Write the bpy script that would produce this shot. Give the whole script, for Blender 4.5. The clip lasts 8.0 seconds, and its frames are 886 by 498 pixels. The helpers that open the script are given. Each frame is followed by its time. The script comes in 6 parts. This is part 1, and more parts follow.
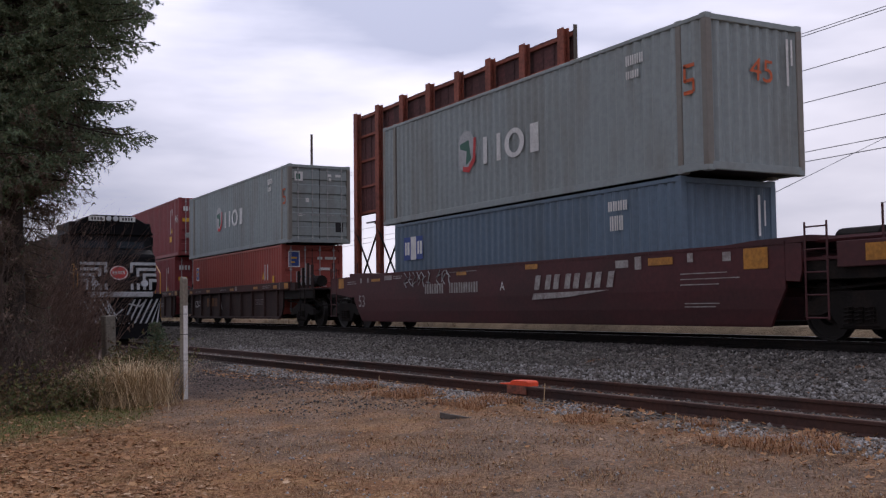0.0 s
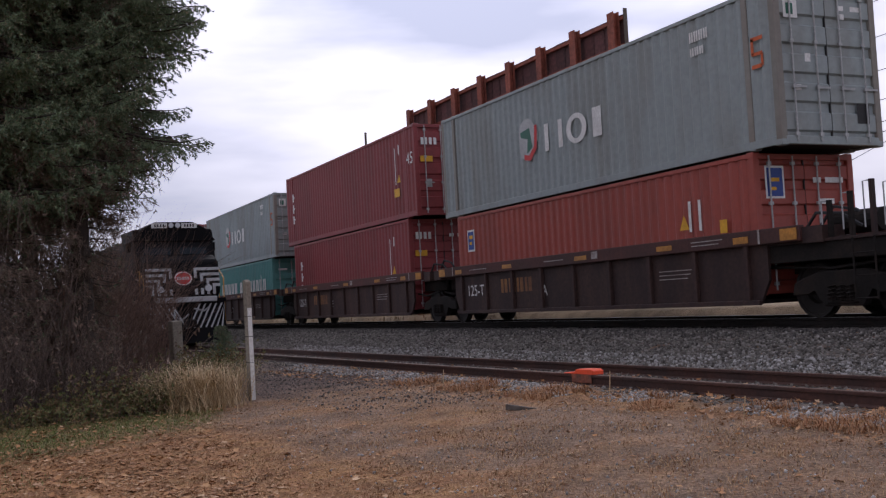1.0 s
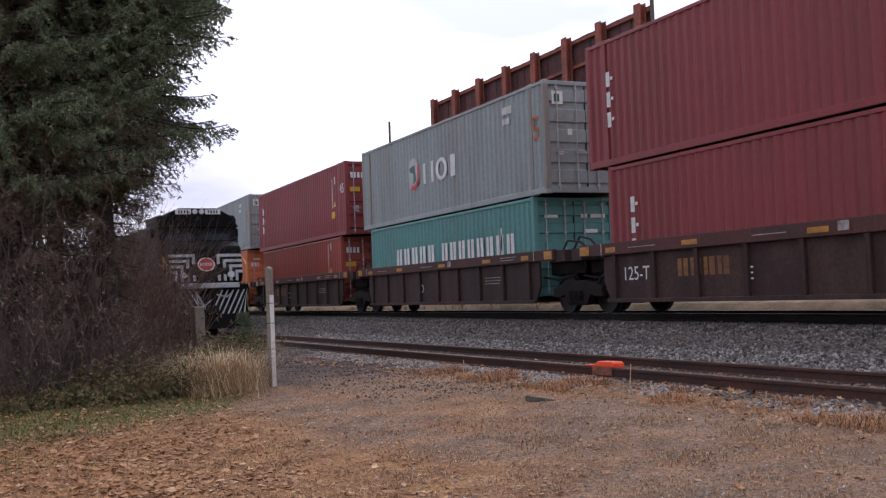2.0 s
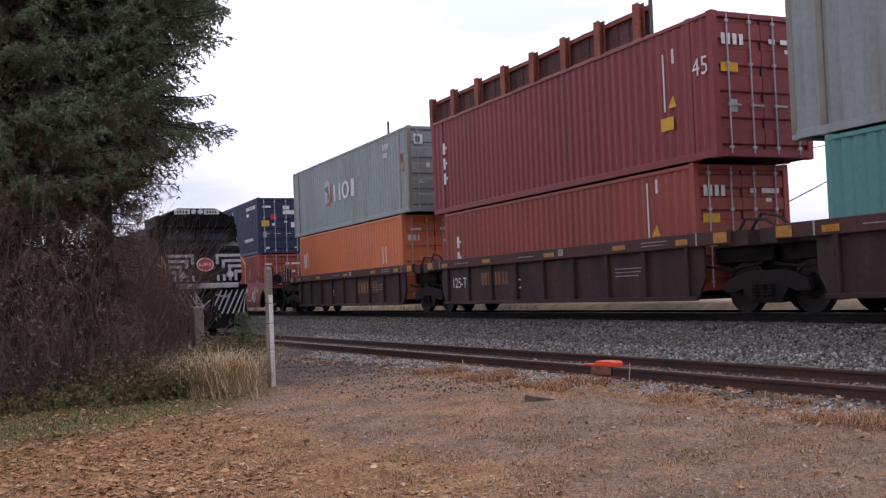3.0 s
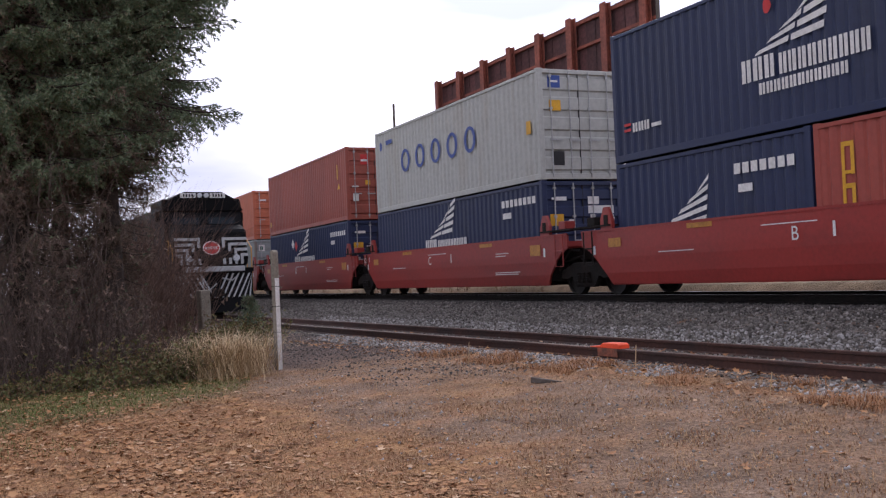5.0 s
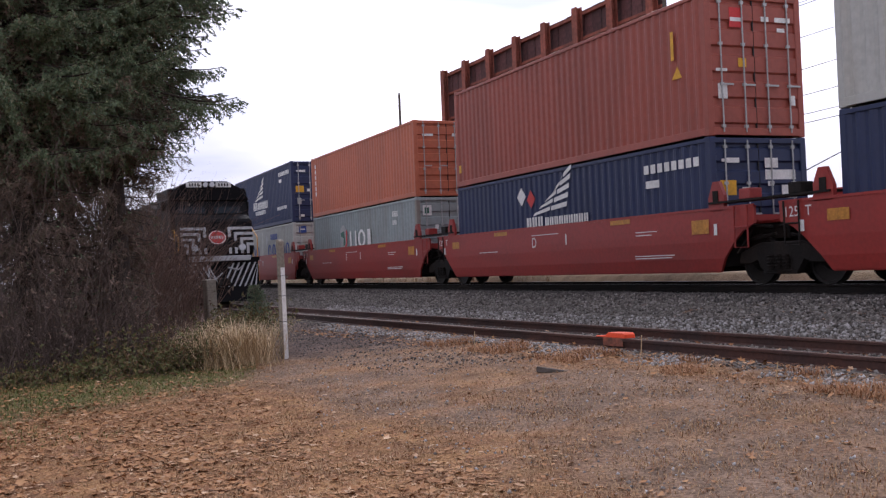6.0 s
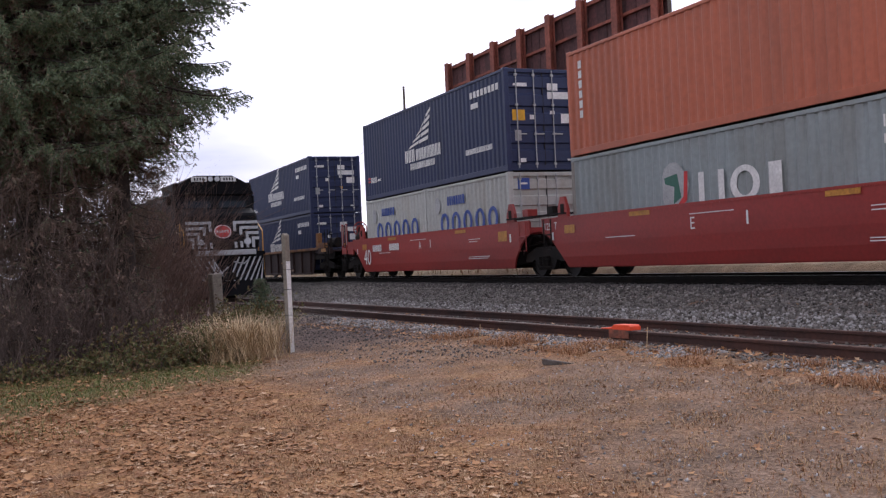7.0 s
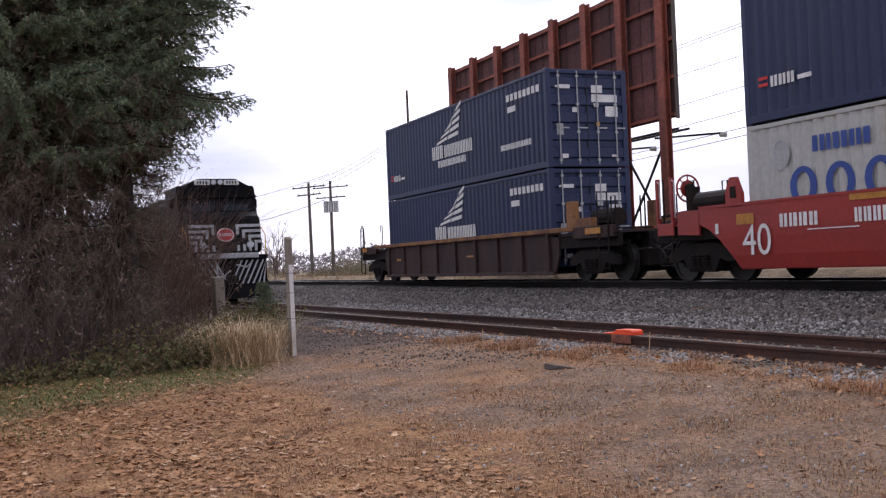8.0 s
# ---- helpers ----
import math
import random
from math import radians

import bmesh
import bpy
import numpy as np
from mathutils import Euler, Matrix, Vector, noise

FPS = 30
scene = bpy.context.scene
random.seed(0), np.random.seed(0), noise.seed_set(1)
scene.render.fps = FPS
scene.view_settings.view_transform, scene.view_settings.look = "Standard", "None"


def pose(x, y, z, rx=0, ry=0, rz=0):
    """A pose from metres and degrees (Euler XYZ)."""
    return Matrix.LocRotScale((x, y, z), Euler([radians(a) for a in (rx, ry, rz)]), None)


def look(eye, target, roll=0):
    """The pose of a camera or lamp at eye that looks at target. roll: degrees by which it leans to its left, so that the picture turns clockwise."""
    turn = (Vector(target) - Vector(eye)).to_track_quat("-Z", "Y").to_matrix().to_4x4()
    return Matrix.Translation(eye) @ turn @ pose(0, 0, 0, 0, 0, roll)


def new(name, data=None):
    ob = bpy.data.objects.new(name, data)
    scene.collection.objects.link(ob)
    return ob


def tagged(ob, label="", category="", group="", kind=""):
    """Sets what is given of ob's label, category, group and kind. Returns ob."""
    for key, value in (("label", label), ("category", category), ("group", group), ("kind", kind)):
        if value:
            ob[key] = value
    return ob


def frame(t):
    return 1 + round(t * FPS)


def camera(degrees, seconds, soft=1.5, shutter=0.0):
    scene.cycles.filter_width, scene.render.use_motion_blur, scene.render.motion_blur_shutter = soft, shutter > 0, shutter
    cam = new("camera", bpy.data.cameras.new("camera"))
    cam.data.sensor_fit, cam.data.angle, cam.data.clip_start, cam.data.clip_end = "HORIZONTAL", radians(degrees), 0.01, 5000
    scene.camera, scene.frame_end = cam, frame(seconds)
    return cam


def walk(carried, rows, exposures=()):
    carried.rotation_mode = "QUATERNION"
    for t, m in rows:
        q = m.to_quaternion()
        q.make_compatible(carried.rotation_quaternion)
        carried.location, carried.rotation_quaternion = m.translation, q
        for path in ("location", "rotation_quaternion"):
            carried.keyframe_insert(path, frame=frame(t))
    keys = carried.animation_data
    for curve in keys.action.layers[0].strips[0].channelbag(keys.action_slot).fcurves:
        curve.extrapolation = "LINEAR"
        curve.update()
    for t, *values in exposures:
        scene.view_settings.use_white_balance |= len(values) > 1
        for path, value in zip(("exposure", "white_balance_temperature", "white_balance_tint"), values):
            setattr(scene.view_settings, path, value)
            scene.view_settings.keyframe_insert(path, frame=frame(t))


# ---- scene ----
cam = camera(45.97, 8.0, soft=1.3)
EYE = (0.0, 0.0, 1.6)
# seconds, yaw, pitch, roll
TURNS = [
    (0.0, 61.54, 3.23, 0.63), (0.1, 61.63, 2.74, 0.64), (0.2, 62.20, 2.32, 0.69), (0.3, 62.72, 2.24, 1.11), (0.4, 63.43, 2.63, 1.71), (0.5, 63.95, 3.15, 1.90),
    (0.6, 64.16, 3.45, 1.98), (0.7, 64.58, 3.58, 2.45), (0.8, 64.60, 3.48, 2.26), (0.9, 64.82, 3.24, 2.55), (1.0, 64.88, 2.95, 3.02), (1.1, 64.93, 2.91, 3.04),
    (1.2, 65.28, 2.66, 3.09), (1.3, 65.47, 2.18, 2.74), (1.4, 65.44, 1.95, 2.83), (1.5, 65.25, 1.86, 2.36), (1.6, 65.16, 1.91, 2.43), (1.7, 65.34, 2.07, 2.26),
    (1.8, 65.53, 2.23, 2.45), (1.9, 65.85, 2.37, 2.30), (2.0, 66.05, 2.45, 2.10), (2.1, 66.12, 2.44, 2.31), (2.2, 66.27, 2.44, 2.42), (3.5, 65.85, 2.41, 2.10),
    (4.0, 65.98, 2.18, 2.22), (4.5, 66.15, 1.83, 2.38), (6.0, 66.64, 0.93, 2.35), (6.5, 66.79, 0.73, 2.61), (7.0, 66.93, 0.56, 2.64), (7.5, 67.05, 0.63, 2.50),
    (8.0, 67.07, 0.79, 2.41)]
walk(cam, [(t, pose(*EYE, 90 + p, r, y)) for t, y, p, r in TURNS], exposures=[(t, s + 0.05, 6210, 18) for t, s in ((0.0, -0.95), (0.5, -0.80), (1.0, -0.75), (1.5, -0.42), (2.0, -0.24), (2.6, -0.22), (8.0, -0.24))])

# ---------------------------------------------------------------- light
world = bpy.data.worlds.new("overcast_sky")
scene.world = world
world.use_nodes = True
wn, wl = world.node_tree.nodes, world.node_tree.links
wn.clear()
w_out = wn.new("ShaderNodeOutputWorld")
w_bg = wn.new("ShaderNodeBackground")
w_sky = wn.new("ShaderNodeTexSky")
w_sky.sky_type, w_sky.sun_disc = "NISHITA", False
w_sky.sun_elevation, w_sky.sun_rotation = radians(37), radians(295)
w_dim = wn.new("ShaderNodeMix")
w_dim.data_type, w_dim.blend_type = "RGBA", "MULTIPLY"
w_dim.inputs["Factor"].default_value = 1.0
w_dim.inputs["B"].default_value = (0.10, 0.10, 0.10, 1)
w_co = wn.new("ShaderNodeTexCoord")
w_map = wn.new("ShaderNodeMapping")
w_map.inputs["Scale"].default_value = (1.0, 1.0, 4.5)
w_noise = wn.new("ShaderNodeTexNoise")
w_noise.inputs["Scale"].default_value = 1.7
w_noise.inputs["Detail"].default_value = 6
w_noise.inputs["Roughness"].default_value = 0.5
w_ramp = wn.new("ShaderNodeValToRGB")
w_ramp.color_ramp.elements[0].position = 0.36
w_ramp.color_ramp.elements[0].color = (0.70, 0.75, 0.93, 1)
w_ramp.color_ramp.elements[1].position = 0.61
w_ramp.color_ramp.elements[1].color = (1.66, 1.63, 1.74, 1)
w_mix = wn.new("ShaderNodeMix")
w_mix.data_type = "RGBA"
w_mix.inputs["Factor"].default_value = 0.93
wl.new(w_sky.outputs["Color"], w_dim.inputs["A"])
wl.new(w_co.outputs["Generated"], w_map.inputs["Vector"])
wl.new(w_map.outputs["Vector"], w_noise.inputs["Vector"])
wl.new(w_noise.outputs["Fac"], w_ramp.inputs["Fac"])
wl.new(w_dim.outputs["Result"], w_mix.inputs["A"])
wl.new(w_ramp.outputs["Color"], w_mix.inputs["B"])
# the cloud is brightest round the hidden sun
w_dot = wn.new("ShaderNodeVectorMath")
w_dot.operation = "DOT_PRODUCT"
w_dot.inputs[1].default_value = Vector((-36, 17, 30)).normalized()
w_glow = wn.new("ShaderNodeMapRange")
w_glow.interpolation_type = "SMOOTHSTEP"
for key, value in (("From Min", 0.78), ("From Max", 0.97), ("To Min", 0.90), ("To Max", 1.55)):
    w_glow.inputs[key].default_value = value
wl.new(w_co.outputs["Generated"], w_dot.inputs[0])
wl.new(w_dot.outputs["Value"], w_glow.inputs["Value"])
wl.new(w_glow.outputs["Result"], w_bg.inputs["Strength"])
wl.new(w_mix.outputs["Result"], w_bg.inputs["Color"])
wl.new(w_bg.outputs["Background"], w_out.inputs["Surface"])

sun_data = bpy.data.lights.new("sun", "SUN")
sun_data.energy, sun_data.angle, sun_data.color = 1.35, radians(25), (1.0, 0.97, 0.93)
sun = new("sun", sun_data)
sun.matrix_basis = look((0, 0, 30), (36, -17, 0))

# ---------------------------------------------------------------- materials
def mat(name, color, rough=0.6, metal=0.0, var=0.25, scale=2.0, fine=30.0, bump=0.15, other=None, spread=0.5,
        stretch=(1, 1, 1), island=0.0, each=0.0, spec=0.5, space="Object"):
    """A surface with broad stains in a second colour, fine grain and a little relief."""
    m = bpy.data.materials.new(name)
    m.use_nodes = True
    n, l = m.node_tree.nodes, m.node_tree.links
    b = n["Principled BSDF"]
    co = n.new("ShaderNodeTexCoord")
    mp = n.new("ShaderNodeMapping")
    mp.inputs["Scale"].default_value = stretch
    l.new(co.outputs[space], mp.inputs["Vector"])
    big = n.new("ShaderNodeTexNoise")
    big.inputs["Scale"].default_value, big.inputs["Detail"].default_value = scale, 5
    small = n.new("ShaderNodeTexNoise")
    small.inputs["Scale"].default_value, small.inputs["Detail"].default_value = fine, 4
    l.new(mp.outputs["Vector"], big.inputs["Vector"])
    l.new(co.outputs[space], small.inputs["Vector"])
    ramp = n.new("ShaderNodeValToRGB")
    ramp.color_ramp.elements[0].position, ramp.color_ramp.elements[1].position = spread - 0.12, spread + 0.18
    l.new(big.outputs["Fac"], ramp.inputs["Fac"])
    mix = n.new("ShaderNodeMix")
    mix.data_type = "RGBA"
    o = other or tuple(c * (1 - var) for c in color)
    mix.inputs["A"].default_value, mix.inputs["B"].default_value = (*color, 1), (*o, 1)
    l.new(ramp.outputs["Color"], mix.inputs["Factor"])
    grain = n.new("ShaderNodeMapRange")
    grain.inputs["From Min"].default_value, grain.inputs["From Max"].default_value = 0.3, 0.7
    grain.inputs["To Min"].default_value, grain.inputs["To Max"].default_value = 1 - var, 1 + var * 0.6
    l.new(small.outputs["Fac"], grain.inputs["Value"])
    last = grain.outputs["Result"]
    for amount, node, out in ((island, "ShaderNodeNewGeometry", "Random Per Island"), (each, "ShaderNodeObjectInfo", "Random")):
        if amount:
            src = n.new(node)
            r2 = n.new("ShaderNodeMapRange")
            r2.inputs["To Min"].default_value, r2.inputs["To Max"].default_value = 1 - amount, 1 + amount
            l.new(src.outputs[out], r2.inputs["Value"])
            mul = n.new("ShaderNodeMath")
            mul.operation = "MULTIPLY"
            l.new(last, mul.inputs[0])
            l.new(r2.outputs["Result"], mul.inputs[1])
            last = mul.outputs[0]
    hsv = n.new("ShaderNodeHueSaturation")
    l.new(mix.outputs["Result"], hsv.inputs["Color"])
    l.new(last, hsv.inputs["Value"])
    l.new(hsv.outputs["Color"], b.inputs["Base Color"])
    b.inputs["Roughness"].default_value, b.inputs["Metallic"].default_value = rough, metal
    b.inputs["Specular IOR Level"].default_value = spec
    if bump:
        bp = n.new("ShaderNodeBump")
        bp.inputs["Strength"].default_value, bp.inputs["Distance"].default_value = bump, 0.02
        l.new(small.outputs["Fac"], bp.inputs["Height"])
        l.new(bp.outputs["Normal"], b.inputs["Normal"])
    return m


def islands(name, colours, rough=0.8, spec=0.3):
    """Many small pieces, each of one of several colours."""
    m = bpy.data.materials.new(name)
    m.use_nodes = True
    n, l = m.node_tree.nodes, m.node_tree.links
    b = n["Principled BSDF"]
    g = n.new("ShaderNodeNewGeometry")
    r = n.new("ShaderNodeValToRGB")
    while len(r.color_ramp.elements) < len(colours):
        r.color_ramp.elements.new(0.5)
    for i, c in enumerate(colours):
        r.color_ramp.elements[i].position = i / (len(colours) - 1)
        r.color_ramp.elements[i].color = (*c, 1)
    l.new(g.outputs["Random Per Island"], r.inputs["Fac"])
    l.new(r.outputs["Color"], b.inputs["Base Color"])
    b.inputs["Roughness"].default_value, b.inputs["Specular IOR Level"].default_value = rough, spec
    return m


def paint(name, color, rust=(0.10, 0.045, 0.025), spread=0.66, rough=0.55):
    return mat(name, color, rough, 0.0, 0.11, 1.1, 9.0, 0.05, rust, spread, (0.9, 0.9, 0.22), each=0.06)


M = {
    "grey": paint("weathered_grey_paint", (0.27, 0.312, 0.312), (0.20, 0.20, 0.178), 0.62),
    "slate": paint("slate_blue_paint", (0.11, 0.165, 0.225), (0.085, 0.115, 0.14), 0.62),
    "red": paint("brick_red_paint", (0.31, 0.058, 0.04), (0.21, 0.046, 0.033), 0.60),
    "maroon": paint("maroon_paint", (0.225, 0.033, 0.036), (0.165, 0.03, 0.03), 0.60),
    "rusty": paint("red_brown_paint", (0.32, 0.075, 0.05), (0.23, 0.06, 0.042), 0.58),
    "orange": paint("faded_orange_paint", (0.60, 0.165, 0.06), (0.45, 0.135, 0.065), 0.62),
    "salmon": paint("faded_salmon_paint", (0.46, 0.125, 0.062), (0.34, 0.105, 0.058), 0.58),
    "navy": paint("navy_blue_paint", (0.0115, 0.0225, 0.073), (0.019, 0.026, 0.056), 0.66),
    "pale": paint("pale_grey_paint", (0.42, 0.43, 0.40), (0.33, 0.29, 0.22), 0.68),
    "teal": paint("teal_green_paint", (0.085, 0.255, 0.24), (0.09, 0.19, 0.175), 0.64),
    "tan": paint("rust_stained_grey_paint", (0.22, 0.21, 0.185), (0.15, 0.10, 0.07), 0.55),
    "white": mat("white_lettering", (0.74, 0.74, 0.72), 0.6, 0, 0.15, 3, 20, 0.0),
    "dimwhite": mat("worn_white_stencil", (0.40, 0.38, 0.36), 0.7, 0, 0.35, 5, 30, 0.0, (0.24, 0.2, 0.19), 0.5),
    "markred": mat("red_mark", (0.55, 0.03, 0.03), 0.6, 0, 0.1, 3, 20, 0.0),
    "markgreen": mat("green_mark", (0.03, 0.13, 0.09), 0.6, 0, 0.1, 3, 20, 0.0),
    "markblue": mat("blue_mark", (0.03, 0.07, 0.28), 0.6, 0, 0.1, 3, 20, 0.0),
    "markyellow": mat("yellow_mark", (0.72, 0.38, 0.02), 0.6, 0, 0.15, 3, 20, 0.0),
    "reflect": mat("amber_reflector", (0.50, 0.22, 0.03), 0.5, 0, 0.3, 3, 20, 0.0),
    "scrawl": mat("orange_spray", (0.62, 0.13, 0.04), 0.7, 0, 0.2, 4, 20, 0.0),
    "zinc": mat("galvanised_steel", (0.42, 0.43, 0.43), 0.5, 0.3, 0.2, 4, 30, 0.02),
    "rubber": mat("black_rubber", (0.018, 0.018, 0.02), 0.7, 0, 0.2, 4, 30, 0.02),
    "carbrown": mat("brown_car_paint", (0.03, 0.0135, 0.0125), 0.8, 0, 0.35, 1.0, 14, 0.1, (0.058, 0.028, 0.021), 0.54, (2.2, 1, 0.6), each=0.16),
    "carchord": mat("worn_brown_chord_paint", (0.085, 0.026, 0.021), 0.75, 0, 0.3, 1.0, 14, 0.1, (0.05, 0.022, 0.019), 0.5, (0.7, 1, 1.3), each=0.12),
    "redtwig": mat("reddish_twig", (0.235, 0.148, 0.115), 0.9, 0, 0.3, 4, 24, 0.2, island=0.3),
    "wellmaroon": mat("maroon_car_paint", (0.072, 0.014, 0.016), 0.66, 0, 0.2, 0.8, 12, 0.06, (0.042, 0.014, 0.014), 0.55, (0.5, 1, 1.3)),
    "wellred": mat("red_car_paint", (0.29, 0.028, 0.022), 0.5, 0, 0.14, 0.7, 12, 0.05, (0.2, 0.026, 0.022), 0.6, (0.4, 1, 1.2), each=0.05),
    "ochre": mat("worn_ochre_steel", (0.26, 0.12, 0.04), 0.8, 0, 0.3, 2, 14, 0.15, (0.13, 0.055, 0.03), 0.5),
    "grime": mat("grimy_steel", (0.013, 0.011, 0.010), 0.8, 0.0, 0.35, 3, 20, 0.2, (0.026, 0.018, 0.014), 0.58, spec=0.2),
    "tread": mat("wheel_tread_steel", (0.018, 0.015, 0.013), 0.6, 0.2, 0.3, 4, 20, 0.05),
    "railside": mat("rusted_rail", (0.075, 0.03, 0.02), 0.8, 0.1, 0.3, 1.2, 18, 0.2, (0.045, 0.024, 0.02), 0.5),
    "railtop": mat("polished_rail", (0.42, 0.42, 0.43), 0.3, 0.9, 0.1, 1, 18, 0.0),
    "railworn": mat("rail_head_rust", (0.15, 0.075, 0.05), 0.6, 0.3, 0.3, 1.2, 18, 0.1),
    "tie": mat("creosoted_timber", (0.05, 0.04, 0.034), 0.9, 0, 0.35, 3, 20, 0.4, stretch=(4, 1, 1)),
    "post": mat("weathered_post_wood", (0.30, 0.27, 0.22), 0.9, 0, 0.3, 3, 22, 0.3, (0.20, 0.17, 0.13), 0.5, (3, 3, 0.4)),
    "postwhite": mat("white_post_paint", (0.76, 0.75, 0.72), 0.8, 0, 0.2, 4, 26, 0.1, (0.5, 0.46, 0.4), 0.64),
    "polewood": mat("utility_pole_wood", (0.12, 0.10, 0.085), 0.9, 0, 0.3, 3, 22, 0.3, stretch=(3, 3, 0.4)),
    "wire": mat("black_cable", (0.05, 0.05, 0.055), 0.7, 0, 0.1, 1, 5, 0.0),
    "boardback": mat("rusted_sheet_steel", (0.125, 0.045, 0.042), 0.8, 0.1, 0.35, 0.7, 9, 0.15, (0.06, 0.026, 0.026), 0.5, (1.4, 1, 0.35), each=0.28),
    "boardbeam": mat("red_oxide_beam", (0.30, 0.085, 0.052), 0.8, 0.1, 0.3, 1.0, 9, 0.15, (0.18, 0.06, 0.042), 0.52),
    "black": mat("dull_black_paint", (0.006, 0.006, 0.007), 0.6, 0, 0.2, 2, 16, 0.02, spec=0.1),
    "silver": mat("light_grey_stripe", (0.46, 0.47, 0.48), 0.5, 0, 0.15, 3, 20, 0.0),
    "railyellow": mat("yellow_handrail", (0.62, 0.30, 0.03), 0.5, 0, 0.15, 3, 20, 0.0),
    "faded": mat("faded_orange_paint", (0.36, 0.10, 0.05), 0.8, 0, 0.4, 5, 30, 0.1, (0.12, 0.06, 0.042), 0.5),
    "spray": mat("fluorescent_orange", (0.95, 0.10, 0.03), 0.6, 0, 0.12, 6, 40, 0.1),
    "bark": mat("spruce_bark", (0.055, 0.042, 0.034), 0.95, 0, 0.35, 4, 24, 0.6, stretch=(1, 1, 0.3)),
    "twig": mat("dead_twig", (0.14, 0.10, 0.082), 0.9, 0, 0.3, 4, 24, 0.2, island=0.3),
}
glass = bpy.data.materials.new("window_glass")
glass.use_nodes = True
glass.node_tree.nodes["Principled BSDF"].inputs["Base Color"].default_value = (0.02, 0.025, 0.03, 1)
glass.node_tree.nodes["Principled BSDF"].inputs["Roughness"].default_value = 0.06
glass.node_tree.nodes["Principled BSDF"].inputs["Specular IOR Level"].default_value = 0.1
M["glass"] = glass
lens = bpy.data.materials.new("lamp_lens")
lens.use_nodes = True
lens.node_tree.nodes["Principled BSDF"].inputs["Base Color"].default_value = (0.6, 0.62, 0.65, 1)
lens.node_tree.nodes["Principled BSDF"].inputs["Roughness"].default_value = 0.1
M["lens"] = lens


# ---------------------------------------------------------------- mesh helpers
def box(bm, x0, x1, y0, y1, z0, z1):
    v = [bm.verts.new((x, y, z)) for x in (x0, x1) for y in (y0, y1) for z in (z0, z1)]
    for f in ((0, 1, 3, 2), (4, 6, 7, 5), (0, 4, 5, 1), (2, 3, 7, 6), (0, 2, 6, 4), (1, 5, 7, 3)):
        bm.faces.new([v[i] for i in f])
    return bm


def prism(bm, pts, a, b, axis="y"):
    """A polygon pulled from a to b along an axis: pts are (x, z) for y, (y, z) for x, (x, y) for z."""
    def at(p, q):
        return {"y": (p[0], q, p[1]), "x": (q, p[0], p[1]), "z": (p[0], p[1], q)}[axis]
    lo, hi = [bm.verts.new(at(p, a)) for p in pts], [bm.verts.new(at(p, b)) for p in pts]
    n = len(pts)
    bm.faces.new(lo), bm.faces.new(hi[::-1])
    for i in range(n):
        bm.faces.new((lo[i], hi[i], hi[(i + 1) % n], lo[(i + 1) % n]))
    return bm


def rod(bm, p0, p1, r, r1=None, seg=6, cap=True):
    p0, p1 = Vector(p0), Vector(p1)
    d = p1 - p0
    q = d.to_track_quat("Z", "Y")
    rings = []
    for p, rad in ((p0, r), (p1, r if r1 is None else r1)):
        rings.append([bm.verts.new(p + q @ Vector((rad * math.cos(2 * math.pi * i / seg), rad * math.sin(2 * math.pi * i / seg), 0))) for i in range(seg)])
    for i in range(seg):
        bm.faces.new((rings[0][i], rings[0][(i + 1) % seg], rings[1][(i + 1) % seg], rings[1][i]))
    if cap:
        bm.faces.new(rings[0][::-1]), bm.faces.new(rings[1])
    return bm


def tube(bm, pts, r, seg=5):
    """One bent round bar through the points."""
    pts = [Vector(p) for p in pts]
    rings = []
    for i, p in enumerate(pts):
        d = pts[min(i + 1, len(pts) - 1)] - pts[max(i - 1, 0)]
        q = d.to_track_quat("Z", "Y")
        rings.append([bm.verts.new(p + q @ Vector((r * math.cos(2 * math.pi * k / seg), r * math.sin(2 * math.pi * k / seg), 0))) for k in range(seg)])
    for a, b in zip(rings[:-1], rings[1:]):
        o = min(range(seg), key=lambda k: (b[k].co - a[0].co).length)
        for k in range(seg):
            bm.faces.new((a[k], a[(k + 1) % seg], b[(k + 1 + o) % seg], b[(k + o) % seg]))
    bm.faces.new(rings[0][::-1]), bm.faces.new(rings[-1])
    return bm


def data(name, bm, material, smooth=False, bevel=0.0):
    if bevel:
        bmesh.ops.bevel(bm, geom=bm.edges[:], offset=bevel, segments=1, affect="EDGES", clamp_overlap=True)
    bmesh.ops.recalc_face_normals(bm, faces=bm.faces[:])
    me = bpy.data.meshes.new(name)
    bm.to_mesh(me)
    bm.free()
    me.materials.append(material)
    if smooth:
        for f in me.polygons:
            f.use_smooth = True
    return me


def part(name, bm, material, parent, label="", smooth=False, bevel=0.0, m=None):
    me = bm if isinstance(bm, bpy.types.Mesh) else data(name, bm, material, smooth, bevel)
    ob = new(name, me)
    ob.parent = parent
    if m is not None:
        ob.matrix_basis = m
    return tagged(ob, label)


def B():
    return bmesh.new()


def grid_mesh(name, pos, tris, material):
    """One mesh from numpy arrays of places and corner numbers."""
    me = bpy.data.meshes.new(name)
    k = tris.shape[1]
    me.vertices.add(len(pos))
    me.vertices.foreach_set("co", np.asarray(pos, dtype=np.float32).ravel())
    me.loops.add(tris.size)
    me.loops.foreach_set("vertex_index", np.asarray(tris, dtype=np.int32).ravel())
    me.polygons.add(len(tris))
    me.polygons.foreach_set("loop_start", np.arange(0, tris.size, k, dtype=np.int32))
    me.update(calc_edges=True)
    me.validate()
    me.materials.append(material)
    return me

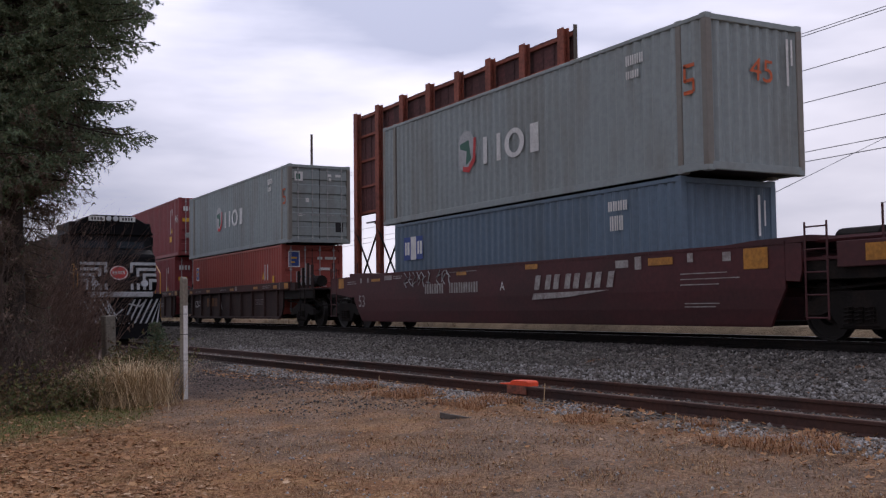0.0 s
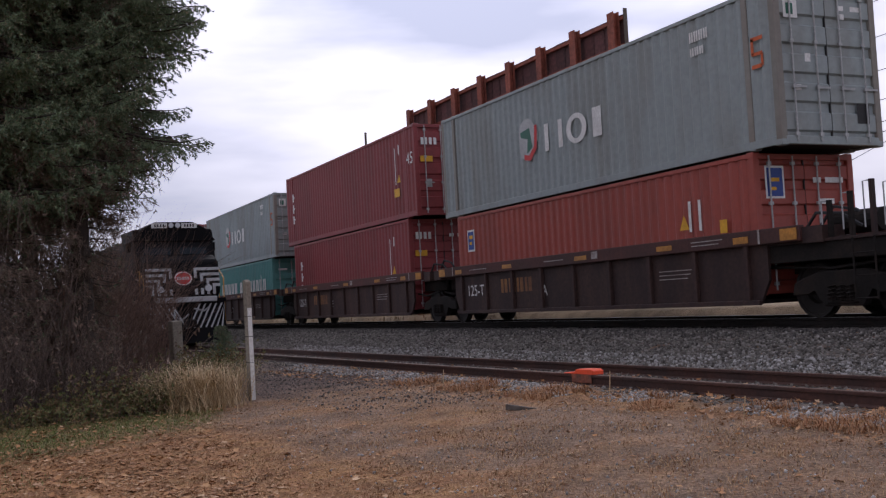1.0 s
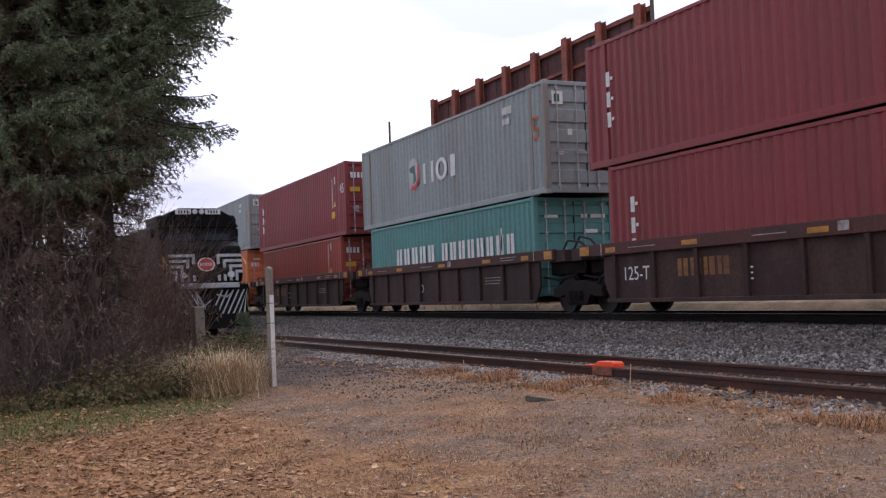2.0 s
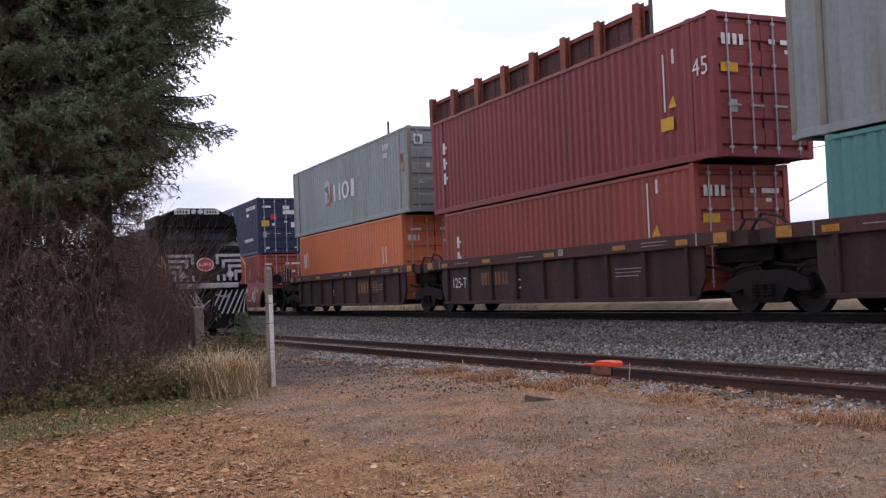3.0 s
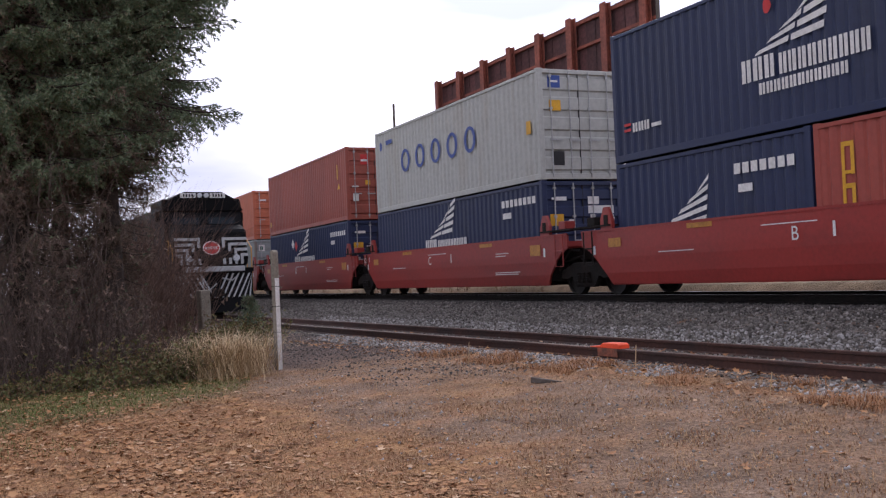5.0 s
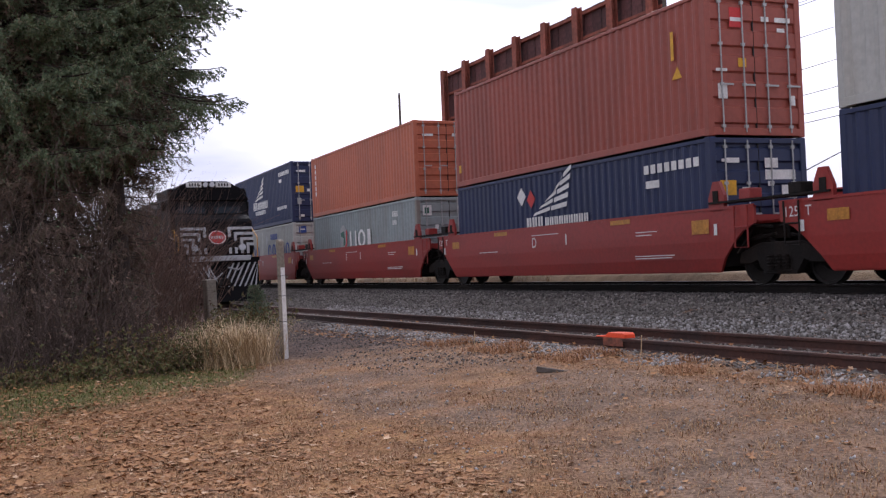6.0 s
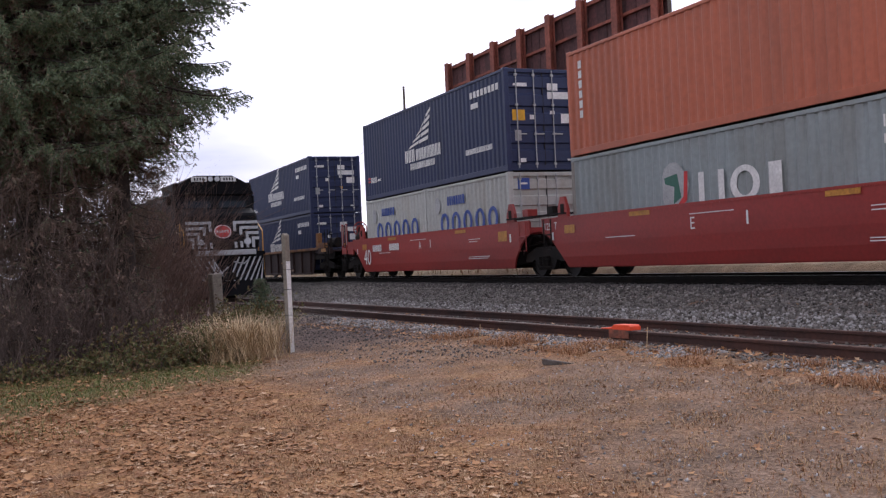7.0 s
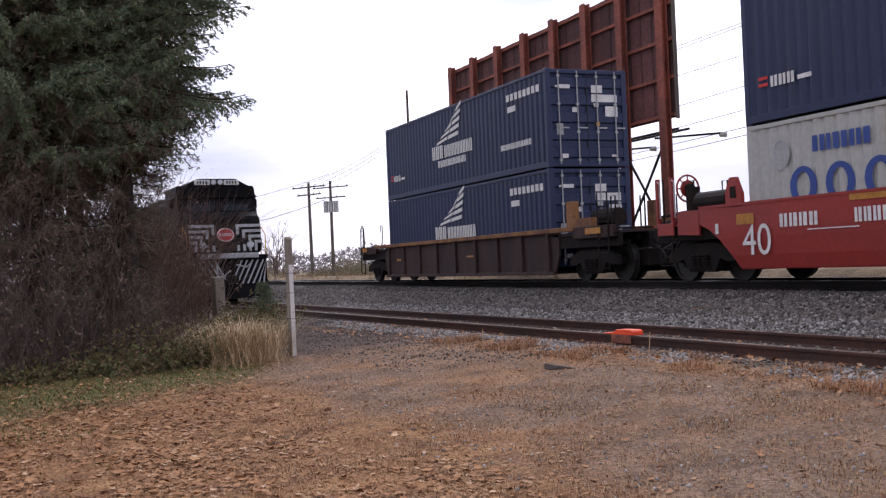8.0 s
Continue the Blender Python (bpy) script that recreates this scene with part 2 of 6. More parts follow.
# ---------------------------------------------------------------- ground
RAIL_Z, MAIN_Y = 1.0, 14.33          # head of the main line's rails and its middle
SIDE_Z = 0.43                        # head of the siding's rails


def side_y(x):
    """Middle of the siding."""
    return 9.79 + 0.045 * max(x, -120)


def ease(a, b, v):
    v = min(1, max(0, (v - a) / (b - a)))
    return v * v * (3 - 2 * v)


def ground_z(x, y):
    c = side_y(x)
    z = 0.22 * ease(2.5, c - 2.0, y) + 0.05 * ease(c - 2.2, c - 1.2, y)
    lift = 0.54 * min(1, max(0, (y - (c + 1.15)) / max(0.6, MAIN_Y - 1.75 - (c + 1.15))))
    z += lift - 0.35 * ease(MAIN_Y + 1.6, MAIN_Y + 2.4, y)
    z += 0.66 * ease(MAIN_Y + 2.5, MAIN_Y + 3.3, y) - 0.93 * ease(MAIN_Y + 3.9, MAIN_Y + 5.4, y)
    z += 0.035 * noise.noise((x * 0.35, y * 0.35, 0)) * (1 - ease(c - 3, c - 1, y))
    z += 0.02 * noise.noise((x * 1.7, y * 1.7, 3))
    if y > 22:
        z += 0.3 * noise.noise((x * 0.03, y * 0.03, 5)) * ease(22, 60, y)
    return z


def spread(lo, hi, near_lo, near_hi, step, grow=1.25):
    v = list(np.arange(near_lo, near_hi, step))
    s, a = step, near_lo
    while a > lo:
        s *= grow
        a -= s
        v.insert(0, max(a, lo))
    s, a = step, v[-1]
    while a < hi:
        s *= grow
        a += s
        v.append(min(a, hi))
    return v


def ground():
    xs, ys = spread(-3000, 3000, -46, 4, 0.4), spread(-3000, 3000, -1, 20, 0.25)
    pos = np.array([(x, y, ground_z(x, y)) for y in ys for x in xs])
    w = len(xs)
    q = np.array([(j * w + i, j * w + i + 1, (j + 1) * w + i + 1, (j + 1) * w + i) for j in range(len(ys) - 1) for i in range(w - 1)])
    m = bpy.data.materials.new("trackside_ground")
    m.use_nodes = True
    n, l = m.node_tree.nodes, m.node_tree.links
    b = n["Principled BSDF"]
    b.inputs["Roughness"].default_value, b.inputs["Specular IOR Level"].default_value = 0.95, 0.15
    co = n.new("ShaderNodeTexCoord")
    sep = n.new("ShaderNodeSeparateXYZ")
    l.new(co.outputs["Object"], sep.inputs["Vector"])

    def nz(scale, detail=5, rough=0.6):
        t = n.new("ShaderNodeTexNoise")
        t.inputs["Scale"].default_value, t.inputs["Detail"].default_value, t.inputs["Roughness"].default_value = scale, detail, rough
        l.new(co.outputs["Object"], t.inputs["Vector"])
        return t.outputs["Fac"]

    def math_(op, a, c, clamp=False):
        t = n.new("ShaderNodeMath")
        t.operation, t.use_clamp = op, clamp
        for i, v in enumerate((a, c)):
            if isinstance(v, (int, float)):
                t.inputs[i].default_value = v
            else:
                l.new(v, t.inputs[i])
        return t.outputs[0]

    def step_(v, a, c):
        t = n.new("ShaderNodeMapRange")
        t.interpolation_type = "SMOOTHSTEP"
        l.new(v, t.inputs["Value"])
        t.inputs["From Min"].default_value, t.inputs["From Max"].default_value = a, c
        return t.outputs["Result"]

    def blend(f, a, c):
        t = n.new("ShaderNodeMix")
        t.data_type = "RGBA"
        if isinstance(f, float):
            t.inputs["Factor"].default_value = f
        else:
            l.new(f, t.inputs["Factor"])
        for k, v in (("A", a), ("B", c)):
            if isinstance(v, tuple):
                t.inputs[k].default_value = (*v, 1)
            else:
                l.new(v, t.inputs[k])
        return t.outputs["Result"]

    wob, mid, fine = nz(0.45), nz(2.2), nz(26, 8, 0.7)
    pebble = n.new("ShaderNodeTexVoronoi")
    pebble.inputs["Scale"].default_value = 19
    l.new(co.outputs["Object"], pebble.inputs["Vector"])
    soil = blend(step_(fine, 0.3, 0.7), (0.13, 0.06, 0.03), (0.38, 0.20, 0.098))
    dust = blend(step_(fine, 0.3, 0.7), (0.13, 0.086, 0.06), (0.35, 0.242, 0.17))
    straw = blend(step_(fine, 0.35, 0.65), (0.21, 0.105, 0.045), (0.47, 0.27, 0.125))
    gravel = blend(step_(pebble.outputs["Color"], 0.1, 0.9), (0.06, 0.054, 0.048), (0.205, 0.188, 0.17))
    grass = blend(step_(fine, 0.3, 0.7), (0.085, 0.085, 0.03), (0.20, 0.165, 0.08))
    field = blend(step_(nz(0.25), 0.35, 0.7), (0.29, 0.215, 0.135), (0.20, 0.155, 0.10))
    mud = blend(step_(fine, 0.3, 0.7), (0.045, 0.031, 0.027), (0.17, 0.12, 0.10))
    u = math_("SUBTRACT", sep.outputs["Y"], math_("MULTIPLY", sep.outputs["X"], 0.045))     # 9.79 along the siding
    uw = math_("ADD", u, math_("MULTIPLY", math_("SUBTRACT", wob, 0.5), 2.4))
    col = blend(step_(mid, 0.42, 0.60), soil, straw)
    bare = math_("MULTIPLY", step_(uw, 3.6, 4.9), math_("SUBTRACT", 1.0, step_(uw, 7.4, 8.4)))
    col = blend(math_("MULTIPLY", bare, step_(wob, 0.30, 0.55)), col, dust)
    verge = math_("ADD", math_("MULTIPLY", sep.outputs["Y"], -0.87), math_("SUBTRACT", math_("MULTIPLY", sep.outputs["X"], -1.0), 12.7))
    verge = math_("ADD", verge, math_("MULTIPLY", math_("SUBTRACT", wob, 0.5), 2.0))
    col = blend(math_("MULTIPLY", step_(verge, -1.2, 1.4), math_("SUBTRACT", 1.0, step_(sep.outputs["Y"], 3.0, 4.2))), col, grass)
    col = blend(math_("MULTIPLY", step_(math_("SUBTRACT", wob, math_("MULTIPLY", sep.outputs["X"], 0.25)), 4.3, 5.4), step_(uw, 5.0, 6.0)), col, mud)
    col = blend(math_("MULTIPLY", step_(uw, 8.2, 9.0), step_(mid, 0.2, 0.45)), col, gravel)
    col = blend(step_(sep.outputs["Y"], MAIN_Y + 2.3, MAIN_Y + 2.7), col, field)
    # trodden dark hollows in the dirt and damp patches under the leaves
    worn = math_("MULTIPLY", step_(nz(0.9, 6, 0.62), 0.52, 0.66), math_("SUBTRACT", 1.0, step_(uw, 8.0, 8.8)))
    col = blend(math_("MULTIPLY", worn, 0.5), col, blend(step_(fine, 0.3, 0.7), (0.07, 0.042, 0.029), (0.21, 0.135, 0.092)))
    tone = n.new("ShaderNodeHueSaturation")
    l.new(math_("ADD", 0.78, math_("MULTIPLY", step_(nz(1.7, 8, 0.7), 0.34, 0.64), 0.52)), tone.inputs["Value"])
    l.new(col, tone.inputs["Color"])
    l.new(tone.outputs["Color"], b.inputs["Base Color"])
    bp = n.new("ShaderNodeBump")
    bp.inputs["Strength"].default_value, bp.inputs["Distance"].default_value = 0.8, 0.05
    l.new(math_("ADD", fine, math_("MULTIPLY", pebble.outputs["Distance"], -0.6)), bp.inputs["Height"])
    l.new(bp.outputs["Normal"], b.inputs["Normal"])
    me = grid_mesh("ground", pos, q, m)
    for f in me.polygons:
        f.use_smooth = True
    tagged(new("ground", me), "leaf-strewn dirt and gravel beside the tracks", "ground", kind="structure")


ground()


def rail_profile(top):
    h = 0.17
    return [(-0.07, top - h), (0.07, top - h), (0.07, top - h + 0.02), (0.012, top - h + 0.04), (0.012, top - 0.045),
            (0.036, top - 0.035), (0.036, top - 0.006), (0.028, top), (-0.028, top), (-0.036, top - 0.006),
            (-0.036, top - 0.035), (-0.012, top - 0.045), (-0.012, top - h + 0.04), (-0.07, top - h + 0.02)]


def track(name, label, mid, top, x0, x1, slope, side_mat, head_mat):
    thing = tagged(new(name), label, "railway track", kind="structure")
    for s in (-1, 1):
        bm = B()
        prism(bm, [(p + s * 0.7525, z) for p, z in rail_profile(top)], x0, x1, "x")
        for v in bm.verts:
            v.co.y += mid + slope * v.co.x
        rail = part("rail", bm, side_mat, thing)
        bm = B()
        box(bm, x0, x1, s * 0.7525 - 0.03, s * 0.7525 + 0.03, top + 0.001, top + 0.004)
        for v in bm.verts:
            v.co.y += mid + slope * v.co.x
        part("rail_head", bm, head_mat, rail)
    tie = data("tie", box(B(), -0.11, 0.11, -1.28, 1.28, top - 0.33, top - 0.172), M["tie"], bevel=0.012)
    rnd = random.Random(4)
    x = x1 if slope else 2.0
    for i in range(150):
        x -= 0.54
        part("tie", tie, None, thing, m=pose(x + rnd.uniform(-0.03, 0.03), mid + slope * x + rnd.uniform(-0.05, 0.05), 0 if slope == 0 else rnd.uniform(-0.01, 0.02), 0, 0, rnd.uniform(-1.2, 1.2)))
    return thing


# main rail sides take near-black steel, which paints in the shadow along them
main_track = track("main_track", "polished main line rails on raised ballast", MAIN_Y, RAIL_Z, -1500, 600, 0.0, M["grime"], M["railtop"])
siding = track("siding_track", "rusty siding rails sunk in gravel and leaves", 9.79, SIDE_Z, -120, 40, 0.045, M["railside"], M["railworn"])


# ---------------------------------------------------------------- containers
def wave(bm, a, b, lo, hi, depth, pitch, place):
    """A folded sheet between a and b, from lo to hi; place(u, v, d) gives a corner."""
    n = max(1, round((b - a) / pitch))
    p = (b - a) / n
    cols = []
    for i in range(n):
        for f, d in ((0.0, 0.0), (0.26, 0.0), (0.5, -depth), (0.76, -depth)):
            cols.append((a + (i + f) * p, d))
    cols.append((b, 0.0))
    vs = [[bm.verts.new(place(u, v, d)) for v in (lo, hi)] for u, d in cols]
    for c, e in zip(vs[:-1], vs[1:]):
        bm.faces.new((c[0], e[0], e[1], c[1]))
    return bm


_kept = {}


def kept(key, make):
    if key not in _kept:
        _kept[key] = make()
    return _kept[key]


def container(length, h, paint_name, label, door=True):
    """Origin at the middle of its underside, doors towards +x, sides along x."""
    pm = M[paint_name]
    t = tagged(new("shipping_container"), label, "container")
    e, w, k = length / 2, 1.219, (length, h, paint_name)
    inner = [-e, e] if length < 13 else [-e, -6.096, 6.096, e]

    def side():
        bm = B()
        wave(bm, -e + 0.1, e - 0.1, 0.16, h - 0.10, 0.036, 0.28, lambda u, v, d: (u, -w + 0.012 - d, v))
        return data("side_panel", bm, pm)
    sp = kept((k, "side"), side)
    part("side_panel", sp, None, t)
    part("side_panel", sp, None, t, m=pose(0, 0, 0, 0, 0, 180))

    def end():
        bm = B()
        wave(bm, -w + 0.1, w - 0.1, 0.16, h - 0.12, 0.045, 0.25, lambda u, v, d: (-e + 0.03 - d, u, v))
        return data("end_panel", bm, pm)
    part("end_panel", kept((k, "end"), end), None, t)
    part("roof", kept((k, "roof"), lambda: data("roof", box(B(), -e + 0.05, e - 0.05, -w + 0.03, w - 0.03, h - 0.05, h - 0.02), pm)), None, t)
    part("floor", kept((k, "floor"), lambda: data("floor", box(B(), -e + 0.05, e - 0.05, -w + 0.06, w - 0.06, 0.06, 0.15), M["grime"])), None, t)
    tr = kept((k, "tr"), lambda: data("top_rail", box(B(), -e + 0.1, e - 0.1, -w, -w + 0.06, h - 0.10, h - 0.02), pm, bevel=0.008))
    br = kept((k, "br"), lambda: data("bottom_rail", box(B(), -e + 0.1, e - 0.1, -w, -w + 0.05, 0.02, 0.17), pm, bevel=0.008))
    for mesh, name in ((tr, "top_rail"), (br, "bottom_rail")):
        part(name, mesh, None, t)
        part(name, mesh, None, t, m=pose(0, 0, 0, 0, 0, 180))
    post = kept((h, paint_name, "post"), lambda: data("corner_post", box(B(), -0.07, 0.07, -0.075, 0.075, 0.10, h - 0.10), M["tan"] if paint_name == "grey" else pm, bevel=0.012))
    cast = kept((paint_name, "cast"), lambda: data("corner_casting", box(B(), -0.09, 0.09, -0.085, 0.085, -0.06, 0.06), pm, bevel=0.015))
    for x in inner:
        for s in (-1, 1):
            outer = abs(x) > e - 0.01
            xx = x - math.copysign(0.072, x) if outer else x
            part("corner_post", post, None, t, m=pose(xx, s * (w - 0.074 - (0 if outer else 0.002)), 0))
            for z in (0.06, h - 0.06):
                part("corner_casting", cast, None, t, m=pose(xx - (math.copysign(0.02, x) if outer else 0), s * (w - 0.084), z))

    def endbars(x0, x1, z0, z1):
        return data("end_beam", box(B(), x0, x1, -w + 0.1, w - 0.1, z0, z1), pm, bevel=0.01)
    for sx in (-1, 1):
        for nm, z0, z1 in (("header", h - 0.13, h - 0.02), ("sill", 0.02, 0.17)):
            part(nm, kept((k, sx, nm), lambda: endbars(min(sx * e, sx * (e - 0.09)), max(sx * e, sx * (e - 0.09)), z0, z1)), None, t)
    if not door:
        part("end_panel", kept((k, "end"), end), None, t, m=pose(0, 0, 0, 0, 0, 180))
        return t

    def leaf():
        zs = np.linspace(0.17, h - 0.13, 6)
        pts = [(e - 0.08, 0.17), (e - 0.066, 0.17)]
        for a, b in zip(zs[:-1], zs[1:]):
            pts += [(e - 0.066, a + 0.075), (e - 0.02, a + 0.11), (e - 0.02, b - 0.11), (e - 0.066, b - 0.075)]
        pts += [(e - 0.066, h - 0.13), (e - 0.08, h - 0.13)]
        return data("door", prism(B(), pts, -1.14, -0.012), pm)
    dm = kept((k, "door"), leaf)

    def bar():
        bm = rod(B(), (e + 0.012, 0, 0.08), (e + 0.012, 0, h - 0.06), 0.017, None, 6)
        for z in (0.2, h * 0.36, h * 0.64, h - 0.2):
            box(bm, e - 0.02, e + 0.03, -0.04, 0.04, z - 0.03, z + 0.03)
        return data("lock_rod", bm, M["zinc"])
    bmsh = kept((length, h, "bar"), bar)
    hm = kept((length, h, "handle"), lambda: data("handle", box(B(), e + 0.012, e + 0.036, -0.02, 0.24, 1.02, 1.055), M["zinc"]))
    for s in (-1, 1):
        d = part("door", dm, None, t, m=pose(0, 0 if s < 0 else 1.15, 0))
        for y in (-0.86, -0.30):
            part("lock_rod", bmsh, None, d, "bright lock rod", m=pose(0, y, 0))
            part("handle", hm, None, d, m=pose(0, y + 0.03, 0.0))
    part("door_seal", kept((k, "seal"), lambda: data("door_seal", box(B(), e - 0.06, e - 0.03, -0.012, 0.012, 0.17, h - 0.13), M["rubber"])), None, t)
    return t


def marks(t, name, material, shapes, label=""):
    """Flat painted marks, each a mesh of its own: shapes are lists of corners."""
    made = [part(name, data(name, _face(s), material), None, t, label) for s in shapes]
    return made[0]


def _face(corners):
    bm = B()
    bm.faces.new([bm.verts.new(c) for c in corners])
    return bm


def on_side(t, name, material, rects, label="", lift=0.0):
    """Marks on the near side: corners (x, z), or boxes (x0, x1, z0, z1)."""
    shapes = []
    for r in rects:
        if len(r) == 4 and not isinstance(r[0], tuple):
            r = [(r[0], r[2]), (r[1], r[2]), (r[1], r[3]), (r[0], r[3])]
        shapes.append([(x, -1.2225 - lift, z) for x, z in r])
    return marks(t, name, material, shapes, label)


def on_end(t, name, material, rects, x, label=""):
    return marks(t, name, material, [[(x, y0, z0), (x, y1, z0), (x, y1, z1), (x, y0, z1)] for y0, y1, z0, z1 in rects], label)


def strokes(x, z, n, w, h, slot=1.0, seed=0):
    """n letter-sized pairs of plain bars."""
    out, rnd = [], random.Random(seed * 31 + n)
    for i in range(n):
        a, k, f = x + i * w, w * 0.80 * slot, rnd.uniform(0.34, 0.46)
        out += [(a, a + k * f, z, z + h), (a + k * (f + 0.16), a + k, z, z + h)]
    return out


def ring(t, name, material, x, z, w, h, thick, label=""):
    """One flat oval ring on the near side, its corner at x, z."""
    bm, k = B(), 20
    turns = [2 * math.pi * i / k for i in range(k)]
    outer = [bm.verts.new((x + w / 2 + w / 2 * math.cos(a), -1.2225, z + h / 2 + h / 2 * math.sin(a))) for a in turns]
    inner = [bm.verts.new((x + w / 2 + (w / 2 - thick) * math.cos(a), -1.2225, z + h / 2 + (h / 2 - thick * 0.6) * math.sin(a))) for a in turns]
    for i in range(k):
        bm.faces.new((outer[i], outer[(i + 1) % k], inner[(i + 1) % k], inner[i]))
    return part(name, bm, material, t, label)


def shield(x, z, r):
    return [(x + r * 0.75 * math.cos(a) * (1 + 0.12 * math.cos(3 * a)), z + r * math.sin(a)) for a in np.linspace(0, 2 * math.pi, 14, endpoint=False)]


def mol_marks(t, e, h):
    def grown(pts):
        return [(-1.88 + (p + 1.95) * 1.25, 1.53 + (q - 1.42) * 1.06) for p, q in pts]

    on_side(t, "emblem", M["zinc"], [grown(shield(-1.95, 1.42, 0.50))], "white and red shield emblem")
    on_side(t, "emblem_rim", M["markred"], [grown([(-2.1, 0.95), (-1.85, 0.9), (-1.6, 1.15), (-1.56, 1.7), (-1.66, 1.7), (-1.7, 1.22), (-1.9, 1.03), (-2.1, 1.08)])], lift=0.003)
    on_side(t, "emblem_figure", M["markgreen"], [grown([(-2.22, 1.62), (-1.85, 1.68), (-1.76, 1.2), (-1.98, 1.08), (-1.94, 1.42), (-2.2, 1.5)])], lift=0.003)
    on_side(t, "lettering", M["white"], [(-1.05, -0.87, 1.1, 1.76), (-0.42, -0.24, 1.1, 1.76), (1.05, 1.4, 1.1, 1.76)], "white painted bar")
    ring(t, "lettering", M["white"], -0.06, 1.08, 0.86, 0.70, 0.19, "white painted ring")
    on_side(t, "serial_mark", M["white"], strokes(e - 2.3, h - 0.55, 4, 0.14, 0.2, 1, 1) + strokes(e - 2.3, h - 0.82, 3, 0.14, 0.16, 1, 2))
    if e > 6.5:
        on_side(t, "spray_number", M["scrawl"], [(e - 0.62, e - 0.32, 1.95, 2.02), (e - 0.62, e - 0.55, 1.7, 2.0), (e - 0.60, e - 0.34, 1.68, 1.74), (e - 0.38, e - 0.32, 1.48, 1.7), (e - 0.62, e - 0.36, 1.45, 1.52)], "orange spray-painted number")


def mol_door(t, e, h):
    on_end(t, "emblem", M["white"], [(-0.98, -0.66, h - 0.62, h - 0.28)], e - 0.017)
    on_end(t, "emblem_figure", M["markgreen"], [(-0.92, -0.76, h - 0.56, h - 0.36)], e - 0.012)
    on_end(t, "serial_mark", M["white"], [(0.30, 0.46, h - 0.42, h - 0.33), (0.62, 0.86, h - 0.42, h - 0.33), (0.36, 0.46, h - 0.58, h - 0.48)], e - 0.016)
    on_end(t, "placard", M["white"], [(-0.86, -0.68, 0.98, 1.08), (-0.55, -0.42, 1.5, 1.65)], e - 0.014)
    on_end(t, "dark_placard", M["rubber"], [(0.62, 0.92, 0.42, 0.78)], e - 0.014)


def tex_marks(t, e, h):
    on_side(t, "lettering", M["white"], [(-e + 0.85, -e + 1.0, h - 0.75 - 0.46 * i - 0.34, h - 0.75 - 0.46 * i) for i in range(3)] + [(-e + 1.02, -e + 1.12, h - 0.95 - 0.46 * i, h - 0.88 - 0.46 * i) for i in range(3)], "white letters one below another")
    on_side(t, "serial_mark", M["white"], [(e - 1.62, e - 1.57, 1.15, 2.35), (e - 1.30, e - 1.22, 2.1, 2.4)])
    on_side(t, "yellow_plate", M["markyellow"], [(e - 1.75, e - 1.32, 0.75, 1.02), [(e - 1.5, 1.2), (e - 1.2, 1.2), (e - 1.3, 1.45)]], "yellow warning plate")
    if e > 6.5:
        words(t, "45", e - 0.66, 1.68, 0.52, y=-1.2235, label="white number 45")
    on_end(t, "lettering", M["white"], [(a, a + 0.10, h - 0.66, h - 0.44) for a in (-0.98, -0.86, -0.70, -0.54)], e - 0.016, "white letters")
    on_end(t, "yellow_plate", M["markyellow"], [(-1.02, -0.6, h - 1.2, h - 1.02)], e - 0.016)
    on_end(t, "serial_mark", M["white"], [(0.2, 0.36, h - 0.6, h - 0.5), (0.5, 0.95, h - 0.6, h - 0.5), (0.6, 0.75, h - 0.78, h - 0.7)], e - 0.016)
    on_end(t, "plate", M["zinc"], [(-0.86, -0.66, 0.9, 1.15)], e - 0.014)


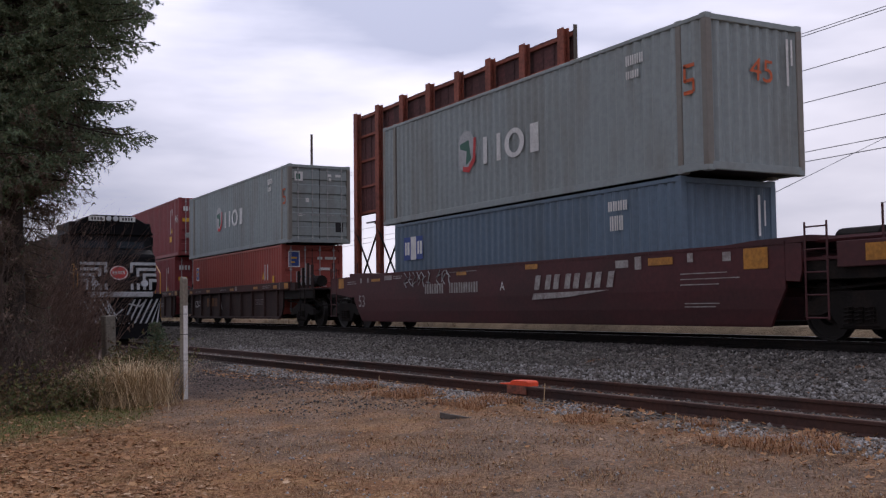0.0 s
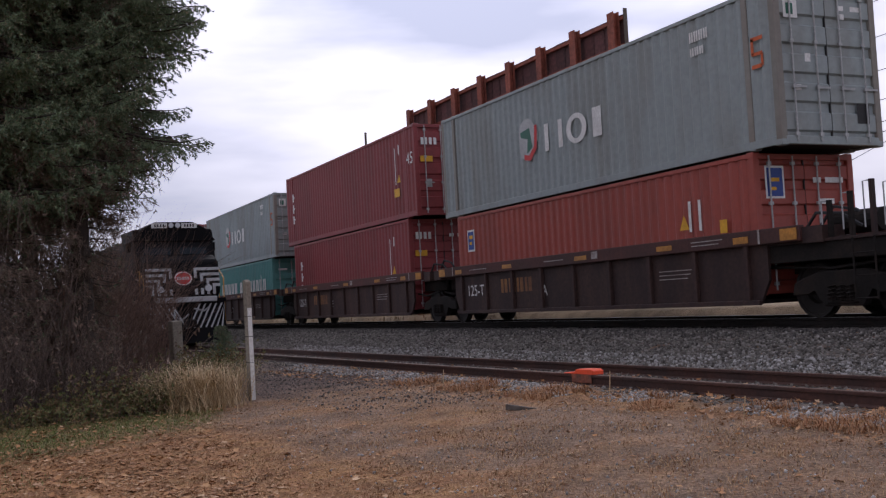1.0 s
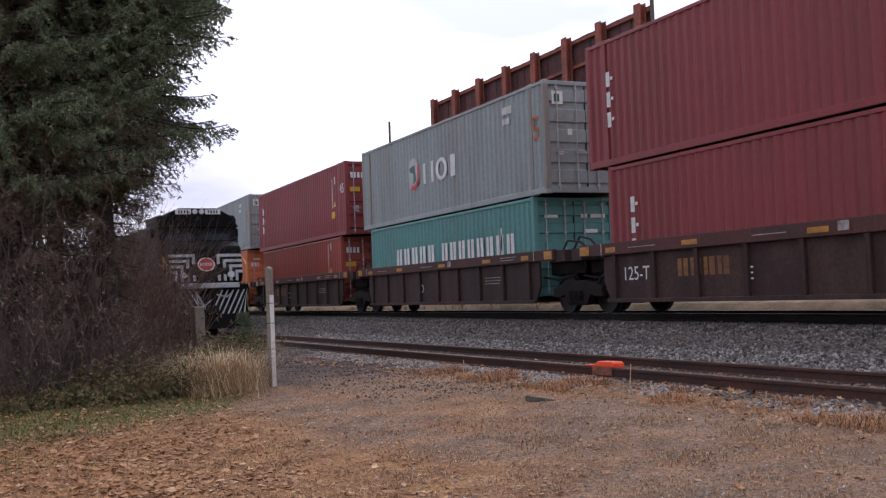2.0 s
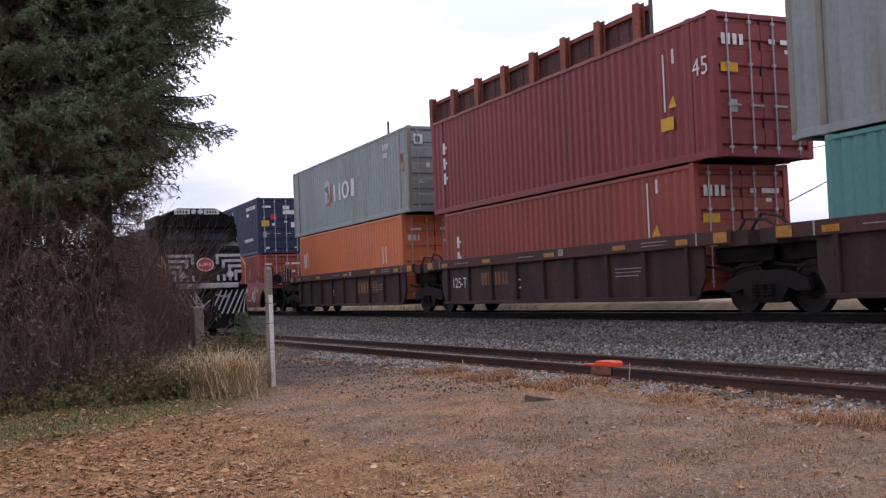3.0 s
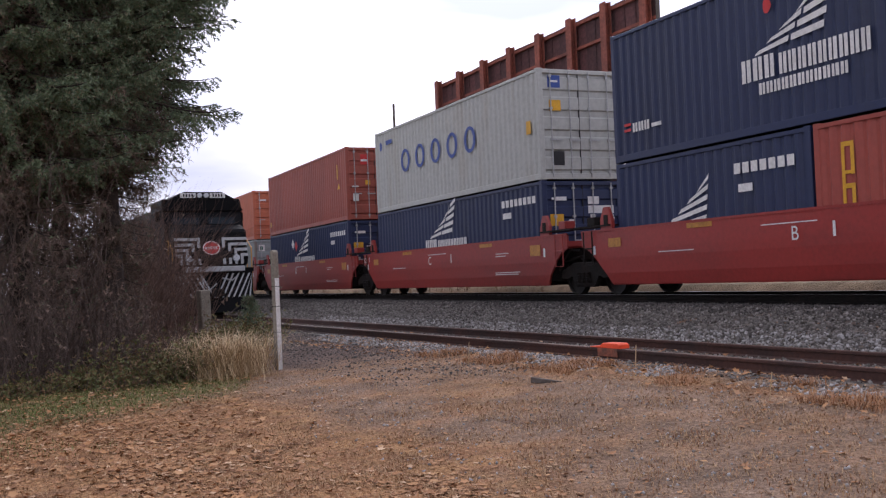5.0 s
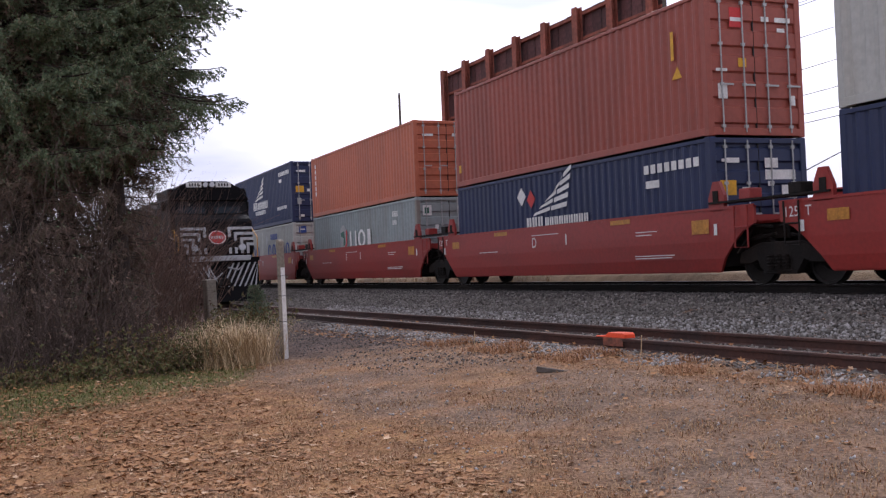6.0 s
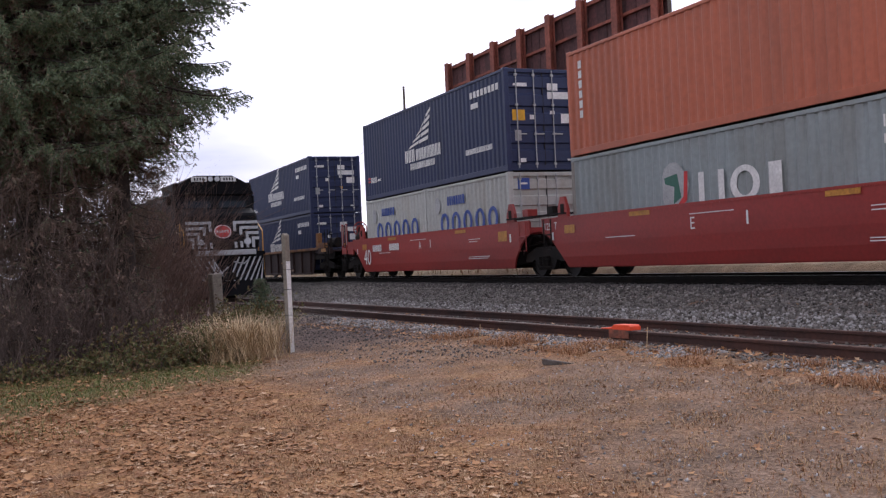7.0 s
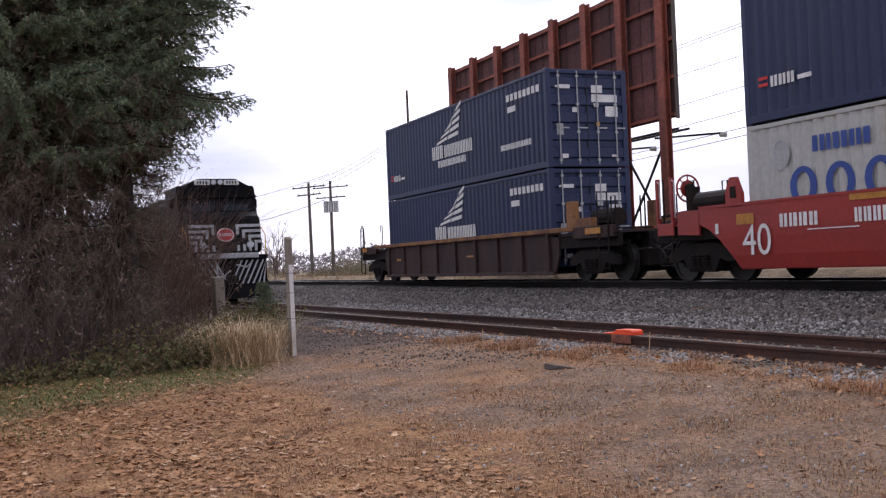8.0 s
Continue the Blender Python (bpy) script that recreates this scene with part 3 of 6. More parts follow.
def nyk_marks(t, e, h, low=False, door=True):
    c = -0.4
    # an upswept wing of five bent stripes
    wing = []
    for i in range(5):
        a, z0 = c - 0.95 + i * 0.34, 1.45 + i * 0.165
        m_, b_ = (c + 0.02 + i * 0.17, 1.58 + i * 0.195), (c + 0.82 + i * 0.07, 1.60 + i * 0.225)
        wing += [[(a, z0), (m_[0] - 0.06, m_[1] - 0.03), (m_[0] - 0.04, m_[1] + 0.07), (a + 0.14, z0 + 0.08)],
                 [(m_[0], m_[1] - 0.04), b_, (b_[0] + 0.02, b_[1] + 0.12), (m_[0] + 0.02, m_[1] + 0.07)]]
    on_side(t, "wing_emblem", M["white"], wing, "white striped wing emblem")
    on_side(t, "lettering", M["white"], strokes(c - 1.3, 1.0, 3, 0.31, 0.42, 1, 5) + strokes(c - 0.3, 1.0, 9, 0.24, 0.38, 1, 6), "white painted letters")
    on_side(t, "small_lettering", M["white"], strokes(c - 0.85, 0.72, 11, 0.20, 0.21, 1, 7))
    on_side(t, "web_lettering", M["white"], strokes(e - 2.75, 0.72, 12, 0.155, 0.16, 1, 8))
    on_side(t, "serial_mark", M["white"], [(e - 2.3 + i * 0.25, e - 2.12 + i * 0.25, h - 0.55, h - 0.36) for i in range(8)] + [(e - 2.25, e - 1.75, h - 0.86, h - 0.70)])
    on_side(t, "line_lettering", M["white"], strokes(-e + 0.75, 0.62, 3, 0.22, 0.2, 1, 9) + [(-e + 1.45, -e + 1.8, 0.64, 0.72)])
    on_side(t, "flag", M["markred"], [(-e + 0.42, -e + 0.68, 0.66, 0.72), (-e + 0.42, -e + 0.68, 0.78, 0.84)])
    if door:
        on_end(t, "serial_mark", M["white"], [(0.14, 0.48, h - 0.62, h - 0.42), (0.14, 0.92, h - 0.86, h - 0.66), (-0.94, -0.86, h - 0.5, h - 0.44), (-0.82, -0.5, h - 0.52, h - 0.42)], e - 0.016)
        on_end(t, "placard", M["white"], [(0.55, 0.93, 1.35, 1.62), (-0.45, -0.3, 1.45, 1.58), (0.2, 0.35, 1.6, 1.7), (-0.8, -0.62, 0.25, 0.36), (0.7, 0.85, 0.28, 0.34)], e - 0.015)
        on_end(t, "yellow_placard", M["markyellow"], [(-1.0, -0.6, 1.42, 1.72) if not low else (0.25, 0.36, 1.1, 1.2)], e - 0.014)
        on_end(t, "data_plate", M["zinc"], [(-0.94, -0.74, 0.85, 1.15)], e - 0.013)


def cosco_marks(t, e, h, short=False):
    n = 5
    if short:
        for i in range(n):
            ring(t, "lettering", M["markblue"], -1.9 + 0.88 * i, 1.0, 0.68, 0.70, 0.17, "large blue painted ring")
        on_side(t, "character", M["markblue"], strokes(-1.3, 1.92, 4, 0.34, 0.28, 1.1, 11), "blue characters")
        on_side(t, "emblem", M["zinc"], [shield(-2.1, 1.95, 0.28)])
    else:
        for i in range(n):
            ring(t, "lettering", M["markblue"], -3.6 + 1.28 * i, 1.22, 0.80, 0.78, 0.17, "large blue painted ring")
        on_side(t, "emblem", M["markblue"], [shield(-5.5, 2.35, 0.16), (-5.0, -4.4, 2.35, 2.5)])
        on_side(t, "yellow_plate", M["markyellow"], [(e - 0.7, e - 0.45, 1.25, 1.6)])
    on_end(t, "blue_placard", M["markblue"], [(-0.92, -0.55, h - 0.5, h - 0.18)], e - 0.016)
    on_end(t, "placard_stripe", M["white"], [(-0.84, -0.62, h - 0.36, h - 0.31)], e - 0.013)
    on_end(t, "yellow_placard", M["markyellow"], [(-0.9, -0.55, h - 1.1, h - 0.82)] if not short else [(-0.15, -0.1, 0.5, 0.55)], e - 0.015)
    on_end(t, "dark_placard", M["rubber"], [(-0.85, -0.5, 0.38, 0.75)], e - 0.014)


def plain_marks(t, e, h, n=2):
    if n:
        on_side(t, "serial_mark", M["white"], [(e - 1.9 + 0.3 * i, e - 1.82 + 0.3 * i, 1.3, 1.9) for i in range(n)])
    on_end(t, "serial_mark", M["white"], [(0.2, 0.4, h - 0.55, h - 0.45), (0.5, 0.95, h - 0.55, h - 0.45), (-0.9, -0.5, h - 0.55, h - 0.47), (0.3, 0.7, h - 0.95, h - 0.85)], e - 0.016)


def words(car, text, x, z, size, y=-1.377, m_="white", label="", m=None):
    cu = bpy.data.curves.new("stencil", "FONT")
    cu.body, cu.size = text, size
    tmp = bpy.data.objects.new("stencil", cu)
    me = bpy.data.meshes.new_from_object(tmp)
    bpy.data.objects.remove(tmp)
    me.materials.append(M[m_])
    return part("stencil", me, None, car, label or f"white stencilled {text}", m=m or pose(x, y, z, 90))


TRAIN = []   # things that run along the main line, and their place at the start


def ride(ob, x, z):
    ob.matrix_basis = pose(x, MAIN_Y, RAIL_Z + z)
    TRAIN.append((ob, x, z))
    return ob


F45, F40, F20, HI, LO = 13.716, 12.192, 6.058, 2.896, 2.591
C = [1.6, -20.96, -42.73, -58.45, -74.17, -89.9, -105.63, -125.36, -140.98, -156.6, -172.2, -187.84, -207.76]
UP = 3.03

# stack 1
t = ride(container(F45, HI, "grey", "weathered grey container with ribbed end and spray paint", door=False), C[1], UP)
mol_marks(t, F45 / 2, HI)
words(t, "45", 0, 0, 0.62, m_="scrawl", label="orange spray-painted 45", m=pose(F45 / 2 + 0.008, -0.18, 1.75, 90, 4, 90))
on_end(t, "serial_mark", M["white"], [(0.78, 0.84, 1.7, 2.6), (0.9, 0.95, 2.1, 2.6)], F45 / 2 + 0.006)
t = ride(container(F40, LO, "slate", "slate blue container with a blue letter panel", door=False), C[1], UP - 0.012 - LO)
on_side(t, "letter_panel", M["markblue"], [(-5.5, -4.35, 1.52, 2.16)], "blue panel with white letters")
on_side(t, "letter_mark", M["white"], strokes(-5.42, 1.66, 3, 0.38, 0.36, 0.9, 12), lift=0.003)
on_side(t, "white_square", M["white"], [(-5.07, -4.74, 1.52, 2.16)], lift=0.0015)
on_side(t, "serial_mark", M["white"], strokes(3.9, LO - 0.5, 4, 0.16, 0.2, 1, 1) + strokes(3.95, LO - 0.9, 3, 0.15, 0.3, 1, 4))
on_end(t, "serial_mark", M["white"], [(0.72, 0.78, 1.5, 2.3), (0.88, 0.92, 1.7, 2.2)], F40 / 2 + 0.006)
# stack 2
t = ride(container(F45, HI, "grey", "weathered grey container with closed ribbed doors"), C[2], UP)
mol_marks(t, F45 / 2, HI), mol_door(t, F45 / 2, HI)
t = ride(container(F40, LO, "red", "brick red container with a blue and yellow placard"), C[2], UP - 0.012 - LO)
plain_marks(t, F40 / 2, LO)
on_side(t, "placard", M["white"], [(-5.5, -5.08, 1.55, 2.15)])
on_side(t, "blue_placard", M["markblue"], [(-5.46, -5.12, 1.60, 2.10)], lift=0.003)
on_side(t, "yellow_stripe", M["markyellow"], [(-5.38, -5.18, 1.90, 2.0), (-5.38, -5.24, 1.74, 1.82)], lift=0.006)
on_side(t, "yellow_plate", M["markyellow"], [[(3.9, 1.35), (4.2, 1.35), (4.05, 1.65)], (5.1, 5.3, 1.2, 1.45)])
on_end(t, "placard", M["white"], [(-0.95, -0.5, 1.75, 2.35)], F40 / 2 - 0.017)
on_end(t, "blue_placard", M["markblue"], [(-0.91, -0.54, 1.79, 2.31)], F40 / 2 - 0.013)
on_end(t, "yellow_stripe", M["markyellow"], [(-0.85, -0.62, 2.06, 2.13), (-0.85, -0.7, 1.9, 1.96)], F40 / 2 - 0.010)
# stack 3
t = ride(container(F45, HI, "maroon", "maroon container with white vertical letters"), C[3], UP + 0.305)
tex_marks(t, F45 / 2, HI)
t = ride(container(F40, HI, "maroon", "maroon container with white letters and yellow plates"), C[3], UP - 0.012 - LO)
tex_marks(t, F40 / 2, HI)
# stack 4
t = ride(container(F45, HI, "grey", "weathered grey container with closed ribbed doors"), C[4], UP)
mol_marks(t, F45 / 2, HI), mol_door(t, F45 / 2, HI)
t = ride(container(F40, LO, "teal", "teal green container with large white letters"), C[4], UP - 0.012 - LO)
on_side(t, "lettering", M["white"], strokes(-3.6, 1.0, 5, 0.68, 0.72, 0.85, 13) + strokes(0.2, 1.0, 8, 0.62, 0.72, 0.85, 14), "large white letters")
plain_marks(t, F40 / 2, LO, 1)
# stack 5
t = ride(container(F45, HI, "maroon", "maroon container with white vertical letters"), C[5], UP)
tex_marks(t, F45 / 2, HI)
t = ride(container(F40, LO, "red", "red container with white vertical letters"), C[5], UP - 0.012 - LO)
tex_marks(t, F40 / 2, LO)
# stack 6
t = ride(container(F45, HI, "grey", "weathered grey container with closed ribbed doors"), C[6], UP + 0.305)
mol_marks(t, F45 / 2, HI), mol_door(t, F45 / 2, HI)
t = ride(container(F40, HI, "orange", "faded orange container with ribbed sides"), C[6], UP - 0.012 - LO)
plain_marks(t, F40 / 2, HI)
on_side(t, "lettering", M["white"], [(-5.45, -5.3, 1.5, 2.1), (-5.2, -5.08, 1.5, 2.1), (-4.95, -4.88, 1.5, 2.15)])
on_end(t, "lettering", M["white"], [(-1.0, -0.88, 2.0, 2.2), (-0.82, -0.70, 2.0, 2.2), (-0.64, -0.58, 2.0, 2.2)], F40 / 2 - 0.013)
UK = 2.96
# stack 7
t = ride(container(F40, HI, "navy", "navy blue container with a white wing emblem"), C[7], UK)
nyk_marks(t, F40 / 2, HI)
on_end(t, "hazard_diamond", M["markred"], [(-0.5, -0.2, 1.75, 2.05)], F40 / 2 - 0.012)
on_side(t, "red_dot", M["markred"], [shield(-0.95, 2.3, 0.14)])
t = ride(container(F20, LO, "navy", "short navy blue container with a white wing emblem"), C[7] - 3.06, UK - 0.012 - LO)
on_side(t, "wing_emblem", M["white"], [[(-1.4 + i * 0.3, 0.95 + 0.18 * i), (0.1 + 0.03 * i, 1.15 + 0.2 * i), (0.12 + 0.03 * i, 1.25 + 0.2 * i), (-1.3 + i * 0.3, 1.05 + 0.18 * i)] for i in range(5)])
on_side(t, "serial_mark", M["white"], [(1.0 + 0.24 * i, 1.18 + 0.24 * i, 1.95, 2.15) for i in range(7)] + [(1.1, 1.5, 1.6, 1.75)])
t = ride(container(F20, LO, "red", "short brick red container with yellow letters"), C[7] + 3.06, UK - 0.012 - LO)
on_side(t, "yellow_letter", M["markyellow"], [(-2.4, -2.33, 0.9, 2.2), (-2.2, -2.12, 1.65, 2.2), (-2.2, -2.12, 1.1, 1.5), (-2.33, -2.2, 2.12, 2.2), (-2.33, -2.2, 1.66, 1.72), (-2.33, -2.2, 1.42, 1.5), (-2.33, -2.2, 1.1, 1.16)])
plain_marks(t, F20 / 2, LO, 1)
on_end(t, "yellow_letter", M["markyellow"], [(-0.95 + 0.13 * i, -0.86 + 0.13 * i, 1.42, 1.54) for i in range(4)], F20 / 2 - 0.012)
# stack 8
t = ride(container(F40, HI, "pale", "pale grey container with large blue letters"), C[8], UK)
cosco_marks(t, F40 / 2, HI)
t = ride(container(F40, LO, "navy", "navy blue container with a white wing emblem"), C[8], UK - 0.012 - LO)
nyk_marks(t, F40 / 2, LO)
# stack 9
t = ride(container(F40, HI, "rusty", "red-brown container with a red placard on its door"), C[9], UK)
on_end(t, "red_placard", M["markred"], [(-0.6, -0.25, 2.2, 2.6)], F40 / 2 - 0.012)
on_end(t, "placard", M["white"], [(-0.95, -0.72, 0.75, 1.05), (0.85, 1.0, 0.65, 0.85), (-0.98, -0.7, 1.3, 1.36), (-0.58, -0.28, 2.32, 2.40)], F40 / 2 - 0.010)
on_end(t, "yellow_plate", M["markyellow"], [(-0.42, -0.22, 1.4, 1.58)], F40 / 2 - 0.009)
on_end(t, "serial_mark", M["white"], [(0.2, 0.4, 2.35, 2.45), (0.55, 0.95, 2.35, 2.45), (0.6, 0.8, 2.15, 2.23)], F40 / 2 - 0.011)
on_side(t, "yellow_plate", M["markyellow"], [(-5.9, -5.75, 0.42, 0.65), [(4.95, 1.3), (5.3, 1.3), (5.15, 1.55)], (4.95, 5.05, 1.7, 2.3)])
t = ride(container(F40, LO, "navy", "navy blue container with diamond hazard placards"), C[9], UK - 0.012 - LO)
nyk_marks(t, F40 / 2, LO)
on_side(t, "hazard_diamond", M["white"], [[(-2.2, 2.0), (-1.95, 1.75), (-1.7, 2.0), (-1.95, 2.25)]], lift=0.002)
on_side(t, "red_diamond", M["markred"], [[(-1.65, 1.9), (-1.42, 1.66), (-1.18, 1.9), (-1.42, 2.14)]], lift=0.003)
# stack 10
t = ride(container(F40, LO, "salmon", "faded salmon orange container with white vertical letters"), C[10], UK)
on_side(t, "lettering", M["white"], [(-5.55, -5.40, 2.1 - 0.24 * i, 2.28 - 0.24 * i) for i in range(6)])
plain_marks(t, F40 / 2, LO, 0)
t = ride(container(F40, LO, "grey", "weathered grey container with a shield emblem"), C[10], UK - 0.012 - LO)
mol_marks(t, F40 / 2, LO), mol_door(t, F40 / 2, LO)
# stack 11
t = ride(container(F40, HI, "navy", "navy blue container with a white wing emblem"), C[11], UK)
nyk_marks(t, F40 / 2, HI)
for dx in (-3.06, 3.06):
    t = ride(container(F20, LO, "pale", "short pale grey container with large blue letters"), C[11] + dx, UK - 0.012 - LO)
    cosco_marks(t, F20 / 2, LO, True)
# stack 12
t = ride(container(F40, LO, "navy", "navy blue container with a white wing emblem"), C[12], UK)
nyk_marks(t, F40 / 2, LO, True)
t = ride(container(F40, LO, "navy", "navy blue container with a white wing emblem"), C[12], UK - 0.012 - LO)
nyk_marks(t, F40 / 2, LO, True)

# ---------------------------------------------------------------- railway cars
WHEELS = []   # turning wheelsets: object, place on its truck
WR = 0.4826


def wheelset_mesh():
    bm = rod(B(), (0, -0.95, 0), (0, 0.95, 0), 0.085, None, 10)
    for s in (-1, 1):
        prof = [(0.09, 0.10), (0.20, 0.09), (0.24, 0.035), (WR - 0.06, 0.03), (WR - 0.05, 0.0), (WR, 0.0), (WR - 0.004, 0.10), (WR + 0.025, 0.112), (WR + 0.02, 0.14), (WR - 0.06, 0.14), (WR - 0.07, 0.09), (0.2, 0.12), (0.09, 0.16)]
        n = 20
        rings = [[bm.verts.new((r * math.cos(2 * math.pi * i / n), s * (0.80 - d), r * math.sin(2 * math.pi * i / n))) for i in range(n)] for r, d in prof]
        for a, b in zip(rings[:-1], rings[1:]):
            for i in range(n):
                bm.faces.new((a[i], a[(i + 1) % n], b[(i + 1) % n], b[i]))
    return data("wheelset", bm, M["tread"], False)


def truck(parent, x, wb=1.78):
    """Two wheelsets between cast side frames, its middle at x on the car."""
    body = B()
    box(body, -0.22, 0.22, -1.0, 1.0, 0.42, 0.68)
    bolster = part("truck", kept("bolster", lambda: data("truck", body, M["grime"], bevel=0.02)), None, parent, "grimy cast steel truck", m=pose(x, 0, 0))

    def frame_mesh():
        bm = B()
        h = wb / 2
        outer = [(-h - 0.26, 0.40), (-h - 0.2, 0.62), (-0.5, 0.80), (0.5, 0.80), (h + 0.2, 0.62), (h + 0.26, 0.40), (h - 0.1, 0.40), (h - 0.28, 0.50), (0.42, 0.20), (-0.42, 0.20), (-h + 0.28, 0.50), (-h + 0.1, 0.40)]
        prism(bm, outer, -1.10, -0.96)
        box(bm, -0.34, 0.34, -1.13, -1.09, 0.24, 0.30)
        return data("side_frame", bm, M["grime"], bevel=0.02)
    fm = kept(("frame", wb), frame_mesh)

    def spring_mesh():
        bm = rod(B(), (0, -1.13, 0.30), (0, -1.13, 0.56), 0.05, None, 6)
        tube(bm, [(0.075 * math.cos(k * 1.05), -1.13 + 0.075 * math.sin(k * 1.05), 0.31 + k * 0.01) for k in range(25)], 0.014, 4)
        return data("spring", bm, M["grime"])
    sm = kept("spring", spring_mesh)
    def rigging_mesh():
        bm = box(B(), -0.36, 0.36, -0.62, 0.62, 0.20, 0.40)
        for k in (-0.42, 0.42):
            box(bm, k - 0.06, k + 0.06, -0.7, 0.7, 0.24, 0.56)
            tube(bm, [(k, -0.35, 0.6), (k * 1.6, -0.35, 0.9), (k * 2.4, -0.3, 1.02)], 0.035)
            box(bm, k * 3.2 - 0.16, k * 3.2 + 0.16, -0.5, 0.5, 0.34, 0.74)
        return data("brake_rigging", bm, M["grime"], bevel=0.01)
    part("brake_rigging", kept("rigging", rigging_mesh), None, bolster)
    ws = kept("wheelset", wheelset_mesh)
    for r in (0, 180):
        part("side_frame", fm, None, bolster, m=pose(0, 0, 0, 0, 0, r))
        for k in (-0.2, 0.0, 0.2):
            part("spring", sm, None, bolster, m=pose(0, 0, 0, 0, 0, r) @ pose(k, 0, 0))
    for s in (-1, 1):
        w = part("wheelset", ws, None, bolster, m=pose(s * wb / 2, 0, WR))
        WHEELS.append((w, s * wb / 2))
    return bolster



def tubes(items, r, material, name):
    bm = B()
    for p in items:
        tube(bm, p, r)
    return data(name, bm, material)


def coupler(car, x, s):
    bm = B()
    box(bm, min(x, x + s * 0.75), max(x, x + s * 0.75), -0.12, 0.12, 0.72, 0.98)
    prism(bm, [(x + s * 0.6, -0.22), (x + s * 0.95, -0.22), (x + s * 1.05, 0.0), (x + s * 0.9, 0.2), (x + s * 0.6, 0.16)], 0.68, 1.02, "z")
    part("coupler", bm, M["grime"], car)
    part("draft_gear", box(B(), *sorted((x - s * 0.5, x + s * 0.15)), -0.55, 0.55, 0.36, 0.76), M["grime"], car, bevel=0.02)
    part("uncoupling_lever", tubes([[(x + s * 0.1, -1.25, 0.95), (x + s * 0.2, -0.9, 0.72), (x + s * 0.55, -0.3, 0.86)]], 0.018, M["grime"], "uncoupling_lever"), None, car)
    part("air_hose", tubes([[(x + s * 0.4, -0.5, 0.85), (x + s * 0.75, -0.5, 0.55), (x + s * 1.0, -0.35, 0.42), (x + s * 1.15, -0.2, 0.6)]], 0.03, M["rubber"], "air_hose"), None, car)


def ladder(car, x, mat_, z0=0.25, z1=2.2, y=-1.36):
    bm = B()
    for dx in (-0.22, 0.22):
        rod(bm, (x + dx, y, z0), (x + dx, y, z1), 0.018)
    z = z0 + 0.03
    while z < z1:
        rod(bm, (x - 0.22, y, z), (x + 0.22, y, z), 0.015)
        z += 0.36
    part("ladder", bm, mat_, car, "steel ladder and grab irons")


def end_platform(car, s, inner, outer, mat_, deck=1.28, wide=1.3):
    """Deck over the truck at one end, with its sill and rails."""
    a, b = sorted((s * inner, s * outer))
    bm = B()
    box(bm, a, b, -0.42, 0.42, 0.78, deck - 0.05)
    part("centre_sill", bm, M["grime"], car)
    for y in (-1, 1):
        part("side_sill", box(B(), a, b, *sorted((y * (wide - 0.04), y * (wide - 0.12))), deck - 0.36, deck - 0.055), M["grime"], car, bevel=0.01)
        part("brake_beam", box(B(), a + 0.25, b - 0.2, *sorted((y * 0.5, y * 0.62)), 0.98, 1.12), M["grime"], car)
    part("brake_rod", tubes([[(a, -0.98, 0.92), ((a + b) / 2, -1.05, 0.84), (b, -0.98, 0.95)]], 0.03, M["grime"], "brake_rod"), None, car)
    bm = B()
    box(bm, a, b, -wide, wide, deck - 0.05, deck)
    plate = part("platform", bm, mat_, car)
    for i in range(int((b - a) / 0.6)):
        bm = B()
        box(bm, a + i * 0.6 + 0.1, a + i * 0.6 + 0.16, -wide, wide, deck + 0.001, deck + 0.022)
        part("grip_bar", bm, mat_, plate)


def handrails(car, x, s, mat_, deck=1.3, high=0.9, wide=1.25):
    items = []
    for y in (-wide, -0.45, 0.45, wide):
        items.append([(x, y, deck), (x, y, deck + high), (x + s * 0.18, y, deck + high), (x + s * 0.18, y, deck)])
    items.append([(x, -wide, deck + 0.05), (x, wide, deck + 0.05)])
    for it in items:
        part("handrail", tubes([it], 0.02, mat_, "handrail"), None, car)


def brake_wheel(car, x, y, z, mat_):
    bm = B()
    n = 20
    for i in range(n):
        a, b = 2 * math.pi * i / n, 2 * math.pi * (i + 1) / n
        rod(bm, (x, y + 0.29 * math.cos(a), z + 0.29 * math.sin(a)), (x, y + 0.29 * math.cos(b), z + 0.29 * math.sin(b)), 0.022, None, 6)
    for i in range(8):
        a = math.pi * i / 4
        rod(bm, (x, y, z), (x, y + 0.29 * math.cos(a), z + 0.29 * math.sin(a)), 0.016, None, 5)
    part("brake_wheel", bm, mat_, car, "spoked hand brake wheel", m=pose(0, 0, 0))
    part("brake_hub", rod(B(), (x - 0.02, y, z), (x + 0.02, y, z), 0.185, None, 16), mat_, car)
    bm = rod(B(), (x - 0.03, y, z), (x + 0.14, y, z), 0.10, 0.10, 12)
    box(bm, x + 0.10, x + 0.26, y - 0.13, y + 0.13, z - 0.75, z + 0.02)
    part("brake_housing", bm, M["grime"], car)


def reflectors(car, spots, name="reflector"):
    marks(car, name, M["reflect"], [[(x0, -1.376, z0), (x1, -1.376, z0), (x1, -1.376, z1), (x0, -1.376, z1)] for x0, x1, z0, z1 in spots], "amber reflector patch")


def stencil(car, name, spots, label="", m_="white", y=-1.376):
    shapes = []
    for r in spots:
        if not isinstance(r[0], tuple):
            if r[1] - r[0] > 0.5 and r[3] - r[2] < 0.06:
                r = (r[0], r[1], r[2], r[2] + 0.018)
            r = [(r[0], r[2]), (r[1], r[2]), (r[1], r[3]), (r[0], r[3])]
        shapes.append([(x, y, z) for x, z in r])
    return marks(car, name, M[m_], shapes, label)


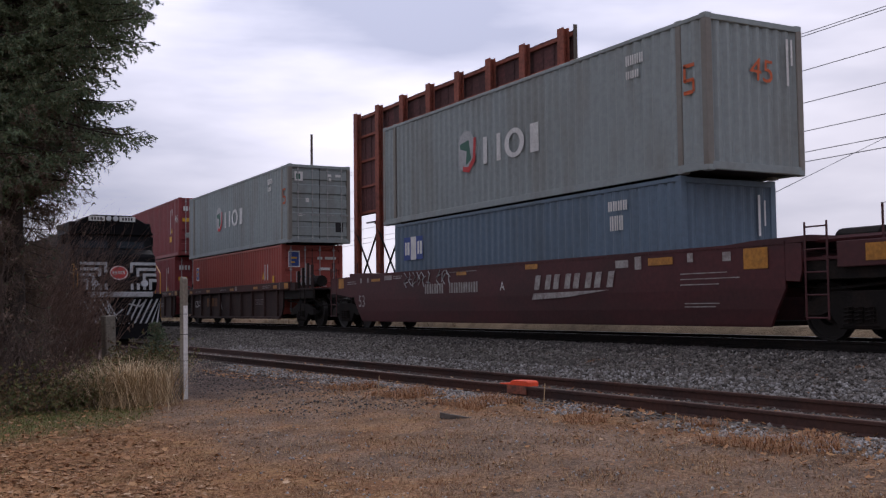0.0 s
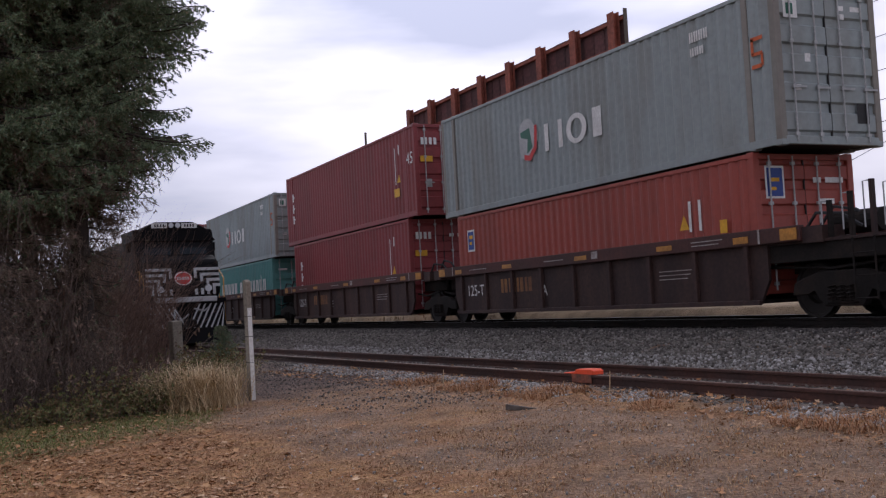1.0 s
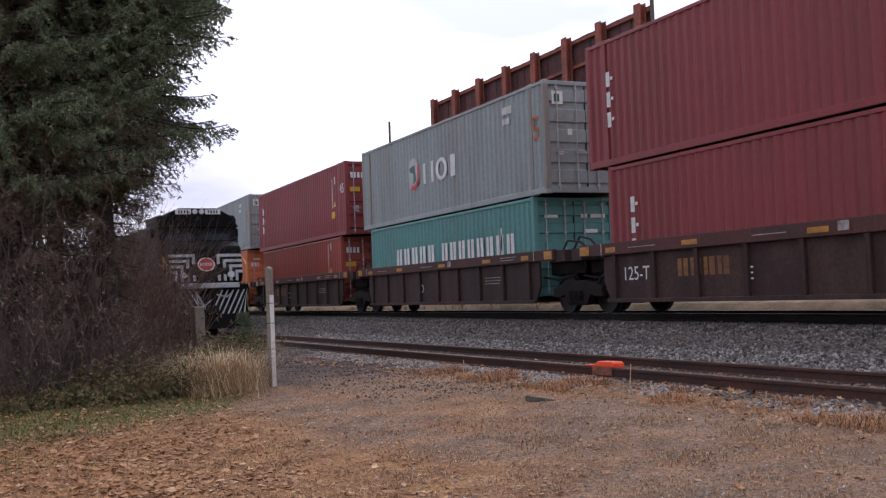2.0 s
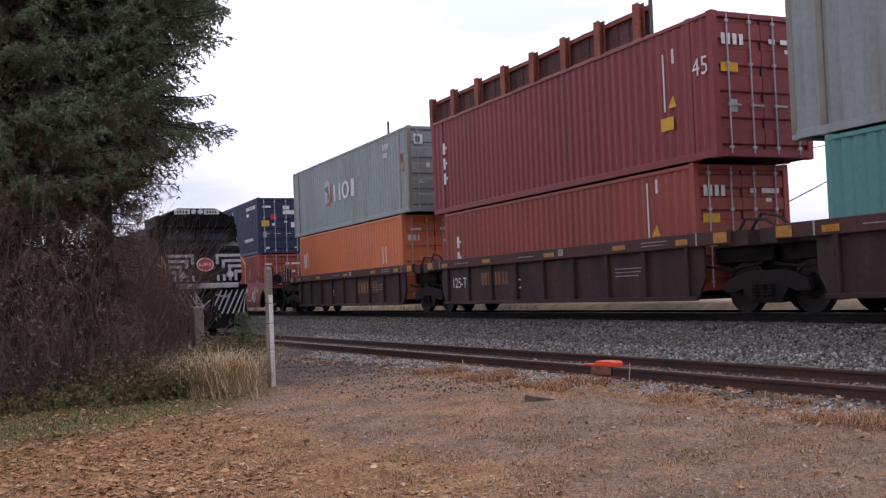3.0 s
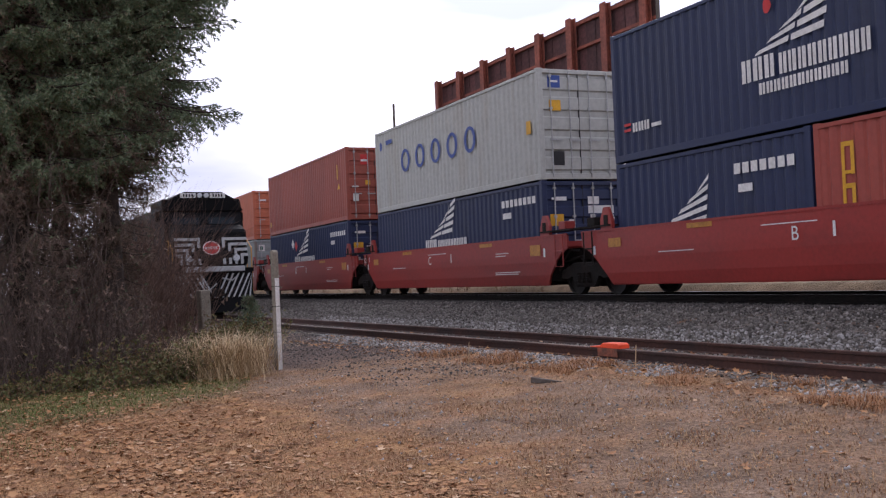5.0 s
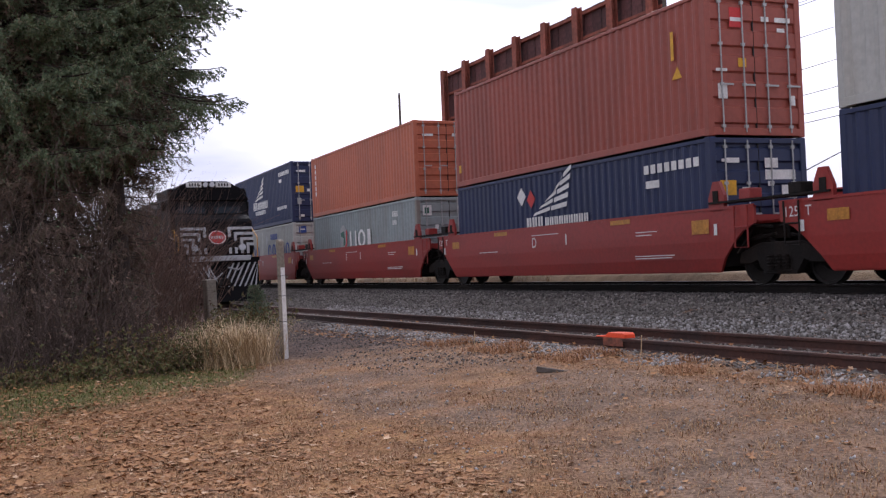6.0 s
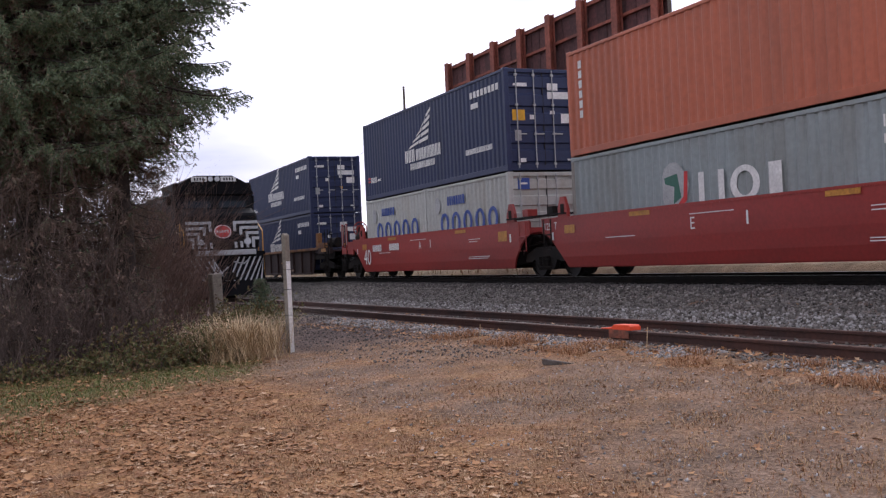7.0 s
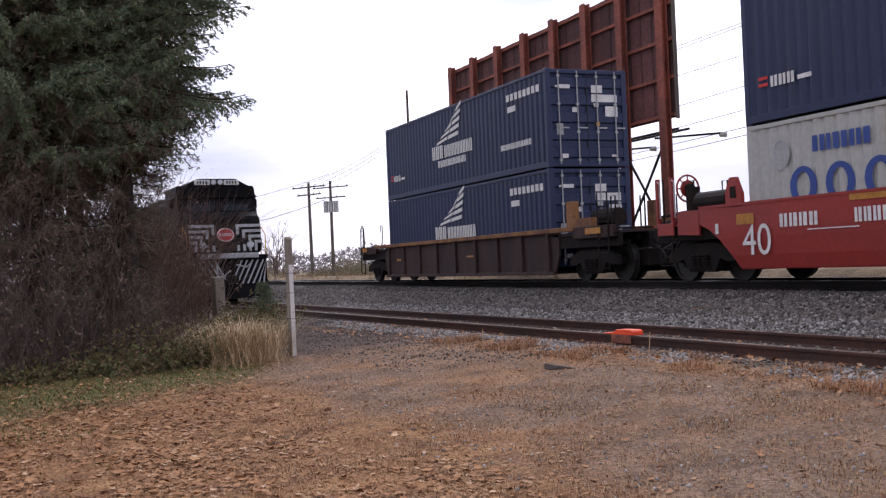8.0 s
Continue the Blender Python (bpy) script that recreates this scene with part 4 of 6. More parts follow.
def smooth_well(car, half, mat_, bottom=0.24, top=1.5, out=1.36, over=0.0):
    """A deep well with plain sides, chamfered towards the underside and cut back at its ends."""
    for s in (-1, 1):
        bm = B()
        rows = [(top, out, half + over), (top - 0.03, out, half + over), (1.16, out, half + over), (1.04, out, half + over * 0.55), (0.86, out - 0.005, half + over * 0.2), (0.52, out - 0.035, half - 0.22), (bottom + 0.03, out - 0.085, half - 0.40), (bottom, out - 0.10, half - 0.44)]
        front = [[bm.verts.new((x * h, s * o, z)) for x in (-1, -0.5, 0, 0.5, 1)] for z, o, h in rows]
        back = [[bm.verts.new((x * h, s * (o - 0.05), z)) for x in (-1, -0.5, 0, 0.5, 1)] for z, o, h in rows]
        for g in (front, back):
            for a, b in zip(g[:-1], g[1:]):
                for i in range(4):
                    bm.faces.new((a[i], a[i + 1], b[i + 1], b[i]))
        for i in range(4):
            bm.faces.new((front[0][i], front[0][i + 1], back[0][i + 1], back[0][i]))
            bm.faces.new((front[-1][i], front[-1][i + 1], back[-1][i + 1], back[-1][i]))
        for a, b, c, e in zip(front[:-1], front[1:], back[:-1], back[1:]):
            bm.faces.new((a[0], b[0], e[0], c[0])), bm.faces.new((a[-1], b[-1], e[-1], c[-1]))
        part("side_wall", bm, mat_, car)
        bm = box(B(), -half - over, half + over, min(s * (out - 0.02), s * (out + 0.012)), max(s * (out - 0.02), s * (out + 0.012)), top - 0.02, top + 0.03)
        part("top_chord", bm, mat_, car)
    part("well_floor", box(B(), -half + 1.0, half - 1.0, -1.05, 1.05, bottom, bottom + 0.08), M["grime"], car)
    for s in (-1, 1):
        a, b = sorted((s * (half - 0.55), s * (half - 0.50)))
        part("end_bulkhead", box(B(), a, b, -1.28, 1.28, 0.72, top - 0.12), mat_, car)


def red_unit(x, letter, ends):
    """A bright red well unit; ends: which sides have a deck and coupler of their own (-1, 1)."""
    car = ride(tagged(new("well_car"), "bright red articulated well car unit carrying stacked containers", "railway car", "red well car units"), x, 0)
    m = M["wellred"]
    smooth_well(car, 6.75, m, 0.25, 1.49, over=0.72)
    for s in (-1, 1):
        end_platform(car, s, 6.1, 9.2 if s in ends else 7.6, m, 1.22, 1.28 if s in ends else 0.75)
        # guide brackets at the well's corners
        for y in (-1, 1):
            bm = B()
            prism(bm, [(s * 6.15, 1.45), (s * 6.62, 1.45), (s * 6.62, 1.75), (s * 6.48, 2.02), (s * 6.30, 2.02), (s * 6.15, 1.7)], min(y * 1.28, y * 1.36), max(y * 1.28, y * 1.36))
            guide = part("corner_guide", bm, m, car)
            # dark block laid on the guide's face in place of a shaded recess
            part("guide_pocket", box(B(), *sorted((s * 6.3, s * 6.46)), *sorted((y * 1.36, y * 1.375)), 1.62, 1.84), M["grime"], guide)
        part("well_end_wall", box(B(), *sorted((s * 6.34, s * 6.40)), -1.2, 1.2, 0.36, 1.2), M["grime"], car)
        if s in ends:
            continue
        # walkway, grab irons and brake gear over the shared truck
        for y in (-1, 1):
            part("walkway", box(B(), *sorted((s * 6.2, s * 7.72)), *sorted((y * 1.0, y * 1.4)), 1.585, 1.625), M["grime"], car)
            loop = [(s * 6.95, y * 1.40, 1.5), (s * 6.95, y * 1.40, 0.72), (s * 7.32, y * 1.40, 0.72), (s * 7.32, y * 1.40, 1.5)]
            part("grab_iron", tubes([loop, [(s * 6.95, y * 1.40, 1.1), (s * 7.32, y * 1.40, 1.1)]], 0.018, m if s > 0 else M["grime"], "grab_iron"), None, car)
            part("junction_box", box(B(), *sorted((s * 6.98, s * 7.3)), *sorted((y * 1.0, y * 1.3)), 1.63, 1.83), m if s > 0 else M["grime"], car, bevel=0.015)
            part("brake_lever", tubes([[(s * 6.75, y * 1.18, 0.62), (s * 7.25, y * 1.15, 1.12), (s * 7.7, y * 1.15, 1.08)]], 0.03, M["grime"], "brake_lever"), None, car)
    for s in ends:
        x_end = s * 9.2
        a, b = sorted((s * 7.49, s * 8.2))
        for y in (-1.36, 1.31):
            part("end_side_panel", prism(B(), [(a, 0.98), (b, 0.95), (b, 1.46), (a, 1.46)], y, y + 0.05), m, car)
        ladder(car, s * 8.62, M["grime"], 0.32, 1.0)
        part("step_panel", box(B(), *sorted((s * 8.34, s * 8.9)), -1.38, -1.33, 0.98, 1.24), m, car, bevel=0.01)
        for dx in (8.36, 8.88):
            part("corner_stanchion", box(B(), *sorted((s * dx, s * (dx + 0.07))), -1.36, -1.28, 1.24, 2.2), m, car)
            part("grab_iron", tubes([[(s * (dx - 0.1), -1.37, 1.35), (s * (dx - 0.1), -1.37, 2.1), (s * dx, -1.35, 2.14)]], 0.015, M["zinc"], "grab_iron"), None, car)
        part("valve_box", box(B(), *sorted((s * 8.25, s * 8.75)), -0.3, 0.25, 1.22, 1.66), M["grime"], car, bevel=0.02)
        part("pipe_run", tubes([[(s * 7.4, -1.15, 1.42), (s * 8.2, -1.15, 1.46), (s * 9.15, -1.1, 1.40)], [(s * 7.5, -0.9, 1.3), (s * 8.5, -1.0, 1.34), (s * 9.2, -0.9, 1.3)]], 0.03, M["grime"], "pipe_run"), None, car)
        handrails(car, s * 9.0, -s, M["grime"], 1.22, 0.95)
        coupler(car, x_end, s)
        part("air_reservoir", rod(B(), (s * 7.1, -0.8, 1.62), (s * 8.1, -0.8, 1.62), 0.24, None, 14), M["grime"], car)
        part("brake_cylinder", rod(B(), (s * 7.0, 0.5, 1.45), (s * 7.9, 0.5, 1.45), 0.18, None, 12), M["grime"], car)
        brake_wheel(car, s * 8.9, -0.55, 2.0, m if s < 0 else M["scrawl"])
        truck(car, s * 7.8)
    if 1 not in ends:
        truck(car, 7.81)
    reflectors(car, [(-6.3, -5.8, 1.10, 1.30), (-3.4, -2.6, 1.36, 1.46), (2.6, 3.4, 1.36, 1.46), (5.6, 6.15, 1.02, 1.30)])
    stencil(car, "small_stencil", [(3.6, 4.4, 1.14, 1.17), (3.6, 4.2, 1.07, 1.10), (3.55, 5.0, 0.62, 0.64), (3.55, 4.9, 0.57, 0.59), (-1.2, 0.2, 1.28, 1.31), (-4.4, -3.2, 0.92, 0.95), (6.3, 6.4, 0.98, 1.2), (-6.95, -6.85, 0.95, 1.15)])
    if letter in "CDE":
        words(car, "125  T", -7.35, 1.22, 0.26)
    words(car, letter, -0.45 if letter in "AB" else -1.2, 0.98, 0.36)
    stencil(car, "side_tick", [(0.55, 0.61, 1.0, 1.26)])
    if letter in "AB":
        s = 1 if letter == "B" else -1
        words(car, "40", 5.05 if s > 0 else -6.15, 0.52, 0.82)
        stencil(car, "lettering", strokes(1.9 if s > 0 else -5.1, 1.0, 4, 0.25, 0.24, 1, 21) + strokes(3.3 if s > 0 else -3.3, 1.0, 5, 0.2, 0.24, 1, 22), "white stencilled marks")
    return car


def ribbed_well(car, half, mat_, chord_mat, bottom=0.28, top=1.6, chord=0.27, posts=9, out=1.36):
    for s in (-1, 1):
        y0, y1 = sorted((s * out, s * (out - 0.12)))
        bm = box(B(), -half - 0.9, half + 0.9, y0, y1, top - chord, top)
        part("top_chord", bm, chord_mat, car, bevel=0.012)
        y0, y1 = sorted((s * (out - 0.10), s * (out - 0.16)))
        bm = B()
        prism(bm, [(-half + 0.25, bottom), (half - 0.25, bottom), (half, 0.7), (half, top - chord), (-half, top - chord), (-half, 0.7)], y0, y1)
        part("side_wall", bm, mat_, car)
        y0, y1 = sorted((s * (out - 0.02), s * (out - 0.10)))
        bm = box(B(), -half + 0.2, half - 0.2, y0, y1, bottom - 0.02, bottom + 0.07)
        part("bottom_sill", bm, mat_, car, bevel=0.01)
        pm = data("side_post", box(B(), -0.06, 0.06, y0, y1, bottom + 0.07, top - chord), mat_, bevel=0.008)
        for i in range(posts):
            part("side_post", pm, None, car, m=pose(-half + 0.5 + i * (2 * half - 1.0) / (posts - 1), 0, 0))
    part("well_floor", box(B(), -half + 0.4, half - 0.4, -1.15, 1.15, bottom, bottom + 0.07), M["grime"], car)


def brown_unit(x, letter, ends, mark=""):
    car = ride(tagged(new("well_car"), "grimy brown articulated well car unit with ribbed sides", "railway car", "brown well car units"), x, 0)
    m = M["carbrown"]
    ribbed_well(car, 6.35, m, M["carchord"])
    for s in (-1, 1):
        end_platform(car, s, 6.1, 9.2 if s in ends else 7.7, m, 1.34, 1.24 if s in ends else 0.8)
        for y in (-1, 1):
            bm = box(B(), *sorted((s * 7.25, s * 7.7)), *sorted((y * 0.8, y * 1.30)), 1.28, 1.56)
            part("end_sill", bm, m, car)
    for s in ends:
        ladder(car, s * 8.6, M["grime"], 0.30, 1.3)
        for dx, hh in ((7.75, 0.62), (8.2, 0.72), (8.65, 0.86), (9.05, 0.8)):
            part("corner_stanchion", box(B(), *sorted((s * dx, s * (dx + 0.06))), -1.22, -1.14, 1.34, 1.34 + hh), m if dx > 8.5 else M["grime"], car)
            part("grab_iron", tubes([[(s * dx, -1.2, 1.32 + hh), (s * (dx - 0.13), -1.2, 1.32 + hh), (s * (dx - 0.13), -1.2, 1.45)]], 0.014, M["zinc"], "grab_iron"), None, car)
        coupler(car, s * 9.2, s)
        part("brake_cylinder", rod(B(), (s * 7.3, -0.5, 1.6), (s * 8.3, -0.5, 1.6), 0.2, None, 12), M["grime"], car)
        truck(car, s * 7.86)
    if 1 not in ends:
        truck(car, 7.86)
    for it in ([(6.9, -0.9, 1.5), (7.2, -0.9, 1.8), (7.7, -0.85, 1.75), (8.1, -0.8, 1.5)], [(6.9, -0.6, 1.5), (7.3, -0.6, 1.9), (7.8, -0.6, 1.8), (8.2, -0.6, 1.5)]):
        part("air_hose", tubes([it], 0.03, M["rubber"], "air_hose"), None, car)
    reflectors(car, [(-7.2, -6.8, 1.36, 1.56), (6.8, 7.2, 1.36, 1.56), (-6.1, -5.7, 1.38, 1.5), (-3.3, -2.8, 1.40, 1.5), (0.2, 0.7, 1.40, 1.5), (3.3, 3.8, 1.40, 1.5), (5.6, 6.0, 1.38, 1.5)])
    stencil(car, "small_stencil", m_="dimwhite", spots=[(4.4, 5.3, 1.49, 1.53), (4.4, 5.2, 1.42, 1.46), (-1.2, -0.3, 1.45, 1.49), (-5.2, -4.2, 1.45, 1.5), (6.25, 6.3, 1.34, 1.6), (-6.3, -6.25, 1.34, 1.6), (0.9, 1.15, 1.40, 1.56)])
    stencil(car, "dim_stencil", [(3.2, 4.3, 0.98, 1.02), (3.2, 4.2, 0.9, 0.94), (3.2, 4.1, 0.82, 0.86)], m_="dimwhite", y=-1.266)
    words(car, letter, -1.5, 0.66, 0.36, y=-1.266)
    if letter == "B":
        stencil(car, "lettering", strokes(1.3, 0.72, 4, 0.62, 0.40, 1, 31), "large faded ochre letters", "ochre", y=-1.266)
    if mark:
        words(car, mark, -5.6, 0.75, 0.42, y=-1.266)
        stencil(car, "lettering", strokes(-3.6, 0.78, 4, 0.42, 0.36, 1, 30), "faded ochre letters", "ochre", y=-1.266)
    return car


def maroon_car(x, left=True, right=True):
    """A long single well car with deep plain maroon sides."""
    car = ride(tagged(new("well_car"), "long maroon well car with white stencils and graffiti", "railway car", "single well cars"), x, 0)
    m = M["wellmaroon"]
    smooth_well(car, 8.7, m, 0.22, 1.60)
    for s in (-1, 1):
        end_platform(car, s, 8.1, 10.9, m, 1.34, 1.28)
        a, b = sorted((s * 8.68, s * 10.6))
        for y in (-1, 1):
            part("end_side_panel", prism(B(), [(s * 8.71, 0.98), (s * 9.0, 0.96), (s * (10.6 if s < 0 else 9.05), 1.12), (s * (10.6 if s < 0 else 9.05), 1.58), (s * 8.71, 1.6)], *sorted((y * 1.31, y * 1.36))), m, car)
        part("end_cover", prism(B(), [(s * 6.8, 1.60), (s * 8.0, 1.68), (s * 9.2, 1.70), (s * 9.2, 1.60)], -1.3, 1.3), m, car)
        ladder(car, 9.35 if s > 0 else -10.35, m, 0.35, 1.9)
        if s > 0:
            part("end_sill", box(B(), 9.75, 10.85, -1.36, -1.24, 1.16, 1.56), m, car, bevel=0.01)
            part("deck_pipe", rod(B(), (9.1, -1.1, 1.62), (10.8, -1.1, 1.62), 0.05), m, car)
        handrails(car, s * 10.7, -s, m, 1.34, 0.75)
        coupler(car, s * 10.9, s)
        truck(car, s * 9.95)
    part("air_reservoir", rod(B(), (9.4, -0.8, 1.6), (10.2, -0.8, 1.6), 0.2, None, 12), M["grime"], car)
    reflectors(car, [(-9.9, -9.5, 1.25, 1.55), (-7.4, -6.8, 1.40, 1.48), (1.0, 1.5, 1.45, 1.56), (5.3, 6.0, 1.36, 1.50), (7.8, 8.35, 1.2, 1.55), (10.3, 10.75, 1.24, 1.5), (-2.2, -1.7, 1.42, 1.52)])
    stencil(car, "small_stencil", m_="dimwhite", spots=[(-9.2, -8.6, 1.42, 1.45), (-9.2, -8.5, 1.36, 1.39), (-6.5, -6.0, 1.42, 1.55), (-5.9, -5.3, 1.5, 1.53), (-5.9, -5.4, 1.44, 1.47), (-8.2, -8.1, 1.38, 1.52), (-7.7, -7.6, 1.38, 1.52), (6.4, 6.55, 1.38, 1.54), (4.9, 5.1, 1.3, 1.55), (7.3, 7.5, 1.36, 1.52), (6.2, 7.4, 1.16, 1.19), (6.2, 7.7, 1.06, 1.09), (6.2, 7.2, 0.96, 0.99), (6.3, 7.2, 0.62, 0.65), (6.3, 7.1, 0.56, 0.59), (4.3, 4.7, 1.35, 1.5), (-2.6, -1.2, 1.5, 1.52)])
    stencil(car, "lettering", m_="dimwhite", spots=strokes(-3.95, 0.98, 4, 0.27, 0.26, 1, 33) + strokes(-2.6, 0.98, 6, 0.25, 0.26, 1, 34), label="white stencilled marks")
    # large slanted letter blocks above a swoosh
    big = []
    for i in range(4):
        a = 1.35 + i * 0.74
        big += [[(a, 0.98), (a + 0.2, 0.98), (a + 0.28, 1.30), (a + 0.08, 1.30)], [(a + 0.42, 0.98), (a + 0.62, 0.98), (a + 0.70, 1.30), (a + 0.50, 1.30)]]
    big.append([(1.25, 0.76), (2.6, 0.80), (4.1, 0.93), (1.33, 0.90)])
    stencil(car, "emblem_block", big, "large white slanted letter blocks", "dimwhite")
    words(car, "53", -8.35, 0.66, 0.5, m_="dimwhite")
    words(car, "A", -0.1, 1.0, 0.3)
    # scrawl of slanting strokes
    rnd = random.Random(8)
    items = []
    for g in range(9):
        x0 = -5.2 + g * 0.27 + (0.3 if g > 5 else 0)
        items.append([(x0 + rnd.uniform(-0.05, 0.2), -1.375, 1.22 + 0.42 * k / 3 * (1 if g % 2 else -1) + (0 if g % 2 else 0.38)) for k in range(4)])
        items.append([(x0, -1.375, 1.25 + rnd.uniform(0, 0.3)), (x0 + 0.2, -1.375, 1.25 + rnd.uniform(0, 0.3))])
    for it in items:
        for i, p in enumerate(it):
            it[i] = (p[0], p[1], min(1.58, max(1.16, p[2])))
    for it in items:
        part("graffiti", tubes([it], 0.014, M["zinc"], "graffiti"), None, car, "pale scrawled graffiti stroke")
    return car


def last_car(x):
    car = ride(tagged(new("well_car"), "rusty brown well car with a worn ochre top edge", "railway car", "single well cars"), x, 0)
    m = M["carbrown"]
    ribbed_well(car, 6.5, m, M["ochre"], 0.2, 1.37, 0.12, 9)
    for s in (-1, 1):
        end_platform(car, s, 6.2, 9.3, m, 1.2, 1.26)
        ladder(car, s * 8.8, M["grime"], 0.30, 2.1)
        coupler(car, s * 9.3, s)
        truck(car, s * 7.85)
        for y in (-1, 1):
            part("end_sill", box(B(), *sorted((s * 7.35, s * 9.2)), *sorted((y * 1.2, y * 1.34)), 1.06, 1.34), m, car, bevel=0.01)
    handrails(car, -9.2, 1, M["grime"], 1.2, 1.0)
    handrails(car, 9.2, -1, M["grime"], 1.2, 0.8)
    for y in (-1.3, 1.1):
        part("end_bracket", prism(B(), [(7.0, 1.3), (8.2, 1.3), (8.2, 1.55), (7.3, 1.55), (7.3, 2.0), (7.0, 2.0)], y, y + 0.2), M["ochre"], car, bevel=0.01)
    part("air_reservoir", rod(B(), (7.5, -0.7, 1.55), (8.5, -0.7, 1.55), 0.22, None, 12), M["grime"], car)
    reflectors(car, [(8.0, 8.7, 1.15, 1.3), (-5.0, -4.6, 0.75, 0.82), (1.0, 1.5, 0.75, 0.8), (-8.8, -8.3, 1.15, 1.3)])
    return car


maroon_car(C[1])
for i, (letter, ends) in enumerate((("A", (1,)), ("E", ()), ("D", ()), ("C", ()), ("B", (-1,)))):
    brown_unit(C[2 + i], letter, ends, "125-T" if letter in "AEC" else "")
for i, (letter, ends) in enumerate((("B", (1,)), ("C", ()), ("D", ()), ("E", ()), ("A", (-1,)))):
    red_unit(C[7 + i], letter, ends)
last_car(C[12])


# ---------------------------------------------------------------- billboard behind the train
def billboard():
    bb = tagged(new("billboard"), "back of a rusty steel billboard on beam columns", "billboard")
    X0, X1, Y, Z0, Z1 = -42.8, -26.3, 19.0, 5.75, 10.25
    cols = [X0 + 0.2, -40.3, -37.95, -35.6, -33.3, -31.05, -28.85, -26.62]
    n = 28
    w = (X1 - X0) / n
    pm = data("back_panel", box(B(), 0.012, w - 0.012, 0.05, 0.10, Z0, Z1), M["boardback"], bevel=0.01)
    for i in range(n):
        part("back_panel", pm, None, bb, m=pose(X0 + i * w, Y + 0.014 * (i * 7 % 3), 0))
    for z in (Z0 + 0.1, Z0 + 1.25, Z0 + 2.4, Z0 + 3.5, Z1 - 0.15):
        part("stringer", box(B(), X0, X1, Y - 0.05, Y + 0.048, z - 0.05, z + 0.05), M["boardbeam"], bb)
    for x in cols:
        bm = B()
        h_beam = [(-0.17, -0.29), (0.17, -0.29), (0.17, -0.26), (0.015, -0.26), (0.015, -0.09), (0.17, -0.09), (0.17, -0.06), (-0.17, -0.06), (-0.17, -0.09), (-0.015, -0.09), (-0.015, -0.26), (-0.17, -0.26)]
        prism(bm, [(x + a, Y + b) for a, b in h_beam], 0.2, Z1 + 0.07, "z")
        part("column", bm, M["boardbeam"], bb)
    for a, b in zip(cols[:-1], cols[1:]):
        for p, q in (((a, Y - 0.24, 2.2), (b, Y - 0.24, 5.0)), ((b, Y - 0.26, 2.2), (a, Y - 0.26, 5.0))):
            part("brace", rod(B(), p, q, 0.045, None, 5), M["grime"], bb)
    part("edge_trim", box(B(), X1 + 0.004, X1 + 0.03, Y - 0.02, Y + 0.12, Z0 - 0.05, Z1 + 0.15), M["polewood"], bb, "grey edge trim")
    for y in (0.35, 0.75):
        part("catwalk_rail", rod(B(), (X0, Y + y, Z0 - 0.3), (X1 - 0.4, Y + y, Z0 - 0.3), 0.04), M["grime"], bb)
    for x in (-40.5, -36.0, -31.5, -27.6):
        arm = part("lamp_arm", tubes([[(x, Y + 0.1, Z0 - 0.5), (x + 0.4, Y + 2.4, Z0 - 0.35)]], 0.035, M["grime"], "lamp_arm"), None, bb)
        bm = rod(B(), (x + 0.4, Y + 2.3, Z0 - 0.42), (x + 0.46, Y + 2.5, Z0 - 0.40), 0.06, 0.10, 10)
        part("flood_lamp", bm, M["zinc"], arm, "grey flood lamp")


billboard()


def utility_pole(x, y, h, r=0.15, arms=((0.6, 2.4),), tanks=False, lean=0.0):
    p = tagged(new("utility_pole"), "weathered wooden utility pole with crossarms" if arms else "bare weathered wooden utility pole", "utility pole", "utility poles")
    p.matrix_basis = pose(x, y, ground_z(x, y) - 0.2, 0, lean, 0)
    part("shaft", rod(B(), (0, 0, 0), (0, 0, h + 0.2), r, r * 0.65, 10), M["polewood"], p)
    for down, w in arms:
        arm = part("crossarm", box(B(), -0.06, 0.06, -w / 2, w / 2, h - down - 0.06, h - down + 0.06), M["polewood"], p)
        arm.rotation_euler.z = radians(-52)
        for k in (-0.46, -0.2, 0.2, 0.46):
            part("insulator", rod(B(), (0, k * w, h - down + 0.06), (0, k * w, h - down + 0.24), 0.04, 0.03, 6), M["zinc"], arm)
    if tanks:
        for k in (-0.45, 0.45, 0.0):
            part("transformer", rod(B(), (k * 0.8, k * 1.0, h - 3.2), (k * 0.8, k * 1.0, h - 2.0), 0.26, None, 10), M["zinc"], p, "grey transformer can")
    return p


utility_pole(-106, 30.0, 10.5, 0.2, ((0.3, 4.2), (1.1, 3.0)), lean=-1.5)
utility_pole(-108, 32.9, 10.8, 0.2, ((0.5, 4.6), (1.6, 3.8)), True)
utility_pole(-76.8, 30.0, 15.2, 0.14, ((3.1, 1.6),))


def cable(stops, sag, r=0.012):
    """One cable through the stops, hanging a little between them."""
    pts = []
    for a, b in zip(stops[:-1], stops[1:]):
        for i in range(12 if b is not stops[-1] else 13):
            f = i / 12
            q = Vector(a).lerp(Vector(b), f)
            q.z -= sag * 4 * f * (1 - f)
            pts.append(q)
    ob = new("power_cable", tubes([pts], r, M["wire"], "power_cable"))
    return tagged(ob, "thin dark overhead power cable on utility poles", "cable", "overhead cables")


